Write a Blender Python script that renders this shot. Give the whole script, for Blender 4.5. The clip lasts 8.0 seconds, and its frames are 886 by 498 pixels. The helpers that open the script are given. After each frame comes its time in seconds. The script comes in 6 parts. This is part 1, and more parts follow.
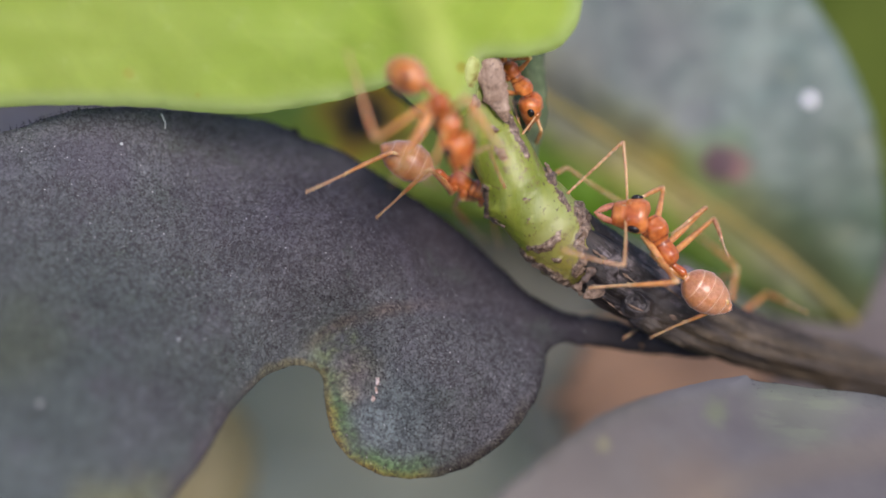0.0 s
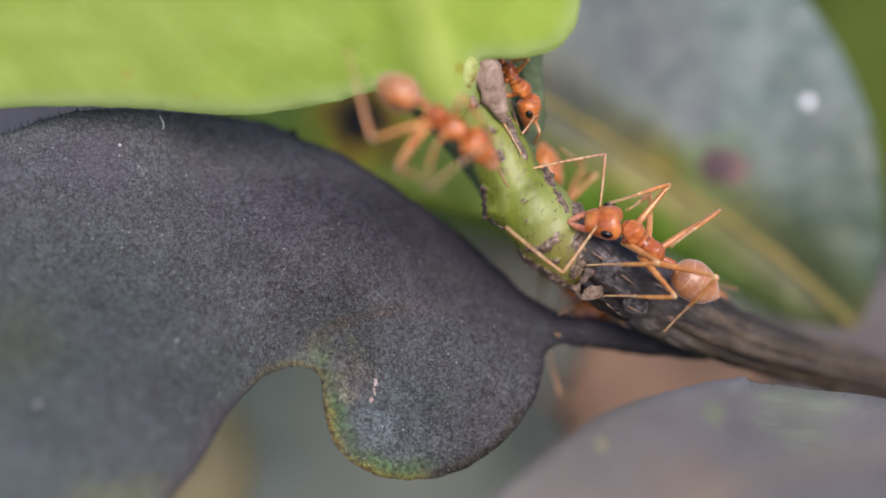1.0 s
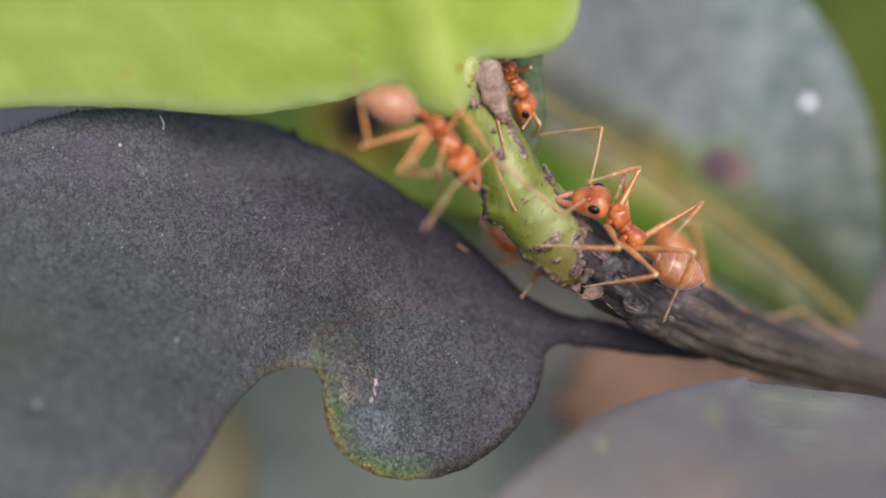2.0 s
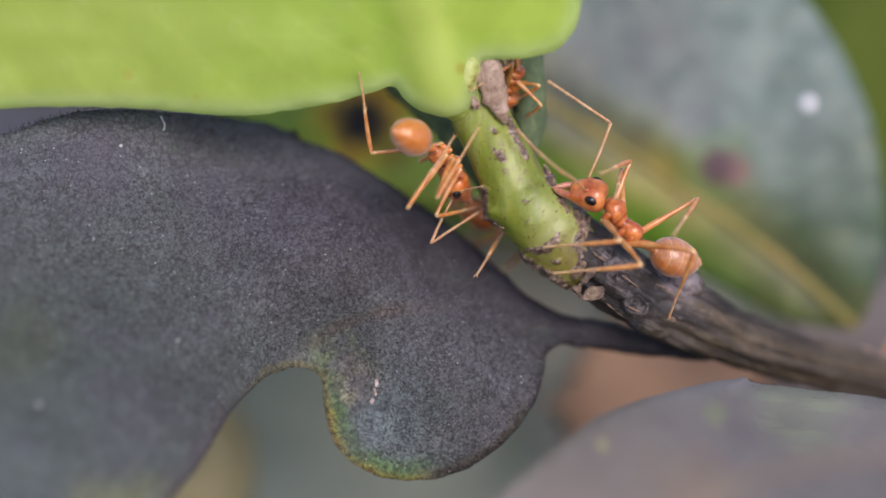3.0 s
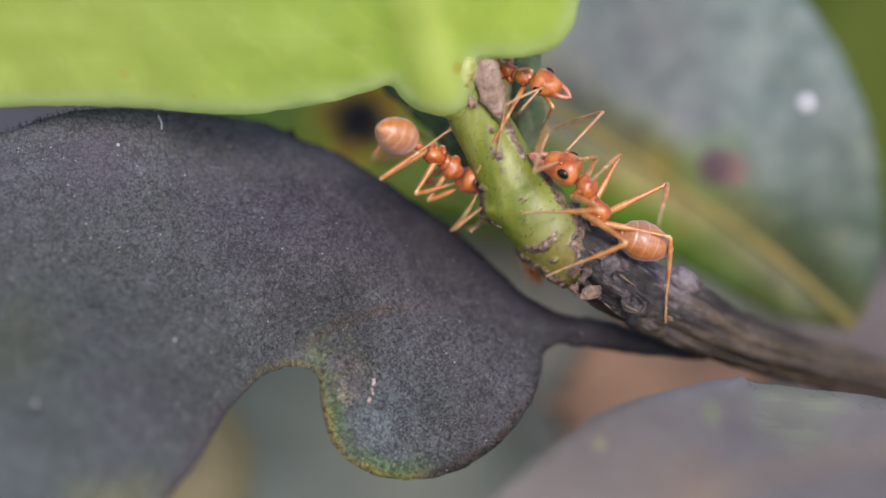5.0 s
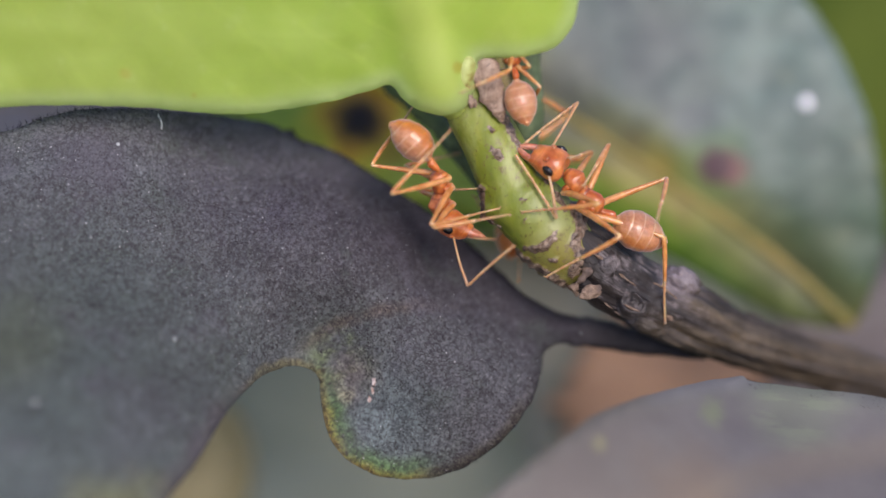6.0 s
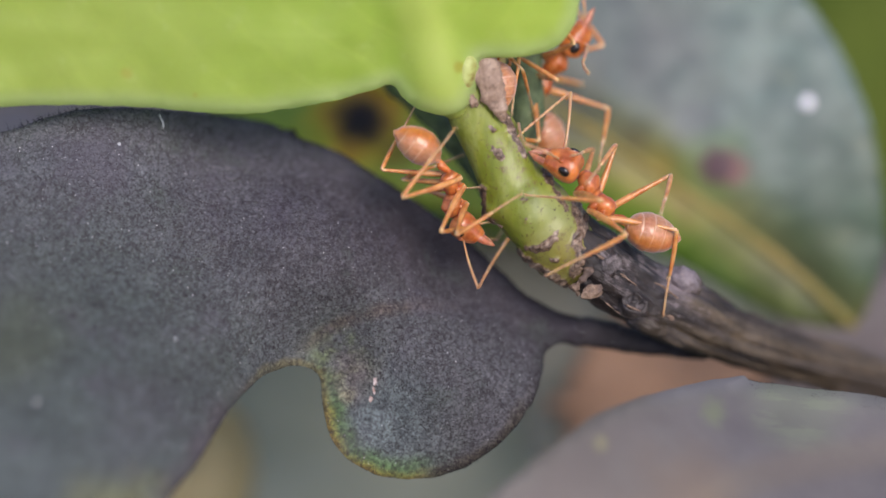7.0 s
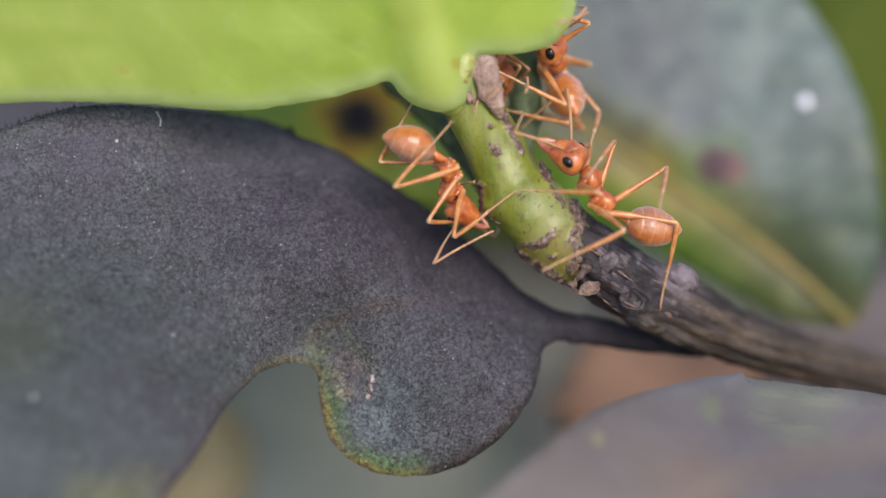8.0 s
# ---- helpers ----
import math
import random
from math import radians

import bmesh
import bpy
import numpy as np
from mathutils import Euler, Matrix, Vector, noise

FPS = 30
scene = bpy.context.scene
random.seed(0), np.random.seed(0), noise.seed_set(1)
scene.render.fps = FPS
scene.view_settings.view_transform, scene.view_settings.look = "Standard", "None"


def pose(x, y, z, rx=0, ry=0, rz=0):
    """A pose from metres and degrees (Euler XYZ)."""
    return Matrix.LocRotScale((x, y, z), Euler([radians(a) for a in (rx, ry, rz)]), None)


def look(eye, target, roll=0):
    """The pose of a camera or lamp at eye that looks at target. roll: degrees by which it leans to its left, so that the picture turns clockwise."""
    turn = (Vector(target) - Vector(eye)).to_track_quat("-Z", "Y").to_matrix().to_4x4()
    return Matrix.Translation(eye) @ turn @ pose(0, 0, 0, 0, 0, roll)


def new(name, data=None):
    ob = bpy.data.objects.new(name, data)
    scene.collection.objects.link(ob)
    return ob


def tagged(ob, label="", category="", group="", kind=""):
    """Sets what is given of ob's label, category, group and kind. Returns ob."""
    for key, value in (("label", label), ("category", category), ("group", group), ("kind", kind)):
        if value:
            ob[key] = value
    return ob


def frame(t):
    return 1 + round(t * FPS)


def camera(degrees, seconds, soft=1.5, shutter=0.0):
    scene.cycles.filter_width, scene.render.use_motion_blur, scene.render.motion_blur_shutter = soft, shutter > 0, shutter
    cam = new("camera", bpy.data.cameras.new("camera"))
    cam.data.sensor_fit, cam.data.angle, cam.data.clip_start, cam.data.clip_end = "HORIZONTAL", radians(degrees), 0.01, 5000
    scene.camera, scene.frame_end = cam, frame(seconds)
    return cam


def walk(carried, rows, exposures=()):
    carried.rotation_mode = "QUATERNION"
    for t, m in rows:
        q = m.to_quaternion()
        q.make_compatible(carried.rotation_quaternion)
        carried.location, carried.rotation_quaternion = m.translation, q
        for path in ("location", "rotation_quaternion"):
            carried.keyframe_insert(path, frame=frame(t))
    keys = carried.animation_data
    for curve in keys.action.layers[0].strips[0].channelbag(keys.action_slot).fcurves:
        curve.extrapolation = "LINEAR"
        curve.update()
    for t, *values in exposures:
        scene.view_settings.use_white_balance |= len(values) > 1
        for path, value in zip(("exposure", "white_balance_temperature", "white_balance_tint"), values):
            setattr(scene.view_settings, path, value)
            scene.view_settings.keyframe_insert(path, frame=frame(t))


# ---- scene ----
MM = 0.001
LENS, REACH = 20.0, 123.51          # field of view; millimetres from the lens to the plane in focus
TILT = 28.0                         # the lens looks down on the shrub
STAGE = pose(0, 0, 0.1, -TILT)      # x across, y away from the lens, z up the picture

cam = camera(LENS, 8.0, soft=1.5, shutter=0.5)
cam.data.dof.use_dof = True
cam.data.dof.focus_distance = (REACH - 0.8) * MM
cam.data.dof.aperture_fstop = 12.0


def view(side, up, pan, tilt):
    """The lens, moved by millimetres aside and up, turned by degrees."""
    return STAGE @ pose(side * MM, -REACH * MM, up * MM, 90 + tilt, 0, pan)


# seconds, shift aside and up (mm), pan and tilt (degrees)
CARRIED = [
    (0.0, -0.2, 0.9), (0.5, 0.0, 0.5), (1.0, -0.1, 0.4), (1.5, 0.0, 0.3), (2.2, 0.0, 0.2), (3.0, -0.1, 0.1), (3.5, 0.0, 0.0),
    (4.0, 0.0, 0.0), (4.5, 0.1, 0.0), (5.2, 0.1, 0.0), (6.0, 0.1, -0.2), (6.5, 0.0, -0.1), (7.0, 0.1, -0.3), (7.5, 0.2, -0.9), (8.0, 0.3, -1.3)]
# where the plane in focus drifts to (mm across, mm up)
DRIFT = [
    (0.12, 0.06), (0.0, 0.05), (0.03, 0.0), (0.0, 0.02), (0.04, -0.01), (0.08, -0.03), (0.0, 0.0),
    (-0.03, 0.0), (-0.06, 0.0), (-0.06, 0.02), (-0.06, 0.04), (-0.03, 0.05), (0.0, 0.05), (-0.05, 0.11), (-0.13, 0.2)]
rows = []
for (t, sx, sz), (dx, dz) in zip(CARRIED, DRIFT):
    rows.append((t, view(sx, sz, math.degrees(math.atan((sx + dx) / REACH)), -math.degrees(math.atan((sz + dz) / REACH)))))
walk(cam, rows, exposures=[(0.0, 0.4, 6600, 20), (8.0, 0.4, 6600, 20)])

# ---- light ----
world = bpy.data.worlds.new("sky")
scene.world = world
world.use_nodes = True
wn, wl = world.node_tree.nodes, world.node_tree.links
sky = wn.new("ShaderNodeTexSky")
sky.sky_type, sky.sun_disc = "NISHITA", False
sky.sun_elevation, sky.sun_rotation = radians(43), radians(158)
wl.new(sky.outputs[0], wn["Background"].inputs[0])
wn["Background"].inputs[1].default_value = 0.15
sun = new("sun", bpy.data.lights.new("sun", "SUN"))
sun.data.energy, sun.data.angle, sun.data.color = 2.3, radians(28), (1.0, 0.94, 0.85)
sun.matrix_world = look((0.35, -0.85, 0.95), (0, 0, 0.1))


# ---- materials ----
def shader(name, rough=0.5, spec=0.5):
    m = bpy.data.materials.new(name)
    m.use_nodes = True
    nt = m.node_tree
    b = nt.nodes["Principled BSDF"]
    b.inputs["Roughness"].default_value = rough
    b.inputs["Specular IOR Level"].default_value = spec
    return m, nt, b


def add(nt, kind, **values):
    n = nt.nodes.new(kind)
    for k, v in values.items():
        n.inputs[k].default_value = v
    return n


def coords(nt, stretch=(1, 1, 1)):
    c = nt.nodes.new("ShaderNodeTexCoord")
    mp = add(nt, "ShaderNodeMapping")
    mp.inputs["Scale"].default_value = stretch
    nt.links.new(c.outputs["Object"], mp.inputs["Vector"])
    return mp.outputs["Vector"]


def grain(nt, vec, per_mm, detail=3.0, rough=0.55):
    n = add(nt, "ShaderNodeTexNoise", Scale=per_mm / MM, Detail=detail, Roughness=rough)
    nt.links.new(vec, n.inputs["Vector"])
    return n.outputs["Fac"]


def ramp(nt, fac, stops):
    r = nt.nodes.new("ShaderNodeValToRGB")
    while len(r.color_ramp.elements) < len(stops):
        r.color_ramp.elements.new(0.5)
    for e, (p, c) in zip(r.color_ramp.elements, stops):
        e.position, e.color = p, (*c, 1) if len(c) == 3 else c
    nt.links.new(fac, r.inputs["Fac"])
    return r.outputs["Color"]


def mixed(nt, fac, a, b, blend="MIX"):
    m = nt.nodes.new("ShaderNodeMix")
    m.data_type, m.blend_type = "RGBA", blend
    for sock, val in ((m.inputs[0], fac), (m.inputs[6], a), (m.inputs[7], b)):
        if hasattr(val, "is_linked"):
            nt.links.new(val, sock)
        else:
            sock.default_value = val if not isinstance(val, tuple) else (*val, 1)
    return m.outputs[2]


def relief(nt, b, height, strength, depth_mm):
    n = add(nt, "ShaderNodeBump", Strength=strength, Distance=depth_mm * MM)
    nt.links.new(height, n.inputs["Height"])
    nt.links.new(n.outputs[0], b.inputs["Normal"])


def maths(nt, op, a, b=0.0):
    n = nt.nodes.new("ShaderNodeMath")
    n.operation = op
    for sock, val in zip(n.inputs, (a, b)):
        if hasattr(val, "is_linked"):
            nt.links.new(val, sock)
        else:
            sock.default_value = val
    return n.outputs[0]


def see_through(nt, b, colour, share):
    """Light that passes a leaf: a share of the surface is translucent."""
    t = nt.nodes.new("ShaderNodeBsdfTranslucent")
    if hasattr(colour, "is_linked"):
        nt.links.new(colour, t.inputs[0])
    else:
        t.inputs[0].default_value = (*colour, 1)
    mx = nt.nodes.new("ShaderNodeMixShader")
    mx.inputs[0].default_value = share
    nt.links.new(b.outputs[0], mx.inputs[1])
    nt.links.new(t.outputs[0], mx.inputs[2])
    nt.links.new(mx.outputs[0], nt.nodes["Material Output"].inputs[0])


def attr(nt, name):
    n = nt.nodes.new("ShaderNodeAttribute")
    n.attribute_name = name
    return n.outputs["Fac"]


def soft_step(nt, value, lo, hi):
    """0 below lo, 1 above hi; the other way round where lo is the larger."""
    n = nt.nodes.new("ShaderNodeMapRange")
    n.interpolation_type = "SMOOTHSTEP"
    nt.links.new(value, n.inputs[0])
    n.inputs[1].default_value, n.inputs[2].default_value = min(lo, hi), max(lo, hi)
    n.inputs[3].default_value, n.inputs[4].default_value = (0, 1) if lo < hi else (1, 0)
    return n.outputs[0]


def spot(nt, centre, radius, soft, ragged=0.3):
    """A blotch with a ragged edge round a place on the plant (x, z in mm); 1 inside."""
    c = nt.nodes.new("ShaderNodeTexCoord")
    m = add(nt, "ShaderNodeMapping")
    m.inputs["Location"].default_value = (-centre[0], 0, -centre[1])
    m.inputs["Scale"].default_value = (1 / MM, 0, 1 / MM)
    nt.links.new(c.outputs["Object"], m.inputs[0])
    v = nt.nodes.new("ShaderNodeVectorMath")
    v.operation = "LENGTH"
    nt.links.new(m.outputs[0], v.inputs[0])
    n = grain(nt, c.outputs["Object"], 0.9 / max(radius, 0.5), 3)
    d = maths(nt, "ADD", v.outputs["Value"], maths(nt, "MULTIPLY", maths(nt, "SUBTRACT", n, 0.5), radius * ragged * 4))
    return soft_step(nt, d, radius + soft, radius - soft)


def times(nt, a, b):
    return maths(nt, "MULTIPLY", a, b)


def leaf_colours(nt, dark, light, veins=0.12, patch=0.1):
    """Mottled leaf colour with side veins that follow the blade; returns colour and relief."""
    o = coords(nt)
    big, mid, fine = grain(nt, o, patch, 4), grain(nt, o, 0.5, 5), grain(nt, o, 3.0, 4)
    c = mixed(nt, soft_step(nt, big, 0.36, 0.64), dark, light)
    c = mixed(nt, 0.3, c, ramp(nt, mid, [(0.3, (0.6, 0.6, 0.6)), (0.7, (1.15, 1.15, 1.15))]), "MULTIPLY")
    rib = maths(nt, "ABSOLUTE", attr(nt, "rib"))
    phase = maths(nt, "SUBTRACT", attr(nt, "run"), times(nt, rib, 0.9))
    wave = maths(nt, "SINE", maths(nt, "ADD", times(nt, phase, 2.4), times(nt, mid, 3.0)))
    vein = times(nt, soft_step(nt, wave, 0.75, 1.0), veins)
    c = mixed(nt, vein, c, tuple(min(1.0, x * 1.9 + 0.03) for x in light))
    return c, maths(nt, "ADD", maths(nt, "ADD", times(nt, wave, veins * 1.2), mid), times(nt, fine, 0.4)), rib, o


def leaf_material(name, dark, light, through_colour, share=0.3, rough=0.45, bump=0.15, veins=0.05, finish=None, spec=0.5, stained=0.0):
    m, nt, b = shader(name, rough, spec)
    c, h, rib, o = leaf_colours(nt, dark, light, veins)
    if finish:
        c = finish(nt, c, rib, o)
    nt.links.new(c, b.inputs["Base Color"])
    relief(nt, b, h, bump, 0.3)
    see_through(nt, b, mixed(nt, stained, through_colour, c), share)
    return m


def young_finish(nt, c, rib, o):
    streak = grain(nt, coords(nt, (0.12, 0.5, 1.0)), 1.3, 5, 0.65)
    cloud = grain(nt, o, 0.14, 4, 0.6)
    c = mixed(nt, times(nt, soft_step(nt, cloud, 0.5, 0.68), 0.45), c, (0.52, 0.62, 0.2))
    c = mixed(nt, times(nt, soft_step(nt, cloud, 0.48, 0.34), 0.5), c, (0.27, 0.4, 0.05))
    c = mixed(nt, times(nt, soft_step(nt, streak, 0.5, 0.68), 0.2), c, (0.58, 0.69, 0.24))
    c = mixed(nt, times(nt, soft_step(nt, streak, 0.46, 0.34), 0.16), c, (0.27, 0.38, 0.05))
    c = mixed(nt, times(nt, spot(nt, (-19.5, 11.0), 9.0, 6.0), 0.55), c, (0.35, 0.4, 0.1))
    c = mixed(nt, times(nt, spot(nt, (3.6, 12.0), 3.5, 2.5), 0.6), c, (0.52, 0.66, 0.11))
    c = mixed(nt, times(nt, soft_step(nt, rib, 1.9, 0.5), 0.6), c, (0.62, 0.68, 0.2))
    c = mixed(nt, times(nt, soft_step(nt, attr(nt, "rim"), 1.1, 0.1), 0.4), c, (0.54, 0.62, 0.46))
    for at, r in (((-15.17, 8.36), 0.24), ((0.78, 8.69), 0.26), ((-11.92, 7.36), 0.1)):
        c = mixed(nt, times(nt, spot(nt, at, r, 0.15), 0.7), c, (0.4, 0.25, 0.03))
    flecks = grain(nt, o, 0.8, 2)
    return mixed(nt, times(nt, soft_step(nt, flecks, 0.6, 0.78), 0.25), c, (0.66, 0.75, 0.36))


def broad_finish(nt, c, rib, o):
    side = attr(nt, "rib")
    c = mixed(nt, times(nt, soft_step(nt, grain(nt, o, 0.16, 5, 0.6), 0.48, 0.6), 0.8), c, (0.118, 0.13, 0.15))
    c = mixed(nt, times(nt, soft_step(nt, grain(nt, o, 0.55, 5, 0.65), 0.5, 0.66), 0.5), c, (0.15, 0.205, 0.18))
    c = mixed(nt, times(nt, soft_step(nt, grain(nt, o, 0.4, 5, 0.65), 0.46, 0.34), 0.4), c, (0.085, 0.105, 0.125))
    c = mixed(nt, times(nt, soft_step(nt, attr(nt, "rim"), 3.5, 0.5), 0.5), c, (0.12, 0.175, 0.13))
    edge = maths(nt, "ADD", side, times(nt, maths(nt, "SUBTRACT", grain(nt, o, 0.25, 4), 0.5), 3.0))
    c = mixed(nt, soft_step(nt, edge, 3.0, 0.9), c, (0.088, 0.145, 0.016))
    c = mixed(nt, soft_step(nt, edge, -0.2, -1.2), c, (0.075, 0.165, 0.01))
    band = maths(nt, "ADD", rib, times(nt, maths(nt, "SUBTRACT", grain(nt, o, 0.35, 4), 0.5), 2.4))
    c = mixed(nt, times(nt, soft_step(nt, band, 3.1, 0.5), 0.9), c, (0.235, 0.205, 0.04))
    c = mixed(nt, times(nt, times(nt, soft_step(nt, band, 1.6, 0.4), soft_step(nt, grain(nt, o, 0.3, 5), 0.46, 0.62)), 0.5), c, (0.24, 0.13, 0.028))
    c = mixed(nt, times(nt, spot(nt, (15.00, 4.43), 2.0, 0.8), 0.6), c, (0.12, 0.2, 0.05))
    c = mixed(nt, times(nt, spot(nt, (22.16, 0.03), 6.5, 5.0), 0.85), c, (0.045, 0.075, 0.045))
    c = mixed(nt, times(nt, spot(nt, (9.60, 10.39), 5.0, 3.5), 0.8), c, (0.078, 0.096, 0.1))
    # the young leaf's shade beside the shoot, painted as a dark patch
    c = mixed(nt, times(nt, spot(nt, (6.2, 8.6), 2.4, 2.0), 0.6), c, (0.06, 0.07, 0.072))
    c = mixed(nt, times(nt, spot(nt, (19.96, 9.76), 6.0, 4.0), 0.5), c, (0.158, 0.205, 0.192))
    c = mixed(nt, 0.6, c, ramp(nt, grain(nt, o, 0.8, 5, 0.7), [(0.36, (0.68, 0.72, 0.7)), (0.5, (1.0, 1.02, 1.0)), (0.64, (1.4, 1.42, 1.36))]), "MULTIPLY")
    c = mixed(nt, spot(nt, (15.88, 4.36), 0.85, 0.4), c, (0.15, 0.07, 0.065))
    c = mixed(nt, spot(nt, (15.00, 4.61), 0.95, 0.35), c, (0.07, 0.035, 0.045))
    for at, r in (((23.26, 5.74), 0.5), ((19.02, 9.45), 0.4), ((23.73, 4.43), 0.4), ((22.16, 0.82), 0.4)):
        c = mixed(nt, times(nt, spot(nt, at, r, 0.5), 0.2), c, (0.3, 0.3, 0.18))
    return c


def spotted_finish(nt, c, rib, o):
    c = mixed(nt, times(nt, spot(nt, (-4.50, 6.86), 2.5, 1.0), 0.8), c, (0.85, 0.62, 0.05))
    c = mixed(nt, times(nt, spot(nt, (-4.44, 7.14), 2.0, 0.5), 0.8), c, (0.6, 0.3, 0.05))
    c = mixed(nt, times(nt, spot(nt, (-2.61, 5.36), 1.0, 0.7), 0.7), c, (0.38, 0.24, 0.04))
    return mixed(nt, spot(nt, (-4.6, 7.0), 1.3, 0.75), c, (0.035, 0.02, 0.02))


def lower_finish(nt, c, rib, o):
    c = mixed(nt, times(nt, soft_step(nt, attr(nt, "rim"), 1.4, 0.2), 0.15), c, (0.2, 0.22, 0.17))
    c = mixed(nt, times(nt, spot(nt, (17.39, -7.3), 2.0, 1.6), 0.35), c, (0.2, 0.235, 0.15))
    c = mixed(nt, times(nt, spot(nt, (7.25, -9.03), 0.3, 0.3), 0.6), c, (0.34, 0.33, 0.16))
    c = mixed(nt, times(nt, spot(nt, (13.0, -7.9), 0.5, 0.5), 0.35), c, (0.2, 0.26, 0.1))
    streak = soft_step(nt, grain(nt, coords(nt, (0.3, 1.0, 1.4)), 0.9, 5, 0.65), 0.48, 0.6)
    c = mixed(nt, times(nt, times(nt, spot(nt, (17.5, -6.9), 2.2, 1.0), streak), 0.35), c, (0.23, 0.27, 0.17))
    # bluish-grey highlight along the rim, put into the colour
    c = mixed(nt, times(nt, times(nt, spot(nt, (12.5, -7.0), 2.6, 1.2), soft_step(nt, attr(nt, "rim"), 0.9, 0.1)), 0.5), c, (0.19, 0.185, 0.2))
    c = mixed(nt, times(nt, spot(nt, (11.2, -11.8), 2.2, 1.6), 0.4), c, (0.2, 0.13, 0.075))
    c = mixed(nt, times(nt, spot(nt, (6.5, -11.5), 4.5, 3.5), 0.5), c, (0.12, 0.1, 0.082))
    return mixed(nt, times(nt, soft_step(nt, rib, 1.4, 0.2), 0.25), c, (0.22, 0.17, 0.11))


def sooty_material(stalk=False):
    m, nt, b = shader("sooty_stalk" if stalk else "sooty_leaf", 0.8, 0.25)
    o = coords(nt)
    big, mid, fine = grain(nt, o, 0.09, 4), grain(nt, o, 0.6, 5, 0.6), grain(nt, o, 5.4, 5, 0.72)
    c = ramp(nt, big, [(0.38, (0.09, 0.085, 0.102)), (0.5, (0.113, 0.114, 0.128)), (0.62, (0.117, 0.135, 0.133))])
    left = spot(nt, (-18.17, -8.86), 10.0, 8.0)
    c = mixed(nt, times(nt, left, 0.85), c, (0.078, 0.104, 0.098))
    c = mixed(nt, times(nt, spot(nt, (-19.8, -4.4), 1.8, 1.6), 0.4), c, (0.09, 0.105, 0.045))
    c = mixed(nt, times(nt, spot(nt, (-14.2, -8.0), 1.6, 1.4), 0.4), c, (0.1, 0.085, 0.12))
    c = mixed(nt, times(nt, spot(nt, (-17.61, -12.19), 5.0, 4.0), 0.75), c, (0.13, 0.16, 0.16))
    c = mixed(nt, times(nt, spot(nt, (-14.50, -12.47), 2.0, 1.3), 0.6), c, (0.26, 0.26, 0.1))
    # smooth shade below the twig and round the stalk, painted into the blade
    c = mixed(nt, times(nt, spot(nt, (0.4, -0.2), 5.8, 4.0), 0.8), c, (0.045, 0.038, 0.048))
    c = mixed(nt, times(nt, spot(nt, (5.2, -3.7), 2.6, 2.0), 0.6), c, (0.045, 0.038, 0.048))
    # lighter colour here makes up for the young leaf's shade on the upper blade
    c = mixed(nt, times(nt, spot(nt, (-8.0, 4.0), 5.0, 4.0), 0.5), c, (0.1, 0.094, 0.108))
    # where the mould is thin the leaf shows through
    thin = soft_step(nt, mid, 0.4, 0.65)
    c = mixed(nt, times(nt, spot(nt, (-1.6, -7.6), 5.2, 3.0), 0.5), c, (0.15, 0.158, 0.165))
    c = mixed(nt, times(nt, spot(nt, (-3.2, -9.2), 2.6, 2.0), 0.75), c, (0.17, 0.215, 0.225))
    c = mixed(nt, times(nt, times(nt, spot(nt, (-5.11, -5.53), 1.5, 1.2), thin), 0.8), c, (0.16, 0.22, 0.05))
    low = spot(nt, (-4.00, -9.69), 3.4, 1.6)
    rim = maths(nt, "ADD", attr(nt, "rim"), times(nt, maths(nt, "SUBTRACT", mid, 0.5), 1.2))
    c = mixed(nt, times(nt, times(nt, low, soft_step(nt, rim, 1.5, 0.6)), 0.85), c, (0.085, 0.155, 0.05))
    c = mixed(nt, times(nt, times(nt, low, soft_step(nt, rim, 0.62, 0.2)), 0.8), c, (0.26, 0.26, 0.07))
    c = mixed(nt, times(nt, times(nt, low, soft_step(nt, rim, 0.28, 0.05)), 0.5), c, (0.3, 0.16, 0.06))
    dots = times(nt, soft_step(nt, grain(nt, o, 2.6, 3, 0.6), 0.57, 0.64), soft_step(nt, attr(nt, "rim"), 1.1, 0.3))
    c = mixed(nt, times(nt, times(nt, dots, spot(nt, (-3.2, -9.0), 4.6, 1.6)), 0.75), c, (0.05, 0.035, 0.02))
    c = mixed(nt, times(nt, times(nt, spot(nt, (2.2, -9.6), 3.0, 1.5), soft_step(nt, rim, 0.7, 0.1)), 0.6), c, (0.1, 0.083, 0.05))
    c = mixed(nt, times(nt, times(nt, spot(nt, (-7.06, -6.08), 2.0, 1.0), soft_step(nt, rim, 0.5, 0.1)), 0.6), c, (0.26, 0.23, 0.11))
    c = mixed(nt, times(nt, times(nt, spot(nt, (-11.50, -9.42), 3.6, 1.6), soft_step(nt, rim, 1.3, 0.1)), 0.45), c, (0.13, 0.095, 0.108))
    c = mixed(nt, times(nt, spot(nt, (-4.3, -6.4), 1.0, 0.8), 0.45), c, (0.3, 0.235, 0.22))
    c = mixed(nt, times(nt, spot(nt, (-4.75, -7.25), 0.35, 0.25, 0.4), 0.6), c, (0.45, 0.42, 0.28))
    rib = maths(nt, "ABSOLUTE", maths(nt, "ADD", attr(nt, "rib"), times(nt, maths(nt, "SUBTRACT", mid, 0.5), 0.7)))
    c = mixed(nt, times(nt, times(nt, soft_step(nt, rib, 0.55, 0.0), times(nt, spot(nt, (-3.6, -3.6), 3.6, 2.6), soft_step(nt, mid, 0.28, 0.5))), 0.5), c, (0.13, 0.085, 0.06))
    c = mixed(nt, 0.24, c, ramp(nt, mid, [(0.32, (0.4, 0.38, 0.42)), (0.68, (1.35, 1.35, 1.35))]), "MULTIPLY")
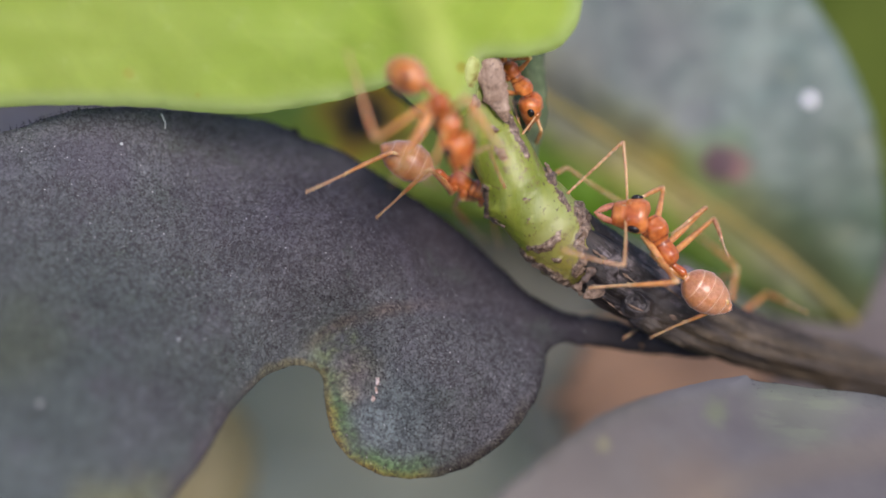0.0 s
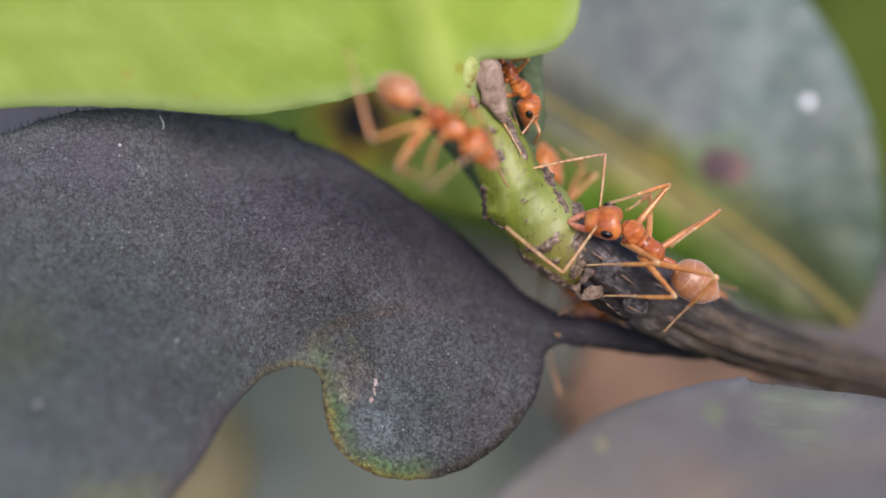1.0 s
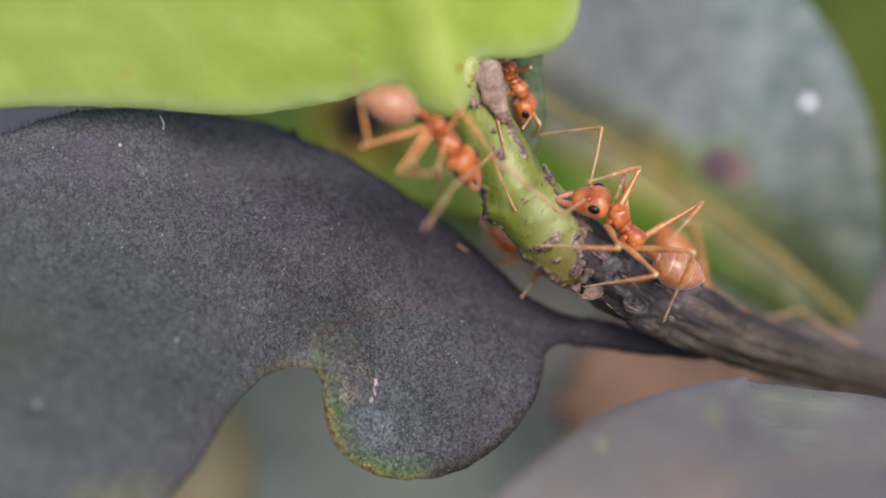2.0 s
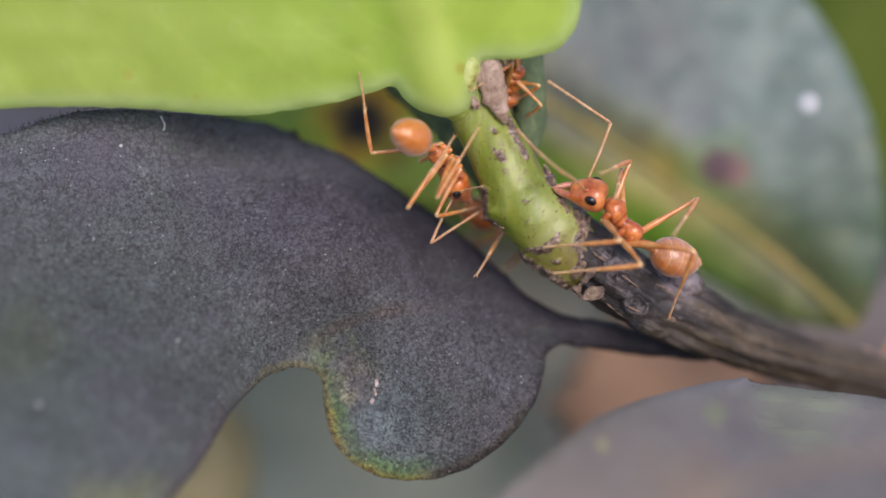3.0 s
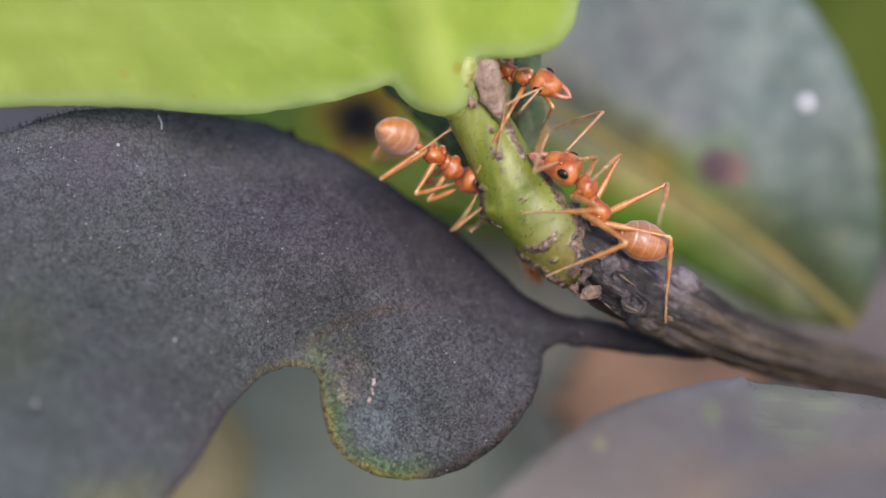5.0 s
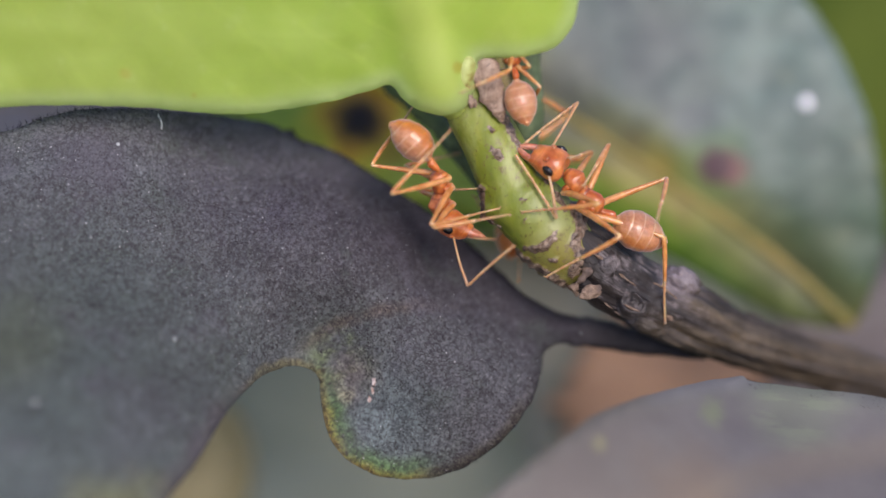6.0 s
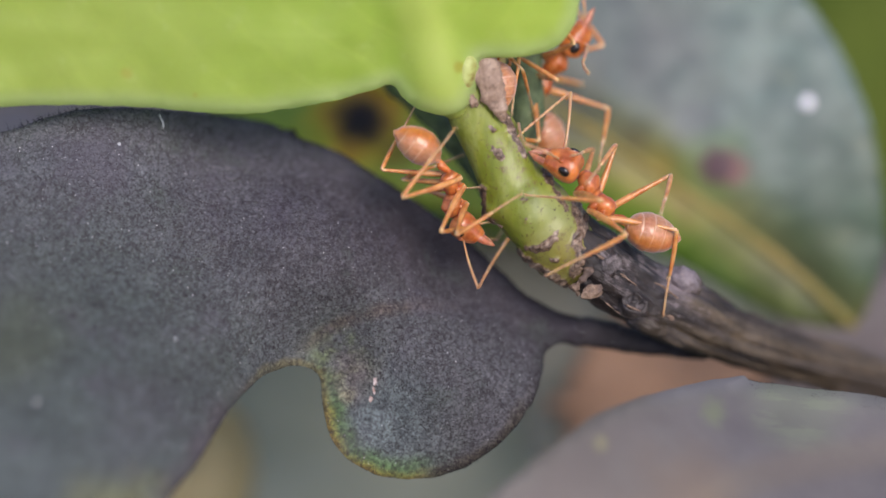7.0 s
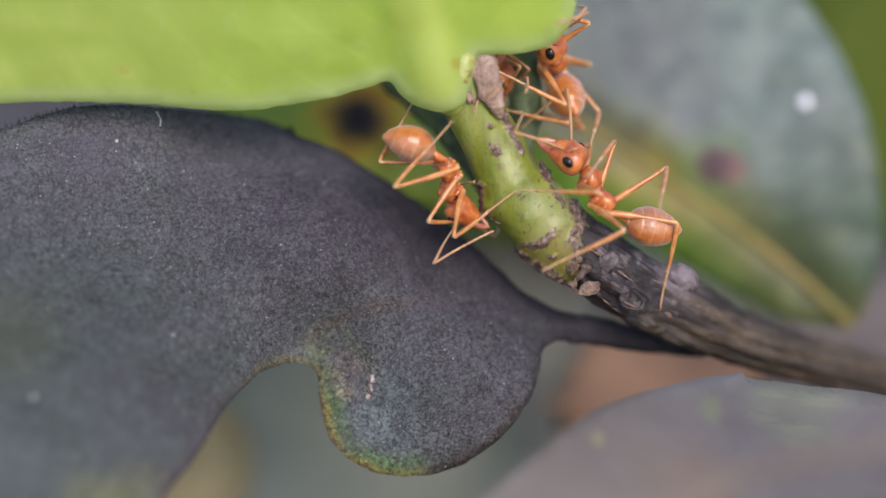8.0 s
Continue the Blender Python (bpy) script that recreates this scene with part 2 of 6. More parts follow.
    c = mixed(nt, 0.72, c, ramp(nt, fine, [(0.36, (0.28, 0.28, 0.3)), (0.47, (0.8, 0.8, 0.8)), (0.58, (1.05, 1.05, 1.05)), (0.7, (1.9, 1.9, 1.9))]), "MULTIPLY")
    # the mould is crackled: dark threads net round small grey patches
    shift = nt.nodes.new("ShaderNodeTexNoise")
    shift.inputs["Scale"].default_value, shift.inputs["Detail"].default_value = 4.0 / MM, 3.0
    nt.links.new(o, shift.inputs["Vector"])
    bent = nt.nodes.new("ShaderNodeVectorMath")
    bent.operation = "MULTIPLY_ADD"
    bent.inputs[1].default_value = (0.3 * MM, 0.3 * MM, 0.3 * MM)
    nt.links.new(shift.outputs["Color"], bent.inputs[0])
    nt.links.new(o, bent.inputs[2])
    for per_mm, wide, share in ((2.6, 0.13, 0.48), (5.5, 0.16, 0.34)):
        net = nt.nodes.new("ShaderNodeTexVoronoi")
        net.feature = "DISTANCE_TO_EDGE"
        net.inputs["Scale"].default_value = per_mm / MM
        nt.links.new(bent.outputs[0], net.inputs["Vector"])
        crack = times(nt, soft_step(nt, net.outputs["Distance"], wide, wide * 0.25), soft_step(nt, grain(nt, o, per_mm * 0.7, 3, 0.6), 0.38, 0.54))
        c = mixed(nt, times(nt, crack, share), c, (0.022, 0.019, 0.023))
    tint = grain(nt, o, 0.33, 4, 0.6)
    c = mixed(nt, times(nt, soft_step(nt, tint, 0.52, 0.7), 0.35), c, (0.082, 0.072, 0.096))
    c = mixed(nt, times(nt, soft_step(nt, tint, 0.46, 0.3), 0.4), c, (0.062, 0.078, 0.067))
    if stalk:
        c = mixed(nt, 0.9, c, ramp(nt, mid, [(0.3, (0.016, 0.014, 0.016)), (0.7, (0.052, 0.046, 0.051))]))
    for per_mm, size, shade, lo, share in ((5.6, 0.3, (0.03, 0.026, 0.03), 0.5, 0.4), (3.1, 0.1, (0.75, 0.75, 0.78), 0.38, 0.9), (6.0, 0.12, (0.5, 0.5, 0.52), 0.4, 0.75)):
        specks = nt.nodes.new("ShaderNodeTexVoronoi")
        specks.inputs["Scale"].default_value = per_mm / MM
        nt.links.new(o, specks.inputs["Vector"])
        pick = nt.nodes.new("ShaderNodeSeparateColor")
        nt.links.new(specks.outputs["Color"], pick.inputs[0])
        dot = times(nt, soft_step(nt, specks.outputs["Distance"], size, size * 0.5), soft_step(nt, pick.outputs[0], lo + 0.15, lo + 0.25))
        c = mixed(nt, times(nt, times(nt, dot, soft_step(nt, mid, 0.36, 0.52)), share), c, shade)
    nt.links.new(c, b.inputs["Base Color"])
    relief(nt, b, fine, 0.6, 0.12)
    return m


def twig_materials():
    m, nt, b = shader("green_bark", 0.42)
    o = coords(nt)
    tilt = nt.nodes.new("ShaderNodeMapping")
    tilt.inputs["Rotation"].default_value = (0, radians(32), 0)
    tilt.inputs["Scale"].default_value = (1.6, 1.6, 0.35)
    nt.links.new(o, tilt.inputs[0])
    fine, spots, big = grain(nt, tilt.outputs[0], 0.8, 5), grain(nt, o, 2.6, 5, 0.75), grain(nt, o, 0.3, 4)
    c = ramp(nt, fine, [(0.3, (0.105, 0.14, 0.01)), (0.55, (0.175, 0.212, 0.02)), (0.78, (0.27, 0.285, 0.045))])
    c = mixed(nt, times(nt, spot(nt, (5.75, -0.7), 2.0, 0.7), 0.8), c, (0.19, 0.15, 0.034))
    # pale highlight on the node, painted into the bark colour
    c = mixed(nt, times(nt, spot(nt, (5.58, 1.56), 1.2, 1.0), 0.5), c, (0.38, 0.42, 0.16))
    c = mixed(nt, times(nt, soft_step(nt, big, 0.55, 0.7), 0.5), c, (0.22, 0.24, 0.06))
    c = mixed(nt, times(nt, soft_step(nt, spots, 0.6, 0.67), 0.9), c, (0.09, 0.05, 0.025))
    c = mixed(nt, times(nt, soft_step(nt, grain(nt, o, 4.5, 3, 0.6), 0.63, 0.69), 0.8), c, (0.07, 0.045, 0.02))
    c = mixed(nt, times(nt, times(nt, spot(nt, (6.97, -0.25), 1.7, 0.9), soft_step(nt, spots, 0.5, 0.6)), 0.7), c, (0.13, 0.09, 0.06))
    c = mixed(nt, times(nt, times(nt, spot(nt, (4.06, 4.61), 1.3, 0.9), soft_step(nt, spots, 0.5, 0.6)), 0.7), c, (0.16, 0.1, 0.05))
    bloom = grain(nt, tilt.outputs[0], 0.45, 5, 0.65)
    c = mixed(nt, times(nt, soft_step(nt, bloom, 0.52, 0.72), 0.35), c, (0.4, 0.45, 0.2))
    edge = maths(nt, "ADD", attr(nt, "scar"), times(nt, maths(nt, "SUBTRACT", spots, 0.5), 1.1))
    crust = ramp(nt, grain(nt, o, 3.4, 6, 0.75), [(0.36, (0.03, 0.02, 0.016)), (0.5, (0.15, 0.1, 0.07)), (0.68, (0.4, 0.31, 0.24))])
    c = mixed(nt, times(nt, soft_step(nt, edge, 0.05, 0.3), 0.45), c, (0.16, 0.12, 0.03))
    c = mixed(nt, soft_step(nt, edge, 0.24, 0.36), c, crust)
    nt.links.new(c, b.inputs["Base Color"])
    relief(nt, b, maths(nt, "ADD", spots, fine), 0.3, 0.12)
    m2, nt, b = shader("dark_bark", 0.5, 0.4)
    o = coords(nt)
    grown = nt.nodes.new("ShaderNodeAttribute")
    grown.attribute_name = "along"
    tilt = nt.nodes.new("ShaderNodeMapping")
    tilt.inputs["Scale"].default_value = (0.07, 1.0, 1.0)
    nt.links.new(grown.outputs["Vector"], tilt.inputs[0])
    fibre = nt.nodes.new("ShaderNodeMapping")
    fibre.inputs["Scale"].default_value = (0.16, 1.0, 1.0)
    nt.links.new(grown.outputs["Vector"], fibre.inputs[0])
    fine, streak, patch = grain(nt, o, 2.4, 6, 0.75), grain(nt, tilt.outputs[0], 0.75, 4, 0.6), grain(nt, o, 0.7, 5, 0.62)
    thread = grain(nt, fibre.outputs[0], 3.2, 5, 0.7)
    # old bark: lengthwise bands of dark brown, tan and violet grey
    c = ramp(nt, streak, [(0.36, (0.024, 0.019, 0.018)), (0.46, (0.05, 0.039, 0.032)), (0.56, (0.095, 0.072, 0.048)), (0.63, (0.058, 0.049, 0.047)), (0.73, (0.12, 0.107, 0.112))])
    # young bark round the nodes: nearly black and shiny, with a pale grey crust
    knot = spot(nt, (8.9, -1.6), 2.6, 1.3)
    c = mixed(nt, times(nt, knot, 0.85), c, (0.026, 0.022, 0.024))
    crust = times(nt, soft_step(nt, maths(nt, "ADD", times(nt, patch, 0.6), times(nt, thread, 0.5)), 0.56, 0.64), spot(nt, (9.6, -1.4), 3.6, 1.6))
    c = mixed(nt, times(nt, crust, 0.75), c, ramp(nt, fine, [(0.35, (0.06, 0.05, 0.05)), (0.6, (0.2, 0.175, 0.185))]))
    # the violet grey swelling where a side shoot fell off
    c = mixed(nt, times(nt, times(nt, spot(nt, (12.0, -1.45), 1.1, 0.7), soft_step(nt, patch, 0.36, 0.5)), 0.85), c, (0.24, 0.205, 0.225))
    c = mixed(nt, 0.75, c, ramp(nt, thread, [(0.36, (0.45, 0.44, 0.43)), (0.5, (0.95, 0.95, 0.95)), (0.66, (1.4, 1.37, 1.35))]), "MULTIPLY")
    c = mixed(nt, 0.4, c, ramp(nt, fine, [(0.34, (0.25, 0.25, 0.25)), (0.58, (1.1, 1.1, 1.1)), (0.74, (1.7, 1.6, 1.5))]), "MULTIPLY")
    nt.links.new(c, b.inputs["Base Color"])
    nt.links.new(maths(nt, "ADD", maths(nt, "SUBTRACT", 0.62, times(nt, knot, 0.3)), times(nt, crust, 0.3)), b.inputs["Roughness"])
    relief(nt, b, maths(nt, "ADD", maths(nt, "ADD", times(nt, fine, 0.5), thread), times(nt, crust, 0.5)), 0.6, 0.2)
    m3, nt, b = shader("dry_scale", 0.7)
    o = coords(nt)
    fine, mid = grain(nt, o, 3.0, 6, 0.75), grain(nt, o, 1.0, 4)
    c = ramp(nt, fine, [(0.34, (0.06, 0.04, 0.032)), (0.5, (0.19, 0.125, 0.088)), (0.76, (0.4, 0.3, 0.23))])
    c = mixed(nt, times(nt, soft_step(nt, mid, 0.52, 0.4), 0.6), c, (0.08, 0.06, 0.058))
    nt.links.new(c, b.inputs["Base Color"])
    relief(nt, b, fine, 0.7, 0.2)
    return m, m2, m3


def chitin(name, deep, pale, rough=0.28, sss=0.35, bands=False, seams=()):
    m, nt, b = shader(name, rough)
    o = coords(nt)
    soft, fine = grain(nt, o, 1.1, 4), grain(nt, o, 9.0, 3)
    c = mixed(nt, soft_step(nt, soft, 0.3, 0.7), deep, pale)
    sep = nt.nodes.new("ShaderNodeSeparateXYZ")
    nt.links.new(o, sep.inputs[0])
    along = maths(nt, "ADD", times(nt, sep.outputs[0], 1 / MM), times(nt, maths(nt, "SUBTRACT", soft, 0.5), 0.25))
    for x, wide, share in seams:
        near = soft_step(nt, maths(nt, "ABSOLUTE", maths(nt, "SUBTRACT", along, x)), wide, 0.0)
        c = mixed(nt, times(nt, near, share), c, (0.16, 0.03, 0.008))
    mottle = grain(nt, o, 4.0, 4, 0.65)
    c = mixed(nt, 0.5, c, ramp(nt, mottle, [(0.3, (0.6, 0.55, 0.5)), (0.7, (1.25, 1.25, 1.25))]), "MULTIPLY")
    c = mixed(nt, times(nt, attr(nt, "joint"), 0.75), c, (0.8, 0.55, 0.3))
    if bands:
        w = maths(nt, "FRACT", maths(nt, "MULTIPLY", sep.outputs[0], -1.72 / MM))
        line = ramp(nt, w, [(0.0, (1, 1, 1)), (0.05, (0, 0, 0)), (0.88, (0, 0, 0)), (0.96, (1, 1, 1))])
        back = soft_step(nt, maths(nt, "ADD", times(nt, sep.outputs[2], 1 / MM), times(nt, maths(nt, "SUBTRACT", soft, 0.5), 0.6)), -0.3, 0.45)
        # brown back, with the sky's mauve reflection mixed into its colour
        c = mixed(nt, times(nt, back, 0.5), c, mixed(nt, soft_step(nt, mottle, 0.35, 0.65), (0.35, 0.18, 0.115), (0.5, 0.3, 0.22)))
        c = mixed(nt, times(nt, times(nt, line, soft_step(nt, times(nt, sep.outputs[2], 1 / MM), -0.3, 0.4)), 0.42), c, (0.8, 0.58, 0.42))
        # the gut shows dark through the thin belly near the waist
        gut = times(nt, soft_step(nt, maths(nt, "ABSOLUTE", maths(nt, "ADD", along, 0.5)), 0.4, 0.1), soft_step(nt, times(nt, sep.outputs[2], 1 / MM), -0.25, -0.6))
        c = mixed(nt, times(nt, gut, 0.7), c, (0.1, 0.03, 0.012))
    nt.links.new(c, b.inputs["Base Color"])
    b.inputs["Coat Weight"].default_value, b.inputs["Coat Roughness"].default_value = 0.4, 0.2
    # a pale down of very short hairs, thickest on the gaster
    b.inputs["Sheen Weight"].default_value, b.inputs["Sheen Roughness"].default_value = 0.45 if bands else 0.08, 0.45
    b.inputs["Sheen Tint"].default_value = (0.95, 0.82, 0.84, 1)
    b.inputs["Subsurface Weight"].default_value = sss
    b.inputs["Subsurface Radius"].default_value = (1.0, 0.35, 0.1)
    b.inputs["Subsurface Scale"].default_value = 0.5 * MM
    relief(nt, b, maths(nt, "ADD", times(nt, mottle, 1.6), fine), 0.3, 0.06)
    return m


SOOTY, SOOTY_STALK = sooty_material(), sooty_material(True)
BRIGHT = leaf_material("young_leaf", (0.35, 0.47, 0.085), (0.45, 0.57, 0.13), (0.71, 0.89, 0.22), 0.5, 0.5, veins=0.09, finish=young_finish)
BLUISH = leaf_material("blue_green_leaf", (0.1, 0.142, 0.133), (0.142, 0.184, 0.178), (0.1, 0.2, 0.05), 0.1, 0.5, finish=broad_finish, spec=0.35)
GREEN = leaf_material("green_leaf", (0.12, 0.22, 0.03), (0.2, 0.3, 0.05), (0.3, 0.45, 0.05), 0.4)
SPOTTED = leaf_material("spotted_leaf", (0.36, 0.5, 0.07), (0.5, 0.6, 0.11), (0.7, 0.88, 0.12), 0.5, finish=spotted_finish, stained=0.85)
OLIVE = leaf_material("olive_leaf", (0.055, 0.09, 0.01), (0.085, 0.12, 0.016), (0.15, 0.25, 0.02), 0.2, 0.65, spec=0.12)
YELLOWING = leaf_material("yellowing_leaf", (0.35, 0.31, 0.16), (0.44, 0.375, 0.21), (0.3, 0.3, 0.1), 0.2)
DULL = leaf_material("dull_leaf", (0.127, 0.116, 0.116), (0.156, 0.146, 0.14), (0.15, 0.15, 0.1), 0.1, 0.6, veins=0.01, finish=lower_finish)
PURPLE = leaf_material("purple_grey_leaf", (0.22, 0.19, 0.2), (0.26, 0.23, 0.24), (0.2, 0.15, 0.12), 0.1, 0.6)
GREYGREEN = leaf_material("grey_green_leaf", (0.205, 0.228, 0.172), (0.27, 0.288, 0.225), (0.1, 0.2, 0.05), 0.1, 0.6)
DUSKY = leaf_material("dusky_leaf", (0.075, 0.066, 0.068), (0.11, 0.09, 0.092), (0.1, 0.1, 0.05), 0.1, 0.6)
BROWN = leaf_material("withered_leaf", (0.245, 0.147, 0.095), (0.3, 0.18, 0.115), (0.3, 0.15, 0.08), 0.15, 0.7)
MOULD = shader("mould_thread", 0.9, 0.1)[0]
MOULD.node_tree.nodes["Principled BSDF"].inputs["Base Color"].default_value = (0.03, 0.026, 0.03, 1)
PALE, nt, b = shader("pale_crumb", 0.7)
nt.links.new(ramp(nt, grain(nt, coords(nt), 4.0, 3), [(0.3, (0.75, 0.75, 0.82)), (0.7, (0.9, 0.9, 0.95))]), b.inputs["Base Color"])
GREYISH, nt, b = shader("grey_crumb", 0.8)
nt.links.new(ramp(nt, grain(nt, coords(nt), 4.0, 3), [(0.3, (0.3, 0.32, 0.34)), (0.7, (0.45, 0.47, 0.5))]), b.inputs["Base Color"])
STIPULE, nt, b = shader("pale_stub", 0.55)
h = grain(nt, coords(nt), 1.6, 5, 0.7)
nt.links.new(ramp(nt, h, [(0.34, (0.2, 0.15, 0.04)), (0.46, (0.34, 0.38, 0.11)), (0.66, (0.46, 0.52, 0.2))]), b.inputs["Base Color"])
PINKISH, nt, b = shader("pink_crumb", 0.7)
nt.links.new(ramp(nt, grain(nt, coords(nt), 6.0, 3), [(0.35, (0.34, 0.22, 0.18)), (0.6, (0.62, 0.55, 0.54))]), b.inputs["Base Color"])
RIBMAT, nt, b = shader("leaf_rib", 0.5)
nt.links.new(ramp(nt, grain(nt, coords(nt), 0.4, 4), [(0.3, (0.15, 0.14, 0.026)), (0.7, (0.25, 0.185, 0.04))]), b.inputs["Base Color"])
HUSK, nt, b = shader("dry_husk", 0.65)
h = grain(nt, coords(nt, (1.3, 1, 0.7)), 1.5, 6, 0.7)
dots = grain(nt, coords(nt), 6.0, 4, 0.7)
c = ramp(nt, h, [(0.3, (0.15, 0.092, 0.065)), (0.52, (0.29, 0.2, 0.145)), (0.72, (0.45, 0.34, 0.265))])
nt.links.new(mixed(nt, times(nt, soft_step(nt, dots, 0.54, 0.66), 0.6), c, (0.06, 0.036, 0.028)), b.inputs["Base Color"])
relief(nt, b, h, 0.5, 0.15)
MOSS, nt, b = shader("mossy_bark", 0.7)
h = grain(nt, coords(nt), 1.5, 6, 0.7)
nt.links.new(ramp(nt, h, [(0.3, (0.035, 0.05, 0.025)), (0.55, (0.085, 0.125, 0.055)), (0.75, (0.19, 0.215, 0.12))]), b.inputs["Base Color"])
relief(nt, b, h, 0.5, 0.2)
STEM_GREEN, STEM_DARK, SCALE_DRY = twig_materials()
ANT_BODY = chitin("ant_shell", (0.37, 0.075, 0.014), (0.62, 0.21, 0.055), 0.26, 0.28)
ANT_TRUNK = chitin("ant_trunk", (0.37, 0.075, 0.014), (0.62, 0.21, 0.055), 0.26, 0.28, seams=((1.25, 0.12, 0.7), (0.2, 0.1, 0.7), (-0.1, 0.12, 0.8), (-1.2, 0.14, 0.7)))
ANT_HEAD = chitin("ant_head", (0.37, 0.075, 0.014), (0.62, 0.21, 0.055), 0.26, 0.28, seams=((0.05, 0.15, 0.6), (1.55, 0.05, 0.25), (2.05, 0.08, 0.7)))
ANT_GASTER = chitin("ant_gaster", (0.44, 0.135, 0.02), (0.58, 0.215, 0.045), 0.28, 0.35, True)
ANT_LEG = chitin("ant_leg", (0.42, 0.155, 0.038), (0.62, 0.29, 0.1), 0.26, 0.35)
ANT_TIP = chitin("ant_foot", (0.42, 0.21, 0.095), (0.6, 0.37, 0.2), 0.32, 0.35)
ANT_JAW = chitin("ant_jaw", (0.38, 0.11, 0.055), (0.56, 0.25, 0.16), 0.22, 0.35)
ANT_EYE = shader("ant_eye", 0.15)[0]
ANT_EYE.node_tree.nodes["Principled BSDF"].inputs["Base Color"].default_value = (0.012, 0.009, 0.01, 1)


# ---- mesh tools ----
def part(name, bm, material, parent=None, label=""):
    """Link a bmesh as one mesh object, under a thing or a part; materials may be a list."""
    me = bpy.data.meshes.new(name)
    bm.to_mesh(me)
    bm.free()
    return placed(name, me, material, parent, label)


def placed(name, me, material, parent=None, label=""):
    if material is not None and not me.materials:
        for m in (material if isinstance(material, list) else [material]):
            me.materials.append(m)
        for p in me.polygons:
            p.use_smooth = True
    ob = new(name, me)
    if parent:
        ob.parent = parent
    if label:
        ob["label"] = label
    return ob


def spline(pts, steps, closed=False):
    """Points along a smooth curve through pts."""
    pts = [np.array(p, float) for p in pts]
    n, out = len(pts), []
    for i in range(n if closed else n - 1):
        if closed:
            a, b, c, d = (pts[(i + k) % n] for k in (-1, 0, 1, 2))
        else:
            b, c = pts[i], pts[i + 1]
            a = pts[i - 1] if i else 2 * b - c
            d = pts[i + 2] if i + 2 < n else 2 * c - b
        for s in range(steps):
            t = s / steps
            out.append(0.5 * (2 * b + (c - a) * t + (2 * a - 5 * b + 4 * c - d) * t * t + (3 * b - 3 * c + d - a) * t ** 3))
    if not closed:
        out.append(pts[-1])
    return out


def tube(bm, path, radii, sides=16, bumps=0.0, scale=0.6, seed=0.0):
    """A round stem along a path; bumps roughen it. Millimetres."""
    layer = bm.verts.layers.float.get("rim") or bm.verts.layers.float.new("rim")
    along = bm.verts.layers.float_vector.get("along") or bm.verts.layers.float_vector.new("along")
    rings = []
    up = Vector((0.13, -0.9, 0.31))
    n = len(path)
    run = 0.0
    for i in range(n):
        p = Vector(path[i])
        d = (Vector(path[min(i + 1, n - 1)]) - Vector(path[max(i - 1, 0)])).normalized()
        side = d.cross(up).normalized()
        up = side.cross(d).normalized()
        run += (p - Vector(path[max(i - 1, 0)])).length
        ring = []
        for k in range(sides):
            a = 2 * math.pi * k / sides
            o = side * math.cos(a) + up * math.sin(a)
            q = p + o * radii[i]
            if bumps:
                f = noise.fractal(q * scale + Vector((seed, 0, 0)), 0.9, 2.1, 4)
                q = q + o * bumps * f
            ring.append(bm.verts.new(q * MM))
            ring[-1][layer] = 9.0
            ring[-1][along] = (run * MM, math.cos(a) * radii[i] * MM, math.sin(a) * radii[i] * MM)
        rings.append(ring)
    for r, s in zip(rings, rings[1:]):
        for k in range(sides):
            bm.faces.new((r[k], r[(k + 1) % sides], s[(k + 1) % sides], s[k]))
    bm.faces.new(rings[0][::-1])
    bm.faces.new(rings[-1])
    return rings


def height_field(marks):
    """A smooth surface y(x, z) through a few marks (x, y, z): a thin plate."""
    m = np.array(marks, float)
    xy, y = m[:, [0, 2]], m[:, 1]
    n = len(m)
    r = np.linalg.norm(xy[:, None] - xy[None], axis=2)
    k = np.where(r > 0, r * r * np.log(np.maximum(r, 1e-9)), 0)
    a = np.zeros((n + 3, n + 3))
    a[:n, :n] = k + 0.5 * np.eye(n)
    a[:n, n], a[:n, n + 1:], a[n, :n], a[n + 1:, :n] = 1, xy, 1, xy.T
    w = np.linalg.solve(a, np.concatenate([y, np.zeros(3)]))

    def f(x, z):
        d = np.hypot(xy[:, 0] - x, xy[:, 1] - z)
        return float((w[:n] * np.where(d > 0, d * d * np.log(np.maximum(d, 1e-9)), 0)).sum() + w[n] + w[n + 1] * x + w[n + 2] * z)
    return f


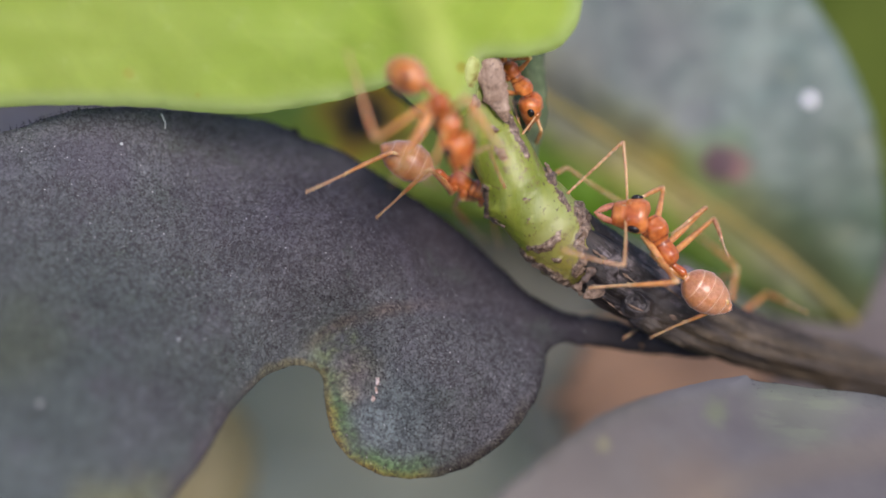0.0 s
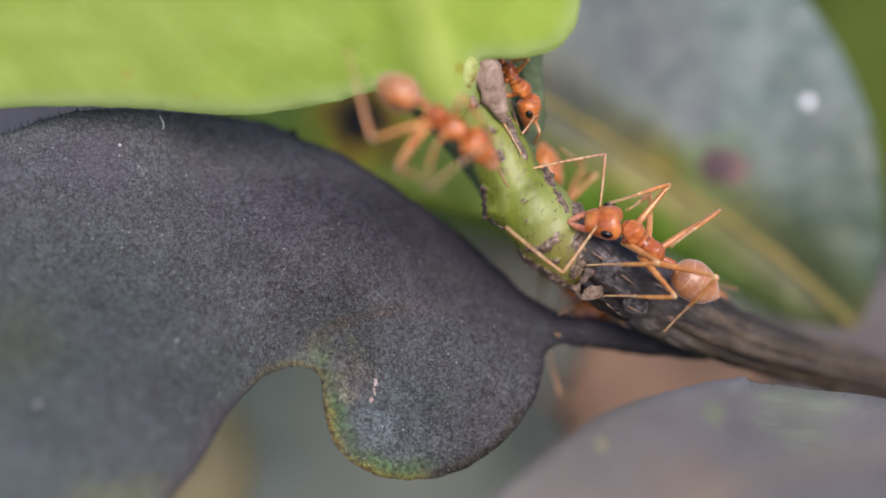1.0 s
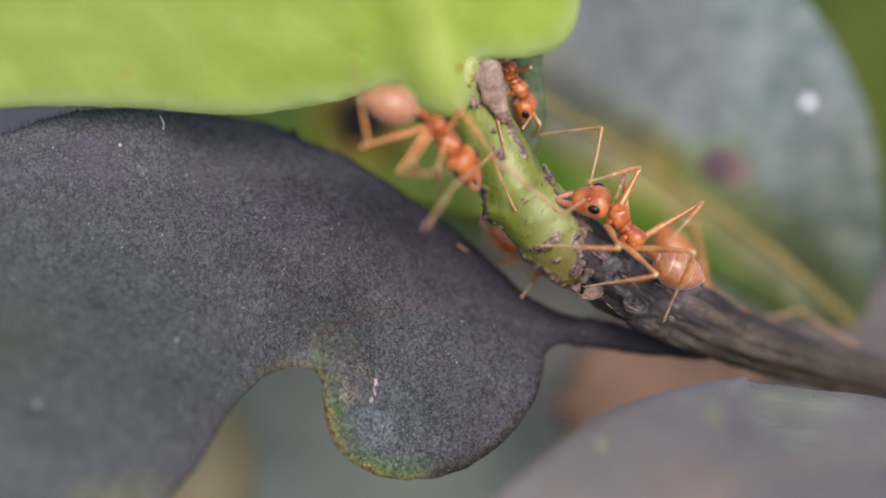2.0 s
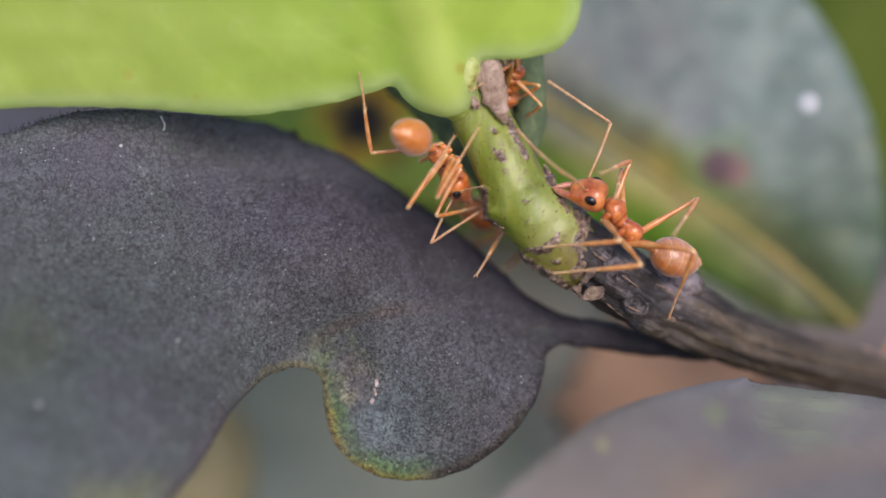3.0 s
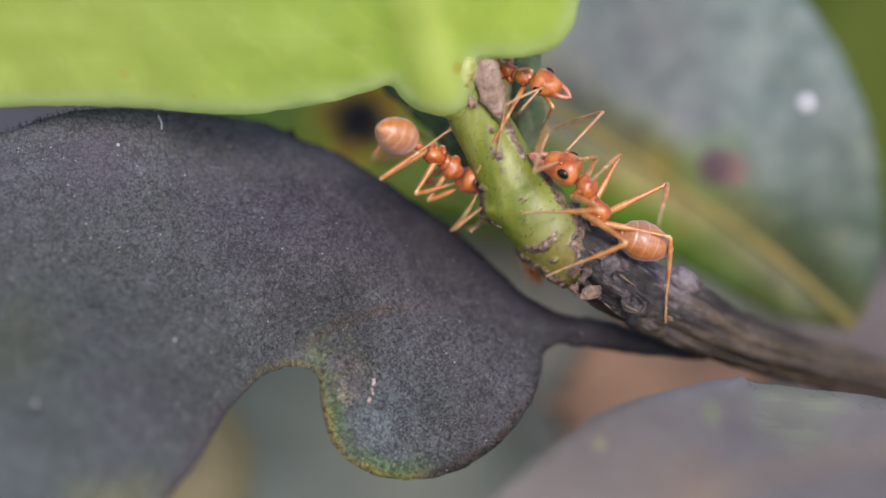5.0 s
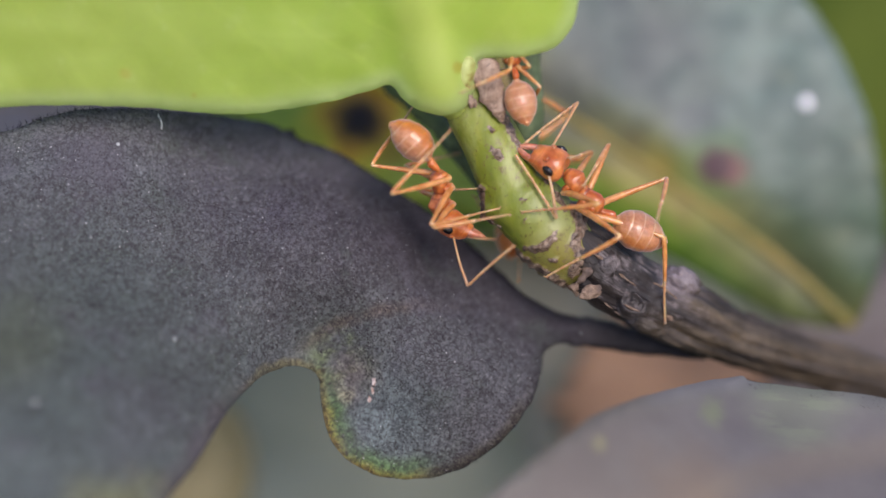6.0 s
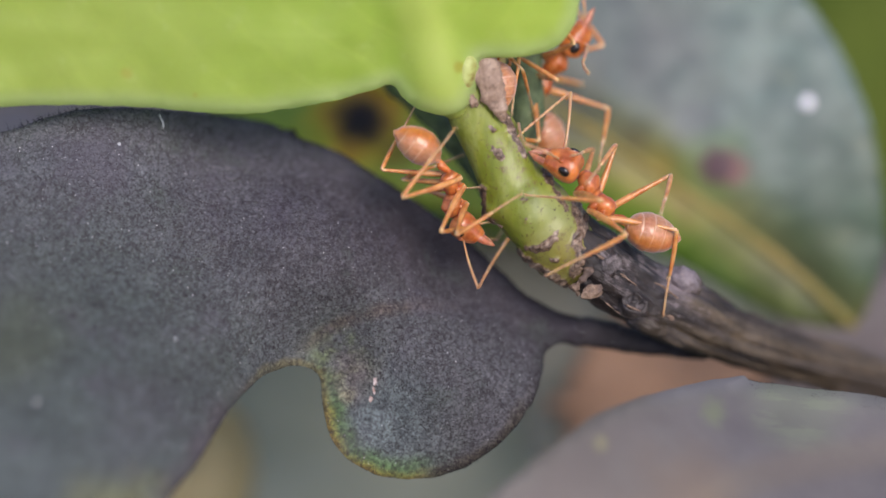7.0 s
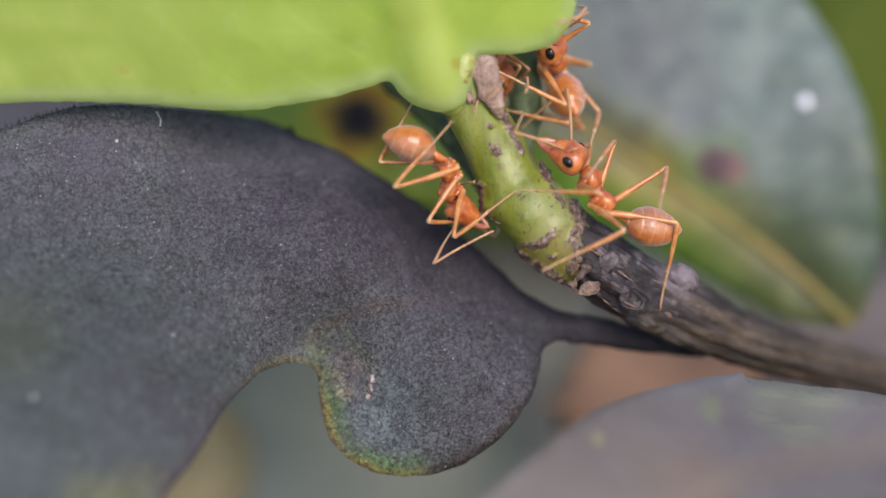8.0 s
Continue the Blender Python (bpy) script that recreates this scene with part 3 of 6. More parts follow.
def blade(outline, field, step=0.6, thick=0.3, ripple=0.05, steps=8, seed=0.0, rib=None, wide=1.0, deep=0.0, veins=0.0, wobble=0.06, swell=None):
    """A leaf blade: the outline (x, z, as it shows from the lens at the plane in focus) filled with a fine net, bent over the field, with thickness.
    swell: stations (x, z, y, radius) of a stalk that melts into the blade.
    rib: the path of the midrib, which lies in a fold of that width and depth; veins: relief of the side veins. Keeps the distance to the rib and the rim."""
    from mathutils.geometry import delaunay_2d_cdt
    rim = [Vector((p[0] + wobble * noise.noise(Vector((p[0] * 1.3, p[1] * 1.3, seed))), p[1] + wobble * noise.noise(Vector((p[1] * 1.3, p[0] * 1.3, seed + 5))))) for p in spline(outline, steps, True)]
    arr = np.array([(p.x, p.y) for p in rim])
    lo, hi = arr.min(0), arr.max(0)
    pts = []
    z, odd = lo[1] + step / 2, 0
    while z < hi[1]:
        xs = np.arange(lo[0] + step * (0.5 + 0.5 * odd), hi[0], step)
        a, b = arr, np.roll(arr, -1, 0)
        cross = (a[:, 1] > z) != (b[:, 1] > z)
        cut = np.sort(a[cross, 0] + (z - a[cross, 1]) * (b[cross, 0] - a[cross, 0]) / (b[cross, 1] - a[cross, 1]))
        for x in xs:
            if np.searchsorted(cut, x) % 2 and np.min((arr[:, 0] - x) ** 2 + (arr[:, 1] - z) ** 2) > (0.5 * step) ** 2:
                pts.append(Vector((x, z)))
        z, odd = z + step * 0.87, 1 - odd
    n = len(rim)
    vs, _, fs, *_ = delaunay_2d_cdt(rim + pts, [(i, (i + 1) % n) for i in range(n)], [], 1, 1e-5)
    bm = bmesh.new()
    l_rib, l_run, l_rim = (bm.verts.layers.float.new(k) for k in ("rib", "run", "rim"))
    path = np.array(rib if rib is not None else [(lo[0], lo[1] - 99), (hi[0], lo[1] - 99)], float)
    seg = np.diff(path, axis=0)
    length = np.linalg.norm(seg, axis=1)
    start = np.concatenate([[0], np.cumsum(length)])
    bulge = np.array(spline(swell, 8)) if swell is not None else None
    front, back = [], []
    for v in vs:
        x, z = v.x, v.y
        rel = np.array((x, z)) - path[:-1]
        along = np.clip((rel * seg).sum(1) / length ** 2, 0, 1)
        gap = np.linalg.norm(rel - along[:, None] * seg, axis=1)
        k = int(gap.argmin())
        side = seg[k][0] * rel[k][1] - seg[k][1] * rel[k][0]
        off, run = math.copysign(gap[k], side), start[k] + along[k] * length[k]
        y = field(x, z) + ripple * noise.fractal(Vector((x * 0.35, z * 0.35, seed)), 0.8, 2.0, 4)
        if rib is not None:
            y += deep * math.exp(-(off / wide) ** 2)
            if veins:
                y += veins * math.cos((run - abs(off) * 0.9) * 2.4) * min(1.0, abs(off) / 2)
        if swell is not None:
            gap = np.hypot(bulge[:, 0] - x, bulge[:, 1] - z)
            r = bulge[:, 3]
            top = np.where(gap < r, bulge[:, 2] - np.sqrt(np.maximum(r * r - gap * gap, 0)), bulge[:, 2] + 2.5 * (gap - r)).min()
            h = max(0.6 - abs(y - top), 0) / 0.6
            y = min(y, top) - h * h * 0.15
        far = float(np.sqrt(np.min((arr[:, 0] - x) ** 2 + (arr[:, 1] - z) ** 2)))
        h = thick * 0.5 * (0.25 + 0.75 * math.sqrt(min(1.0, far / (2 * thick))))
        s = (1 + y / REACH) * MM
        for row, yy in ((front, y - h), (back, y + h)):
            q = bm.verts.new((x * s, yy * MM, z * s))
            q[l_rib], q[l_run], q[l_rim] = off, run, far
            row.append(q)
    count = {}
    for f in fs:
        bm.faces.new([front[i] for i in f])
        bm.faces.new([back[i] for i in reversed(f)])
        for i, j in zip(f, list(f[1:]) + [f[0]]):
            count[(i, j)] = 1
    for i, j in count:
        if (j, i) not in count:
            bm.faces.new((front[j], front[i], back[i], back[j]))
    bmesh.ops.recalc_face_normals(bm, faces=bm.faces[:])
    return bm


def fuzz(ob, count, long, where, seed, lean=0.6, rise=1.0, thin=0.009):
    """Fine dark threads of mould standing on the blade; where(point in mm, rim) gives their density."""
    rng = random.Random(seed)
    me = ob.data
    rims = me.attributes["rim"].data
    polys = [p for p in me.polygons if p.normal.y < -0.2 or len(p.vertices) == 4]
    verts, faces = [], []
    while len(verts) < count * 7:
        p = polys[rng.randrange(len(polys))]
        c = [me.vertices[i].co for i in p.vertices[:3]]
        a, b = rng.random(), rng.random()
        if a + b > 1:
            a, b = 1 - a, 1 - b
        q = (c[0] + (c[1] - c[0]) * a + (c[2] - c[0]) * b) / MM
        if rng.random() > where(q, rims[p.vertices[0]].value):
            continue
        d = Vector([rng.gauss(0, lean) for _ in range(3)])
        d = (d - p.normal * d.dot(p.normal) * (1.0 - rise) + p.normal * rise).normalized()
        bend = Vector([rng.gauss(0, 0.5) for _ in range(3)])
        bend -= p.normal * bend.dot(p.normal) * (1.0 - rise)
        side = d.orthogonal().normalized()
        other = d.cross(side)
        size = long * rng.uniform(0.5, 1.5)
        wide_here = thin * rng.uniform(0.8, 1.5)
        i = len(verts)
        for step, wide in ((-0.03, 1.0), (0.55, 0.8)):
            o = q + d * size * step + bend * size * 0.2 * max(step, 0)
            verts += [(o + side * wide_here * wide * math.cos(k * 2.094) + other * wide_here * wide * math.sin(k * 2.094)) * MM for k in range(3)]
        verts.append((q + d * size + bend * size * 0.5) * MM)
        for k in range(3):
            n = (k + 1) % 3
            faces += [(i + k, i + n, i + 3 + n, i + 3 + k), (i + 3 + k, i + 3 + n, i + 6)]
    me = bpy.data.meshes.new("mould_fuzz")
    me.from_pydata([tuple(v) for v in verts], [], faces)
    return me


def lump(centre, size, turn, seed, rough=0.35):
    """An uneven corky wart: a ball squashed to size (mm), turned, with broken relief."""
    bm = bmesh.new()
    bmesh.ops.create_icosphere(bm, subdivisions=4, radius=1.0)
    m = Euler([radians(a) for a in turn]).to_matrix()
    for v in bm.verts:
        n = noise.fractal(v.co * 1.6 + Vector((seed * 3.1, 0, 0)), 0.8, 2.2, 5)
        r = 1 + rough * n
        v.co = (m @ Vector((v.co.x * size[0] * r, v.co.y * size[1] * r, v.co.z * size[2] * r)) + Vector(centre)) * MM
    return bm


def thing(name, label, category, group="", kind=""):
    """An empty at the stage's origin that holds the parts."""
    e = new(name)
    e.matrix_world = STAGE
    return tagged(e, label, category, group, kind)


# ---- the dim depth of the shrub ----
bm = bmesh.new()
bmesh.ops.create_grid(bm, x_segments=48, y_segments=32, size=1.0)
for v in bm.verts:
    x, z = v.co.x * 75, v.co.y * 50
    y = 78 - 0.004 * (x * x + z * z) + 4 * noise.fractal(Vector((x * 0.05, z * 0.05, 2.0)), 0.8, 2.0, 4)
    v.co = Vector((x, y, z)) * MM
litter, nt, b = shader("shrub_depth", 0.9, 0.2)
o = coords(nt)
c = ramp(nt, grain(nt, o, 0.03, 5), [(0.3, (0.07, 0.1, 0.05)), (0.5, (0.16, 0.18, 0.13)), (0.7, (0.28, 0.22, 0.16))])
nt.links.new(mixed(nt, 0.5, c, ramp(nt, grain(nt, o, 0.3, 5), [(0.3, (0.6, 0.6, 0.6)), (0.7, (1.2, 1.2, 1.2))]), "MULTIPLY"), b.inputs["Base Color"])
back = tagged(part("backdrop", bm, litter), "dim green and brown foliage deep in the shrub", "foliage", kind="structure")
back.matrix_world = STAGE

# ---- the twig ----
twig = thing("twig", "green shoot on a dark woody twig, ringed with brown scars", "twig")
BARK_FURROWS = [(1.15, 0.2, 0.13), (1.95, 0.13, 0.1), (2.6, 0.16, 0.16), (0.35, 0.14, 0.14)]
WOOD = [(*(28.12, 13.00, -9.33), 1.3), (*(23.54, 10.00, -7.12), 1.28), (*(18.96, 7.00, -5.78), 1.32), (*(14.84, 4.40, -4.52), 1.46), (*(12.10, 2.80, -3.32), 1.75), (*(10.35, 2.20, -2.46), 1.7), (*(8.46, 1.40, -1.38), 1.75), (*(6.88, 0.90, -0.11), 1.72), (*(6.03, 0.70, 0.73), 1.5)]
bm = bmesh.new()
line = spline(WOOD, 26)
rings = tube(bm, [p[:3] for p in line], [p[3] for p in line], 96, 0.14, 0.6)
for i, (ring, p) in enumerate(zip(rings, line)):
    core = Vector(p[:3]) * MM
    for k, v in enumerate(ring):
        a = 2 * math.pi * k / 96
        furrow = sum(deep * math.exp(-((math.remainder(a - at - 0.25 * noise.noise(Vector((i * 0.022, at, 4.0))), 2 * math.pi)) / wide) ** 2) for at, deep, wide in BARK_FURROWS)
        flute = noise.fractal(Vector((i * 0.03, math.cos(a) * 2.6, math.sin(a) * 2.6)), 0.8, 2.2, 4)
        v.co -= (v.co - core).normalized() * MM * (furrow - 0.09 * flute)
part("woody_stem", bm, STEM_DARK, twig, "dark cracked bark with grey patches")
SHOOT = [(*(7.03, 1.00, -0.81), 1.4), (*(6.26, 0.80, -0.14), 1.72), (*(5.33, 0.50, 0.81), 1.78), (*(4.57, 0.30, 1.70), 1.82), (*(3.88, 0.20, 2.48), 1.72), (*(3.2, 0.10, 3.70), 1.56), (*(2.44, 0.00, 5.25), 1.46), (*(1.66, -0.30, 6.68), 1.42), (*(1.13, -0.60, 8.04), 1.35), (*(0.86, -0.50, 9.71), 1.2), (*(0.86, -0.20, 13.34), 1.1)]
# scars of fallen leaves and cork on the shoot: places (x, z) and half widths in mm
SCARS = [[(*(4.00, 0.08), 0.08), (*(4.47, -0.06), 0.2), (*(5.06, 0.14), 0.28), (*(5.50, 0.47), 0.2), (*(5.72, 0.86), 0.06)],
         [(*(1.95, 3.0), 0.12), (*(1.98, 2.2), 0.26), (*(2.2, 1.55), 0.3), (*(2.5, 1.22), 0.14)],
         [(*(4.83, 4.19), 0.1), (*(5.06, 3.81), 0.3), (*(5.19, 3.36), 0.24), (*(5.44, 2.92), 0.06), (*(5.78, 2.47), 0.2), (*(6.06, 1.86), 0.08)],
         [(*(6.50, 2.08), 0.3), (*(6.83, 1.25), 0.42), (*(6.61, 0.25), 0.32), (*(6.83, -0.58), 0.4), (*(6.44, -1.25), 0.3)],
         [(*(3.72, 0.03), 0.1), (*(4.2, -0.6), 0.16), (*(4.9, -1.05), 0.15), (*(5.8, -1.64), 0.24), (*(6.83, -2.47), 0.4)],
         [(*(2.89, 6.53), 0.22), (*(3.28, 5.97), 0.26), (*(3.56, 5.36), 0.14), (*(3.89, 4.75), 0.16), (*(4.06, 4.42), 0.05)]]
SPECKS = [[(*(2.61, 4.69), 0.2), (*(2.83, 4.42), 0.2)], [(*(2.33, 4.97), 0.1), (*(2.39, 4.81), 0.1)], [(*(4.06, 1.36), 0.08), (*(4.28, 1.19), 0.1)], [(*(5.33, -0.58), 0.12), (*(5.61, -0.58), 0.14)],
         [(*(2.33, 5.92), 0.1), (*(2.50, 5.75), 0.14)], [(*(3.94, 2.47), 0.06), (*(4.06, 2.36), 0.06)]]


def shoot_mesh():
    """The shoot: swollen rings at its nodes, and corky scars that stand out a little."""
    line = np.array(spline(SHOOT, 28))
    far = np.concatenate([[0], np.cumsum(np.linalg.norm(np.diff(line[:, :3], axis=0), axis=1))])
    radii = line[:, 3].copy()
    for node in ((3.62, 0.20, 2.42), (5.24, 0.50, 0.86)):
        k = int(np.linalg.norm(line[:, :3] - np.array(node), axis=1).argmin())
        ds = far - far[k]
        radii += 0.09 * np.exp(-(ds / 0.4) ** 2) - 0.04 * np.exp(-((ds - 0.6) / 0.3) ** 2)
    bm = bmesh.new()
    tube(bm, [tuple(p[:3]) for p in line], list(radii), 72, 0.04, 0.4, 3.0)
    layer = bm.verts.layers.float.new("scar")
    marks = np.concatenate([np.array(spline(m, 10)) for m in SCARS + SPECKS])
    for v in bm.verts:
        q = v.co / MM
        core = line[np.linalg.norm(line[:, :3] - np.array(q), axis=1).argmin(), :3]
        out = (q - Vector(core)).normalized()
        if out.y > 0.45:
            continue
        k = 1 + q.y / REACH
        x = q.x / k + 0.14 * noise.noise(q * 2.6)
        z = q.z / k + 0.14 * noise.noise(q * 2.6 + Vector((7, 0, 0)))
        near = float((1 - np.hypot(marks[:, 0] - x, marks[:, 1] - z) / marks[:, 2]).max())
        swell = 0.3 * math.exp(-((x - 2.1) / 0.45) ** 2 - ((z - 1.75) / (0.5 if z > 1.75 else 0.24)) ** 2)
        v.co += out * MM * swell
        if near > 0:
            v[layer] = min(1.0, near * 1.6)
            v.co += out * MM * 0.2 * min(1.0, near * 2) * (0.45 + 0.8 * noise.fractal(q * 3.2, 0.8, 2.1, 4))
    return bm


part("green_shoot", shoot_mesh(), STEM_GREEN, twig, "green shoot with brown scars and swollen nodes")
RIDGES = [[(*(2.03, 0.00, 3.10), 0.03), (*(1.98, -0.05, 2.55), 0.06), (*(2.04, -0.15, 1.95), 0.09), (*(2.26, -0.25, 1.5), 0.1), (*(2.60, -0.45, 1.2), 0.05), (*(2.9, -0.6, 1.0), 0.03)],
          [(*(4.88, -0.30, 4.18), 0.05), (*(5.15, -0.40, 3.68), 0.18), (*(5.38, -0.30, 3.13), 0.08), (*(5.87, -0.50, 2.46), 0.12), (*(6.20, -0.50, 2.02), 0.06)],
          [(*(7.10, -0.20, 1.58), 0.08), (*(6.96, -0.70, 0.97), 0.2), (*(6.62, -0.95, 0.14), 0.16), (*(6.78, -0.90, -0.58), 0.2), (*(6.34, -1.00, -1.07), 0.08)],
          [(*(4.68, 0.30, -0.86), 0.04), (*(5.23, 0.20, -1.20), 0.08), (*(5.87, 0.20, -1.64), 0.14), (*(6.75, 0.35, -2.3), 0.05)],
          [(*(7.3, -0.75, -0.8), 0.12), (*(7.0, -0.8, -1.3), 0.3), (*(6.6, -0.75, -1.75), 0.36), (*(6.35, -0.6, -2.05), 0.14)]]
for i, ridge in enumerate(RIDGES):
    bm = bmesh.new()
    line = spline(ridge, 18)
    tube(bm, [(p[0], p[1] + 0.14, p[2]) for p in line], [max(p[3] * (0.7 + 1.0 * noise.noise(Vector((p[0] * 2.2, p[2] * 2.2, i)))), 0.03) for p in line], 18, 0.12, 2.6, 30.0 + i)
    part("cork_ridge", bm, SCALE_DRY, twig, "brown corky ridge round the node" if i == 0 else "")
part("bark_scar", lump((1.42, -1.90, 7.14), (0.22, 0.22, 0.36), (0, -25, 0), 2, 0.6), HUSK, twig, "brown nub beside the leaf base")
KNOBS = [((11.93, 1.60, -1.66), (1.0, 0.8, 0.7), (0, 35, 0)), ((7.99, -0.20, -0.80), (0.7, 0.5, 0.8), (0, 30, 0)), ((10.2, 1.6, -3.75), (1.1, 0.7, 0.5), (0, 22, 0))]
for i, (c, size, turn) in enumerate(KNOBS):
    part("bark_knob", lump(c, size, turn, 20 + i, 0.3), STEM_DARK, twig)


def knot_mesh(centre, out, wide, high, seed):
    """A healed bud eye: a raised ring, a trough and a low mound in the middle."""
    bm = bmesh.new()
    f = Vector(out).normalized()
    side = f.cross(Vector((0.4, 0, 1))).normalized()
    up = side.cross(f)
    rings = []
    for j in range(17):
        r = j / 16
        rise = 0.17 * math.exp(-((r - 0.64) / 0.17) ** 2) + 0.14 * math.exp(-(r / 0.3) ** 2) + 0.03 * math.exp(-((r - 0.4) / 0.08) ** 2) - 0.35 * max(r - 0.7, 0) / 0.3
        ring = []
        for k in range(40):
            a = 2 * math.pi * k / 40
            w = 1 + 0.3 * noise.noise(Vector((math.cos(a) * 1.2, math.sin(a) * 1.2, seed)))
            q = Vector(centre) + side * (r * wide * w * math.cos(a)) + up * (r * high * w * math.sin(a)) + f * (rise + 0.12 * noise.fractal(Vector((r * 3 * math.cos(a), r * 3 * math.sin(a), seed)), 0.8, 2.1, 4))
            ring.append(bm.verts.new(q * MM))
        rings.append(ring)
    for r, s in zip(rings, rings[1:]):
        for k in range(40):
            bm.faces.new((r[k], r[(k + 1) % 40], s[(k + 1) % 40], s[k]))
    bmesh.ops.remove_doubles(bm, verts=rings[0], dist=1e-6)
    bmesh.ops.recalc_face_normals(bm, faces=bm.faces[:])
    return bm


part("bud_eye", knot_mesh((9.45, 0.0, -2.72), (-0.1, -1, 0.15), 0.95, 0.7, 3.0), STEM_DARK, twig, "healed bud eye ringed with grey bark")
# slivers of pale dry bark lying along the twig
SLIVERS = [[(8.4, -0.3, -1.05, 0.03), (8.9, -0.25, -1.4, 0.09), (9.5, -0.15, -1.85, 0.04)], [(7.7, -0.35, -2.45, 0.03), (8.2, -0.2, -2.85, 0.07), (8.75, 0.0, -3.3, 0.03)],
           [(8.85, -0.3, -2.7, 0.03), (9.2, -0.3, -2.9, 0.12), (9.7, -0.25, -3.1, 0.04)], [(10.4, -0.05, -1.7, 0.03), (10.9, 0.1, -1.95, 0.09), (11.6, 0.4, -2.5, 0.04)],
           [(7.2, -0.85, -0.1, 0.04), (7.7, -0.7, -0.45, 0.1), (8.4, -0.4, -0.75, 0.04)]]
for i, sliver in enumerate(SLIVERS):
    bm = bmesh.new()
    line = spline(sliver, 14)
    tube(bm, [p[:3] for p in line], [max(p[3] * (0.55 + 0.6 * noise.noise(Vector((p[0] * 2.5, p[2] * 2.5, i)))), 0.015) for p in line], 12, 0.04, 3.0, 60.0 + i)
    part("bark_sliver", bm, SCALE_DRY, twig)
FLAKES = [((7.3, -0.75, -2.15), (0.62, 0.12, 0.36), (10, -14, 25)), ((11.21, 0.80, -3.33), (0.28, 0.05, 0.16), (0, 60, 0))]
for i, (c, size, turn) in enumerate(FLAKES):
    part("bark_flake", lump(c, size, turn, 40 + i, 0.3), SCALE_DRY, twig)

# the dry scale in the leaf's axil, a curled husk
husk = thing("bud_scale", "dry brown bud scale stuck to the shoot", "bud scale")
line = spline([(*(2.02, -2.10, 9.53), 0.5), (*(2.13, -2.20, 8.62), 0.62), (*(2.40, -2.10, 7.67), 0.62), (*(2.74, -1.90, 6.86), 0.42), (*(2.99, -1.60, 6.17), 0.12)], 10)
bm = bmesh.new()
rings = tube(bm, [p[:3] for p in line], [p[3] for p in line], 28, 0.2, 1.8, 5.0)
for r in rings:
    mid = sum((v.co for v in r), Vector()) / len(r)
    for v in r:
        v.co.y = mid.y + (v.co.y - mid.y) * 0.35
part("husk", bm, HUSK, husk)

# dark mossy stalks behind the shoot
stalk = thing("side_stalk", "dark green mossy stalk rising behind the shoot", "stalk")
bm = bmesh.new()
line = spline([(3.44, 3.00, 3.44), (4.01, 2.90, 5.43), (4.26, 2.80, 7.41), (4.01, 3.00, 9.99), (3.61, 4.00, 13.79)], 10)
tube(bm, line, [0.85] * len(line), 24, 0.22, 0.9, 7.0)
part("stalk", bm, MOSS, stalk)
stalk = thing("side_stalk", "dark green stalk behind the base of the young leaf", "stalk")
bm = bmesh.new()
line = spline([(-2.74, 6.00, 8.77), (-0.69, 5.00, 6.82), (1.04, 4.40, 4.92), (2.47, 4.00, 2.90)], 10)
tube(bm, line, [0.6] * len(line), 20, 0.12, 0.9, 17.0)
part("stalk", bm, MOSS, stalk)

# ---- leaves ----
sooty = thing("sooty_leaf", "dark grey leaf coated with sooty mould, notched, greenish rim", "leaf")
OUT = [(6.97, -3.58), (5.58, -3.1), (4.06, -2.28), (2.94, -1.22), (1.83, -0.2), (0.44, 1.03), (-0.94, 2.0), (-2.33, 2.97), (-3.72, 3.86), (-5.1, 4.72), (-6.64, 5.28), (-7.11, 5.42), (-7.36, 5.78), (-7.67, 5.78), (-9.00, 6.25), (-12.61, 6.69), (-16.50, 6.89), (-19.00, 6.56), (-20.67, 5.97), (-23.44, 4.89), (-27.89, 0.58), (-30.11, -5.53), (-28.44, -12.75), (-21.78, -17.19), (-15.67, -15.53), (-13.44, -12.33), (-12.19, -10.75), (-11.22, -9.14), (-10.33, -7.75), (-9.00, -6.42), (-7.61, -5.81), (-6.50, -5.92), (-6.03, -6.50), (-5.86, -7.89), (-5.39, -9.56), (-4.06, -10.75), (-2.61, -11.28), (-0.39, -11.25), (1.28, -10.64), (2.94, -9.42), (4.28, -7.75), (4.81, -6.22), (5.08, -5.03), (5.9, -4.66), (6.97, -4.75)]
F = height_field([(7.2, 4.15, -4.2), (5.58, 3.60, -4.00), (3.22, 2.60, -3.31), (3.9, 0.8, -7.4), (-7.0, -0.3, 1.2), (-4.6, -0.6, -1.6), (-8.6, -1.2, -2.2), (-11.5, -3.2, -4.0), (0.6, 2.9, -1.4), (-0.67, 0.60, -10.53), (-0.67, -0.90, -6.08), (-5.11, 0.80, -8.31), (-6.22, 0.60, -4.42), (-2.33, 0.80, -0.25), (1.28, 4.80, 0.31), (-2.61, 5.60, 3.64), (-9.83, 4.00, 5.58), (-14.56, 0.80, 6.56), (-10.67, -1.20, -1.08), (-12.06, -6.00, -8.31), (-8.44, -0.60, -5.94), (-17.06, -3.00, -1.08), (-19.00, 0.00, 6.56), (-21.78, -0.20, 5.86), (-21.78, -12.00, -9.97), (-28.72, -10.00, -4.42)])
RIB = spline([(6.00, -3.94), (4.33, -3.44), (2.11, -3.08), (-1.78, -2.92), (-5.11, -3.72), (-7.33, -5.39), (-9.83, -7.19)], 10)
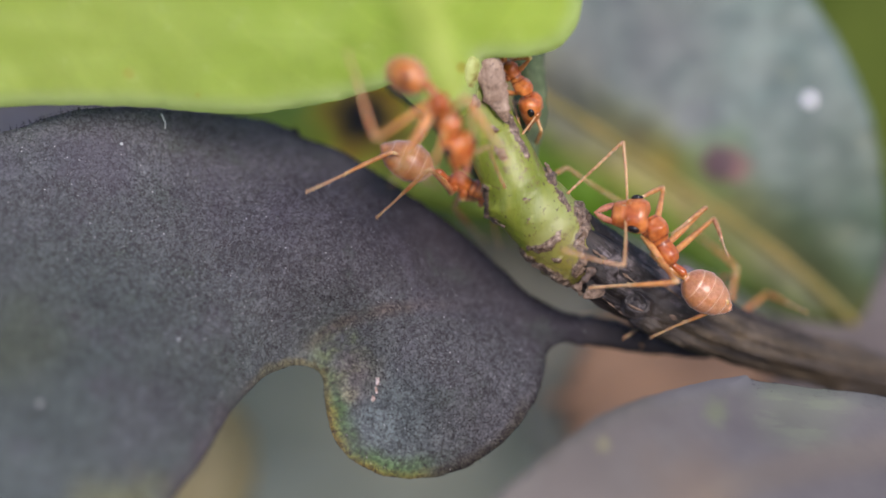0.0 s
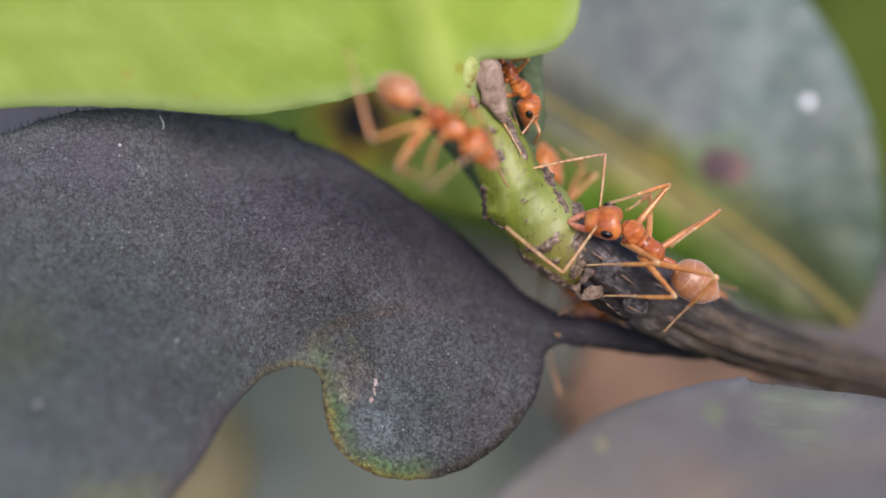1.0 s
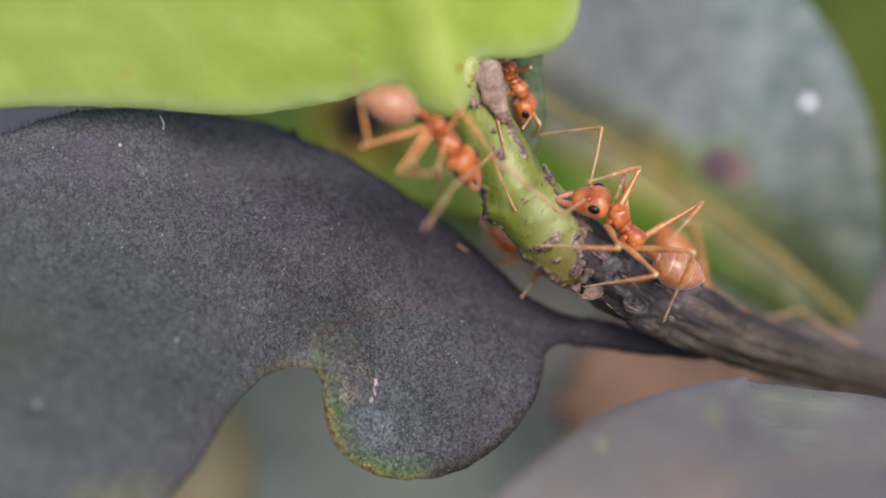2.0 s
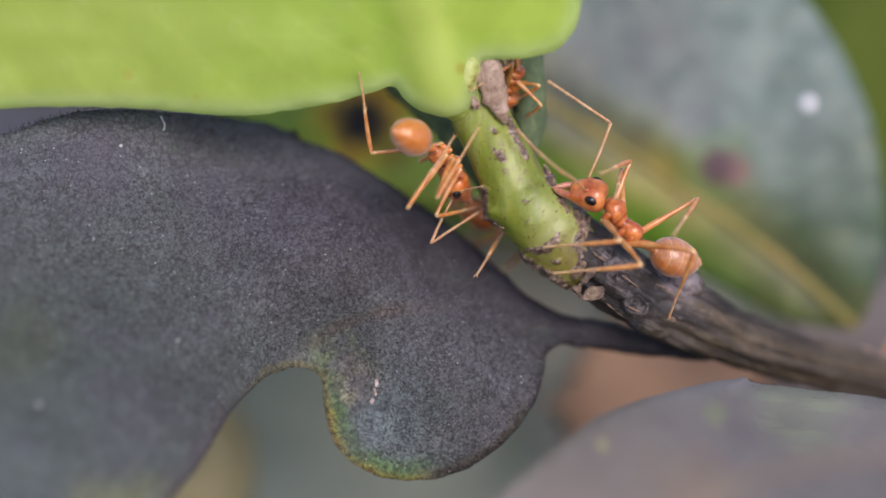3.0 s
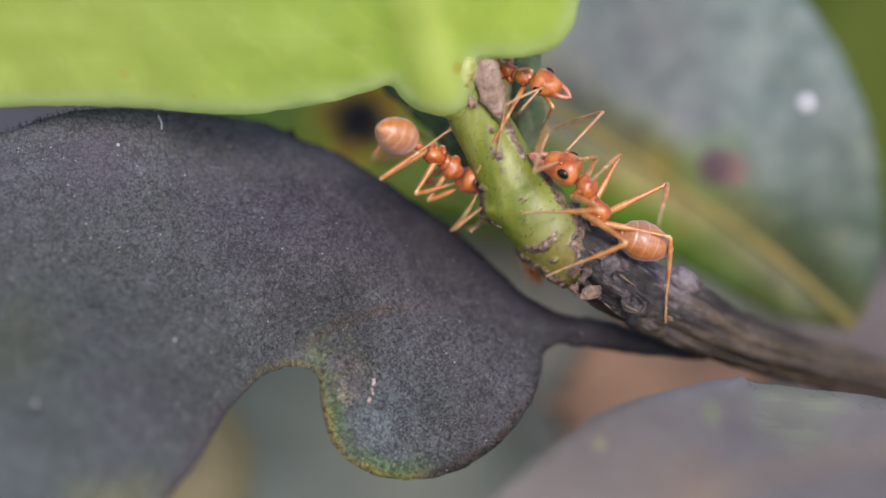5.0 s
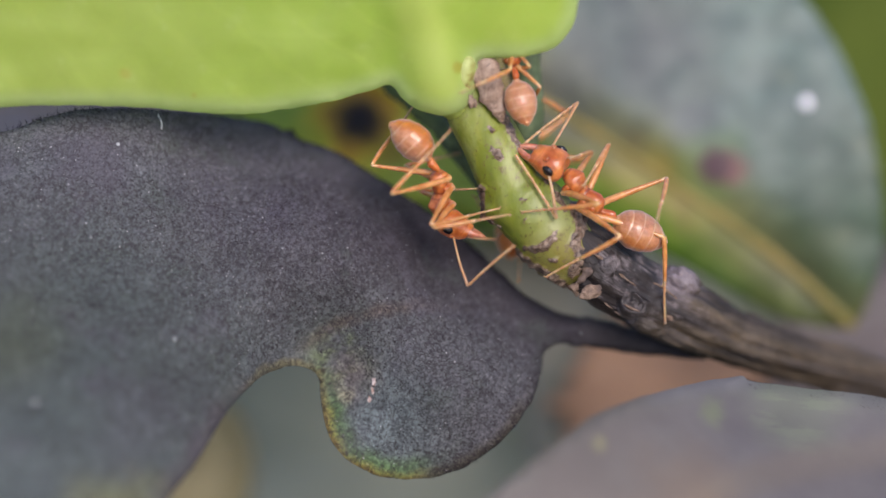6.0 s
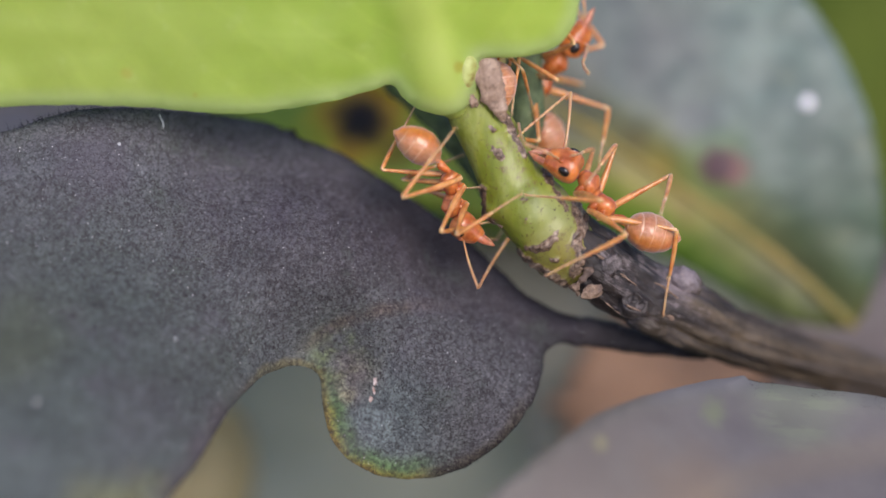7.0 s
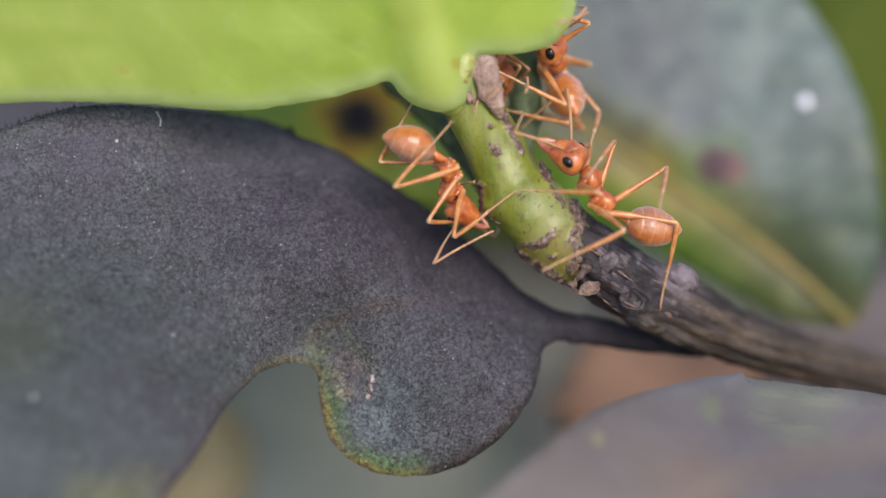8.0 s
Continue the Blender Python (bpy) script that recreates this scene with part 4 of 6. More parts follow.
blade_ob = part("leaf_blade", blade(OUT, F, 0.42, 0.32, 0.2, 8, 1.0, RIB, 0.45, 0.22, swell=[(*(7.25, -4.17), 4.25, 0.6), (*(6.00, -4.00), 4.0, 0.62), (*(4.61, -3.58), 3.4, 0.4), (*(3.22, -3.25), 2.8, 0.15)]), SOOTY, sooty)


def mould_here(q, rim):
    if rim < 0.9 and -15 < q.x < -0.5 and q.z < -5:
        return 0.03
    patchy = 0.3 * noise.noise(q * 0.35) + 0.4 * noise.noise(q * 1.6)
    return (0.5 if rim < 0.15 else 0.35) * (0.3 + 0.7 * max(0.0, min(1.0, (q.x + 21) / 12))) * max(0.05, 0.5 + patchy) * (0.45 if q.z > 3.5 else 1.0)


# short upright down, and longer threads that creep over the blade
for count, long, lean, rise, thin, label in ((13000, 0.06, 0.6, 1.0, 0.009, "fine black down of sooty mould"), (40000, 0.12, 1.0, 0.08, 0.0135, "black threads of sooty mould")):
    threads = placed("mould_fuzz", fuzz(blade_ob, count, long, mould_here, 5 + count, lean, rise, thin), MOULD, sooty, label)
    threads["kind"] = "stuff"
threads = placed("mould_fuzz", fuzz(blade_ob, 260, 0.26, lambda q, rim: 1.0 if rim < 0.05 and q.z > 4.5 and q.x < -10 else 0.0, 6, 0.4), MOULD, sooty, "longer black threads on the rim")
threads["kind"] = "stuff"
bm = bmesh.new()
line = spline([(*(13.47, 5.00, -5.11), 0.6), (*(10.54, 4.60, -4.81), 0.64), (*(8.51, 4.30, -4.43), 0.7), (*(7.29, 4.12, -4.27), 0.74), (*(6.49, 4.15, -4.16), 0.64), (*(5.69, 4.40, -4.00), 0.4), (*(5.21, 4.60, -3.88), 0.15)], 8)
tube(bm, [p[:3] for p in line], [p[3] for p in line], 20, 0.10, 1.0, 2.0)
part("leaf_stalk", bm, SOOTY_STALK, sooty)
# a white thread and crumbs lying on the blade
bm = bmesh.new()
line = [(p[0] * (1 + F(*p) / REACH), F(*p) - 0.3, p[1] * (1 + F(*p) / REACH)) for p in spline([(-13.92, 6.55), (-13.8, 6.3), (-13.72, 6.1), (-13.76, 5.85)], 4)]
tube(bm, line, [0.022] * len(line), 6)
part("lint", bm, PALE, sooty)
for u, v, r in (((-15.89, 5.11), 0, 0.08), ((-19.94, -7.58), 0, 0.105), ((-13.11, -4.47), 0, 0.06)):
    part("crumb", lump((u[0] * (1 + F(*u) / REACH), F(*u) - 0.2, u[1] * (1 + F(*u) / REACH)), (r, r * 0.5, r), (0, 30, 0), r * 9), GREYISH, sooty)

for u, size, turn in (((-3.3, -6.5), (0.1, 0.05, 0.26), 15), ((-3.4, -6.95), (0.06, 0.04, 0.22), -10), ((-3.52, -7.4), (0.09, 0.05, 0.16), 30)):
    part("crumb", lump((u[0] * (1 + F(*u) / REACH), F(*u) - 0.2, u[1] * (1 + F(*u) / REACH)), size, (0, turn, 0), 5 + u[1], 0.7), PINKISH, sooty)

young = thing("young_leaf", "bright yellow-green young leaf lit from above, with a pale midrib", "leaf")
OUT = [(-25.11, 6.69), (-21.78, 6.92), (-19.00, 7.03), (-14.83, 6.92), (-12.06, 6.69), (-9.56, 6.61), (-6.22, 7.08), (-4.00, 7.61), (-2.56, 8.00), (-2.00, 7.42), (-1.28, 6.86), (-0.39, 6.56), (0.50, 6.61), (1.22, 7.03), (1.61, 7.81), (1.78, 8.69), (1.97, 9.31), (4.06, 9.42), (5.58, 9.89), (6.39, 10.86), (6.75, 12.25), (7.11, 15.58), (3.22, 26.14), (-7.89, 27.81), (-23.44, 23.36), (-30.11, 15.03)]
F = height_field([(-21.78, -2.60, 6.97), (-14.83, -2.20, 6.83), (-9.56, -2.00, 6.58), (-13.44, -3.40, 10.03), (-16.22, -6.00, 17.81), (-2.61, -1.80, 8.03), (-0.39, -1.60, 7.11), (-0.67, -2.40, 10.03), (-1.22, -5.00, 15.03), (-2.33, -10.00, 23.36), (3.22, -2.60, 9.47), (6.42, -3.40, 11.14), (6.00, -5.00, 15.03), (-6.22, -3.20, 9.47)])
RIB = spline([(0.17, 6.97), (-0.44, 8.92), (-1.00, 11.14), (-1.36, 13.36), (-1.78, 17.81), (-2.89, 26.14)], 10)
part("leaf_blade", blade(OUT, F, 0.42, 0.35, 0.15, 18, 4.0, RIB, 1.3, -0.6, 0.012, swell=[(*(-0.94, 12.81), -3.2, 0.6), (*(-0.67, 10.86), -2.0, 1.2), (*(-0.39, 9.19), -1.3, 1.6), (*(-0.06, 8.08), -0.8, 1.6), (*(0.44, 7.39), -0.5, 1.2)]), BRIGHT, young)
bm = bmesh.new()
line = spline([(*(2.11, 0.00, 6.14), 0.9), (*(1.41, -0.50, 6.89), 1.1), (*(0.58, -0.80, 7.62), 1.25), (*(0.03, -0.90, 8.30), 1.2), (*(-0.25, -0.90, 9.13), 0.6)], 8)
tube(bm, [p[:3] for p in line], [p[3] for p in line], 28, 0.06, 0.5, 9.0)
part("leaf_stalk", bm, BRIGHT, young, "swollen yellow-green leaf base")
# pale cut stub beside the leaf base
bm = bmesh.new()
line = spline([(*(0.94, -1.20, 7.12), 0.3), (*(0.99, -1.80, 7.83), 0.5), (*(1.12, -2.10, 8.55), 0.55), (*(1.23, -2.20, 9.09), 0.45), (*(1.28, -2.00, 9.43), 0.2)], 5)
tube(bm, [p[:3] for p in line], [p[3] for p in line], 16, 0.05, 1.0, 19.0)
part("stipule", bm, STIPULE, young, "pale cut stub with brown specks")

broad = thing("broad_leaf", "large blue-grey leaf behind the shoot with a yellow midrib", "leaf")
OUT = [(1.56, 8.36), (3.22, 10.58), (6.00, 13.92), (11.00, 17.25), (15.17, 15.03), (17.81, 12.25), (19.50, 9.75), (20.94, 6.42), (21.61, 2.81), (21.72, 0.03), (21.14, -1.92), (20.11, -3.81), (17.11, -3.53), (13.78, -1.92), (10.17, 0.03), (6.00, 1.69), (2.67, 2.67), (-0.11, 2.81), (-0.67, 5.58)]
F = height_field([(1.83, 14.00, 6.69), (11.56, 17.00, 15.03), (11.56, 15.50, 8.08), (19.89, 14.50, 5.31), (12.39, 15.00, 1.69), (19.89, 15.00, -3.31), (14.33, 16.00, -1.64), (4.61, 16.00, 3.08), (6.00, 14.50, 7.25)])
RIB = spline([(2.67, 8.92), (5.17, 7.19), (8.78, 4.89), (12.94, 2.11), (17.11, -0.94), (20.22, -3.86)], 8)
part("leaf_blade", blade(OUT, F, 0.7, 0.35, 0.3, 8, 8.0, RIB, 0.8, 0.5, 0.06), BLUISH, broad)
bm = bmesh.new()
line = [((p[0] * (1 + F(*p) / REACH), F(*p) + 0.25, p[1] * (1 + F(*p) / REACH)), 0.2 + 0.1 * i / 40) for i, p in enumerate(RIB)]
tube(bm, [p for p, r in line], [r for p, r in line], 12, 0.05, 0.8, 3.0)
part("midrib", bm, RIBMAT, broad, "yellow-brown midrib")
p = (17.86, 7.14)
part("crumb", lump((p[0] * (1 + F(*p) / REACH), F(*p) - 0.3, p[1] * (1 + F(*p) / REACH)), (0.36, 0.3, 0.4), (0, 20, 0), 3, 0.12), PALE, broad, "white crumb on the leaf")

spotted = thing("spotted_leaf", "olive green leaf with a black blight spot", "leaf")
OUT = [(-10.67, 7.25), (-7.33, 9.47), (-2.33, 9.75), (2.11, 7.53), (3.64, 4.75), (3.64, 2.53), (1.83, 1.56), (-1.22, 2.25), (-5.11, 3.92), (-7.89, 5.31)]
F = height_field([(-9.83, 14.00, 8.08), (-4.56, 15.00, 8.92), (3.22, 13.00, 7.25), (1.83, 9.00, 1.42), (-2.33, 11.00, 3.92), (-6.22, 11.00, 5.03)])
RIB = spline([(-10.11, 7.53), (-3.72, 8.08), (2.94, 3.92)], 8)
part("leaf_blade", blade(OUT, F, 0.8, 0.3, 0.2, 8, 12.0, RIB, 0.6, 0.2), SPOTTED, spotted)
bm = bmesh.new()
tube(bm, [(p[0] * (1 + F(*p) / REACH), F(*p) + 0.1, p[1] * (1 + F(*p) / REACH)) for p in RIB], [0.4] * len(RIB), 10)
part("midrib", bm, SPOTTED, spotted)

lower = thing("lower_leaf", "dull grey-purple leaf under the twig", "leaf")
OUT = [(0.17, -14.42), (2.25, -12.33), (4.61, -10.35), (6.22, -9.1), (7.56, -8.22), (9.47, -7.42), (11.69, -6.82), (13.3, -6.48), (14.7, -6.28), (15.2, -6.5), (17.86, -6.88), (21.78, -7.4), (27.11, -9.2), (28.22, -18.31), (11.56, -21.08), (2.11, -17.75)]
F = height_field([(2.39, -11.00, -12.47), (7.11, -7.00, -8.40), (11.00, -3.20, -6.90), (14.33, 0.20, -6.3), (18.50, 0.20, -6.8), (21.78, 0.60, -7.3), (14.33, -7.00, -12.75), (25.44, -6.00, -15.53), (6.00, -10.00, -18.31)])
RIB = spline([(6.00, -18.31), (11.56, -13.58), (15.17, -11.36), (21.78, -9.97), (28.22, -9.42)], 8)
low_ob = part("leaf_blade", blade(OUT, F, 0.7, 0.3, 0.2, 8, 16.0, RIB, 0.6, 0.15), DULL, lower)
threads = placed("mould_fuzz", fuzz(low_ob, 900, 0.045, lambda q, rim: 1.0 if rim < 0.05 and q.z < -5 and q.x > 15 else 0.0, 8, 0.4), MOULD, lower, "fine threads on the rim")
threads["kind"] = "stuff"


def far_leaf(label, mat, outline, marks, seed, rib):
    e = thing("background_leaf", label, "leaf")
    f = height_field(marks)
    rib = spline(rib, 6)
    part("leaf_blade", blade(outline, f, 1.5, 0.4, 0.4, 6, seed, rib, 0.8, 0.5), mat, e)
    bm = bmesh.new()
    tube(bm, [(p[0] * (1 + f(*p) / REACH), f(*p) + 0.3, p[1] * (1 + f(*p) / REACH)) for p in rib], [0.45] * len(rib), 8)
    part("midrib", bm, mat, e)


far_leaf("grey-green blurred leaf deep in the shrub", GREYGREEN, [(-19.00, -1.08), (-5.11, 3.92), (6.00, 1.69), (14.33, -3.31), (13.78, -12.75), (0.44, -16.64), (-16.22, -16.64)],
         [(-16.22, 46.00, -1.64), (6.00, 40.00, 0.58), (11.56, 38.00, -12.75), (-13.44, 42.00, -15.53), (-2.33, 38.00, -7.19)], 21, [(13.78, -5.53), (0.44, -8.86), (-17.61, -9.97)])
PALE_GREEN = leaf_material("pale_grey_leaf", (0.168, 0.172, 0.144), (0.215, 0.215, 0.182), (0.3, 0.35, 0.2), 0.1, 0.6)
far_leaf("pale grey-green leaf between the twig and the sooty leaf", PALE_GREEN, [(1.28, 1.14), (4.06, 0.86), (7.67, -2.75), (7.5, -7.19), (6.6, -11.08), (4.06, -9.97), (3.78, -5.53), (2.11, -2.19)],
         [(1.28, 30.00, 1.14), (7.67, 29.00, -2.75), (6.28, 24.00, -11.08), (3.78, 29.00, -5.53)], 28, [(1.83, 0.86), (4.89, -3.31), (6.00, -10.53)])
far_leaf("withered brown leaf deep in the shrub", BROWN, [(6.6, -5.53), (8.50, -3.31), (12.5, -3.31), (17.0, -4.97), (17.2, -7.75), (11.00, -9.97), (6.8, -10.2), (6.0, -8.03)],
         [(4.89, 26.00, -4.42), (14.33, 30.00, -4.42), (11.00, 26.00, -9.97), (6.00, 25.00, -8.58)], 22, [(5.17, -7.75), (10.17, -6.64), (15.17, -6.08)])
far_leaf("yellowing leaf under the sooty leaf", YELLOWING, [(-14.28, -9.42), (-11.78, -7.47), (-9.67, -8.58), (-9.44, -12.19), (-12.06, -14.69), (-15.11, -12.75)],
         [(-14.83, 20.00, -9.42), (-10.11, 26.00, -8.86), (-13.44, 20.00, -14.97), (-10.11, 26.00, -12.75)], 23, [(-14.56, -13.31), (-12.33, -10.53), (-10.81, -9.00)])
far_leaf("olive green leaf hanging in the shrub", OLIVE, [(14.33, 16.42), (19.89, 17.81), (28.22, 15.03), (28.22, 3.92), (25.44, -2.19), (21.00, 0.58), (18.50, 9.47)],
         [(14.33, 40.00, 16.42), (28.22, 40.00, 15.03), (25.44, 36.00, -2.19), (18.50, 38.00, 9.47)], 24, [(17.11, 16.69), (21.56, 9.47), (25.17, -1.64)])
far_leaf("dull dusky leaf hanging behind the twig", DUSKY, [(16.56, -3.31), (19.33, -0.81), (25.44, 0.31), (28.22, -7.19), (19.89, -8.86), (16.00, -6.64)],
         [(17.11, 30.00, -3.31), (25.44, 32.00, -0.25), (28.22, 28.00, -7.19), (19.89, 28.00, -8.86)], 25, [(16.56, -5.53), (21.56, -4.42), (27.94, -4.97)])
far_leaf("pale grey leaf above the sooty leaf", PURPLE, [(-30.11, 9.47), (-24.56, 11.69), (-16.22, 10.58), (-10.67, 5.58), (-16.22, 3.08), (-27.33, 3.92)],
         [(-30.11, 20.00, 9.47), (-24.56, 22.00, 11.69), (-10.67, 20.00, 5.58), (-27.33, 20.00, 3.92)], 26, [(-29.56, 6.69), (-20.39, 7.53), (-11.22, 5.58)])
far_leaf("green leaf behind the spotted leaf", GREEN, [(-11.78, 8.92), (-5.11, 11.69), (3.22, 10.58), (8.78, 5.58), (7.11, 0.58), (2.11, 0.58), (-4.00, 2.25), (-9.56, 4.47)],
         [(-9.83, 34.00, 6.97), (-4.56, 34.00, 6.69), (3.22, 34.00, 7.25), (1.83, 28.00, 1.42), (-2.33, 30.00, 3.92)], 27, [(-11.50, 8.08), (-2.33, 7.25), (8.50, 3.92)])


# ---- ants ----
HIPS = {"L1": (0.75, 0.42, -0.6), "L2": (-0.28, 0.42, -0.7), "L3": (-0.82, 0.38, -0.64)}
FEMUR = {"1": 2.9, "2": 3.2, "3": 3.9}
SHIN = {"1": 4.1, "2": 4.3, "3": 4.6}
SCAPE, WHIP, HEAD = 3.0, 3.7, 1.14
NECK, LOIN, STALK = Vector((1.28, 0, 0.12)), Vector((-1.2, 0, -0.2)), 0.94    # joints of head and petiole; length of the petiole
HORN = {"L": Vector((1.25, 0.4, 0.5)), "R": Vector((1.25, -0.4, 0.5))}
MESH = {}


def loft(sections, sides=20):
    """Rings round the x axis: (x, z, half width, half height)."""
    bm = bmesh.new()
    rings = []
    for x, z, w, h in sections:
        rings.append([bm.verts.new((x * MM, w * math.cos(2 * math.pi * k / sides) * MM, (z + h * math.sin(2 * math.pi * k / sides)) * MM)) for k in range(sides)])
    for r, s in zip(rings, rings[1:]):
        for k in range(sides):
            bm.faces.new((r[k], s[k], s[(k + 1) % sides], r[(k + 1) % sides]))
    bm.faces.new(rings[0])
    bm.faces.new(rings[-1][::-1])
    bmesh.ops.recalc_face_normals(bm, faces=bm.faces[:])
    return bm


def smooth_loft(stations, steps=5, sides=20, uneven=0.0):
    bm = loft([tuple(p) for p in spline(stations, steps)], sides)
    for v in bm.verts:
        q = v.co / MM
        v.co = (q + Vector((0, q.y, q.z)).normalized() * uneven * noise.fractal(Vector((q.x * 1.6, abs(q.y) * 1.9, q.z * 1.9)), 0.8, 2.1, 4)) * MM
    return bm


def rod(bm, points, radii, sides=8):
    line = spline([(*p, r) for p, r in zip(points, radii)], 5)
    tube(bm, [p[:3] for p in line], [max(p[3], 0.02) for p in line], sides)


def ant_meshes():
    def keep(name, bm, mat):
        me = bpy.data.meshes.new(name)
        bm.to_mesh(me)
        bm.free()
        me.materials.append(mat)
        for p in me.polygons:
            p.use_smooth = True
        MESH[name] = me

    def pale_ends(bm, length, both=True):
        """Marks the horny ends of a limb, which are paler."""
        layer = bm.verts.layers.float.new("joint")
        for v in bm.verts:
            x = v.co.x / MM
            v[layer] = max(math.exp(-((length - x) / 0.22) ** 2), 0.6 * math.exp(-(x / 0.16) ** 2) if both else 0.0)
    # trunk: swollen pronotum, saddle, domed propodeum
    keep("mesosoma", smooth_loft([(1.36, 0.12, 0.16, 0.15), (1.25, 0.12, 0.3, 0.28), (0.95, 0.14, 0.52, 0.47), (0.6, 0.12, 0.6, 0.55), (0.25, 0.0, 0.46, 0.48), (-0.02, -0.14, 0.4, 0.4),
                                  (-0.35, -0.1, 0.42, 0.44), (-0.75, -0.06, 0.47, 0.5), (-1.05, -0.12, 0.38, 0.4), (-1.25, -0.22, 0.2, 0.2), (-1.3, -0.24, 0.1, 0.1)], 6, 28, 0.07), ANT_TRUNK)
    keep("petiole", smooth_loft([(0.1, 0.0, 0.12, 0.12), (-0.14, 0.0, 0.17, 0.16), (-0.46, 0.06, 0.21, 0.24), (-0.7, 0.07, 0.21, 0.24), (-0.88, -0.02, 0.14, 0.14), (-1.04, -0.02, 0.12, 0.12)]), ANT_BODY)
    # head: broad behind, narrowing to the mouth; from the neck forwards
    bm = smooth_loft([(-0.05, 0, 0.12, 0.12), (0.02, 0.02, 0.48, 0.3), (0.18, 0.05, 0.82, 0.55), (0.5, 0.06, 0.95, 0.68), (0.85, 0.03, 0.9, 0.64), (1.2, -0.02, 0.76, 0.54), (1.45, -0.06, 0.66, 0.45), (1.62, -0.09, 0.58, 0.36), (1.68, -0.1, 0.3, 0.18)], 6, 24)
    for v in bm.verts:
        v.co.y *= 0.82
        # a shallow face between the brows, and a groove down the crown
        x, y, z = v.co / MM
        if z > 0.1:
            z += 0.07 * math.exp(-((x - 1.0) / 0.28) ** 2 - ((abs(y) - 0.34) / 0.12) ** 2) - 0.05 * math.exp(-((x - 1.0) / 0.4) ** 2 - (y / 0.14) ** 2) + 0.1 * math.exp(-((x - 1.35) / 0.2) ** 2 - (y / 0.3) ** 2)
        if x < 0.25:
            x += 0.17 * math.exp(-(y / 0.28) ** 2)
        v.co = Vector((x, y, z)) * MM
    layer = bm.verts.layers.float.new("rim")
    for sgn in (-1, 1):
        rod(bm, [(1.0, 0.36 * sgn, 0.4), (1.04, 0.38 * sgn, 0.54), (1.06, 0.39 * sgn, 0.58)], [0.15, 0.14, 0.09], 10)
    bmesh.ops.scale(bm, vec=(HEAD, HEAD, HEAD), verts=bm.verts)
    keep("head", bm, ANT_HEAD)
    bm = bmesh.new()
    bmesh.ops.create_uvsphere(bm, u_segments=14, v_segments=10, radius=0.29 * MM)
    bmesh.ops.scale(bm, vec=(1.1, 0.58, 0.85), verts=bm.verts)
    keep("eye", bm, ANT_EYE)
    # jaw: a triangular blade whose toothed edge meets its twin
    bm = loft([tuple(p) for p in spline([(-0.12, 0, 0.13, 0.14), (0.02, 0, 0.16, 0.16), (0.25, -0.01, 0.17, 0.14), (0.48, -0.03, 0.17, 0.11), (0.68, -0.05, 0.1, 0.07), (0.84, -0.06, 0.02, 0.02)], 4)], 14)
    for v in bm.verts:
        x = v.co.x / MM
        v.co.y -= 0.55 * max(x, 0) ** 1.6 * MM
    bm.verts.layers.float.new("rim")
    for k in range(4):
        x = 0.3 + 0.12 * k
        rod(bm, [(x, -0.2 - 0.07 * k, -0.03), (x + 0.05, -0.3 - 0.06 * k, -0.05)], [0.05, 0.02], 6)
    keep("mandible", bm, ANT_JAW)
    # gaster: egg with overlapping plates
    st = []
    for x, r in spline([(0.1, 0.14), (0.0, 0.28), (-0.35, 0.72), (-0.92, 0.98), (-1.5, 0.97), (-2.1, 0.77), (-2.58, 0.4), (-2.86, 0.08)], 9):
        lip = 0.035 * (((-x) * 1.72) % 1.0) if x < 0 else 0
        st.append((x, -0.1 * (r > 0.3), r + lip * (r > 0.3), (r + lip * (r > 0.3)) * 0.94))
    keep("gaster", loft(st, 28), ANT_GASTER)
    for n in "123":
        a = FEMUR[n]
        bm = bmesh.new()
        rod(bm, [(0, 0, 0), (0.12 * a, 0, 0.05), (0.4 * a, 0, 0.08), (0.8 * a, 0, 0.04), (a, 0, 0)], [0.15, 0.17, 0.17, 0.11, 0.1], 10)
        pale_ends(bm, a)
        keep("femur" + n, bm, ANT_LEG)
        s = SHIN[n] * 0.55
        bm = bmesh.new()
        rod(bm, [(0, 0, 0), (0.1 * s, 0, 0.03), (0.5 * s, 0, 0.04), (s, 0, 0)], [0.1, 0.12, 0.12, 0.085], 10)
        rod(bm, [(s * 0.97, 0, -0.05), (s * 1.06, 0, -0.14)], [0.03, 0.02], 6)
        pale_ends(bm, s)
        keep("tibia" + n, bm, ANT_LEG)
        f = SHIN[n] * 0.45
        bm = bmesh.new()
        rod(bm, [(0, 0, 0), (0.3 * f, 0, -0.03), (0.58 * f, 0, -0.04)], [0.075, 0.06, 0.065], 8)
        for k in range(4):
            x = f * (0.58 + 0.1 * k)
            rod(bm, [(x, 0, -0.04), (x + 0.05 * f, 0, -0.035), (x + 0.1 * f, 0, -0.03)], [0.045, 0.055, 0.065], 8)
        for sgn in (-1, 1):
            rod(bm, [(f * 0.97, 0, -0.03), (f * 1.02, 0.06 * sgn, 0.0), (f * 1.05, 0.1 * sgn, -0.09)], [0.035, 0.03, 0.015], 6)
        keep("tarsus" + n, bm, ANT_TIP)
    bm = bmesh.new()
    bmesh.ops.create_uvsphere(bm, u_segments=12, v_segments=8, radius=0.26 * MM)
    bmesh.ops.scale(bm, vec=(0.8, 0.85, 1.6), verts=bm.verts)
    keep("coxa", bm, ANT_BODY)
    bm = bmesh.new()
    rod(bm, [(0, 0, 0), (0.1, 0, 0), (1.5, 0, 0.08), (SCAPE, 0, 0)], [0.09, 0.06, 0.07, 0.085], 8)
    keep("scape", bm, ANT_TIP)
    bm = bmesh.new()
    line, thick = [], []
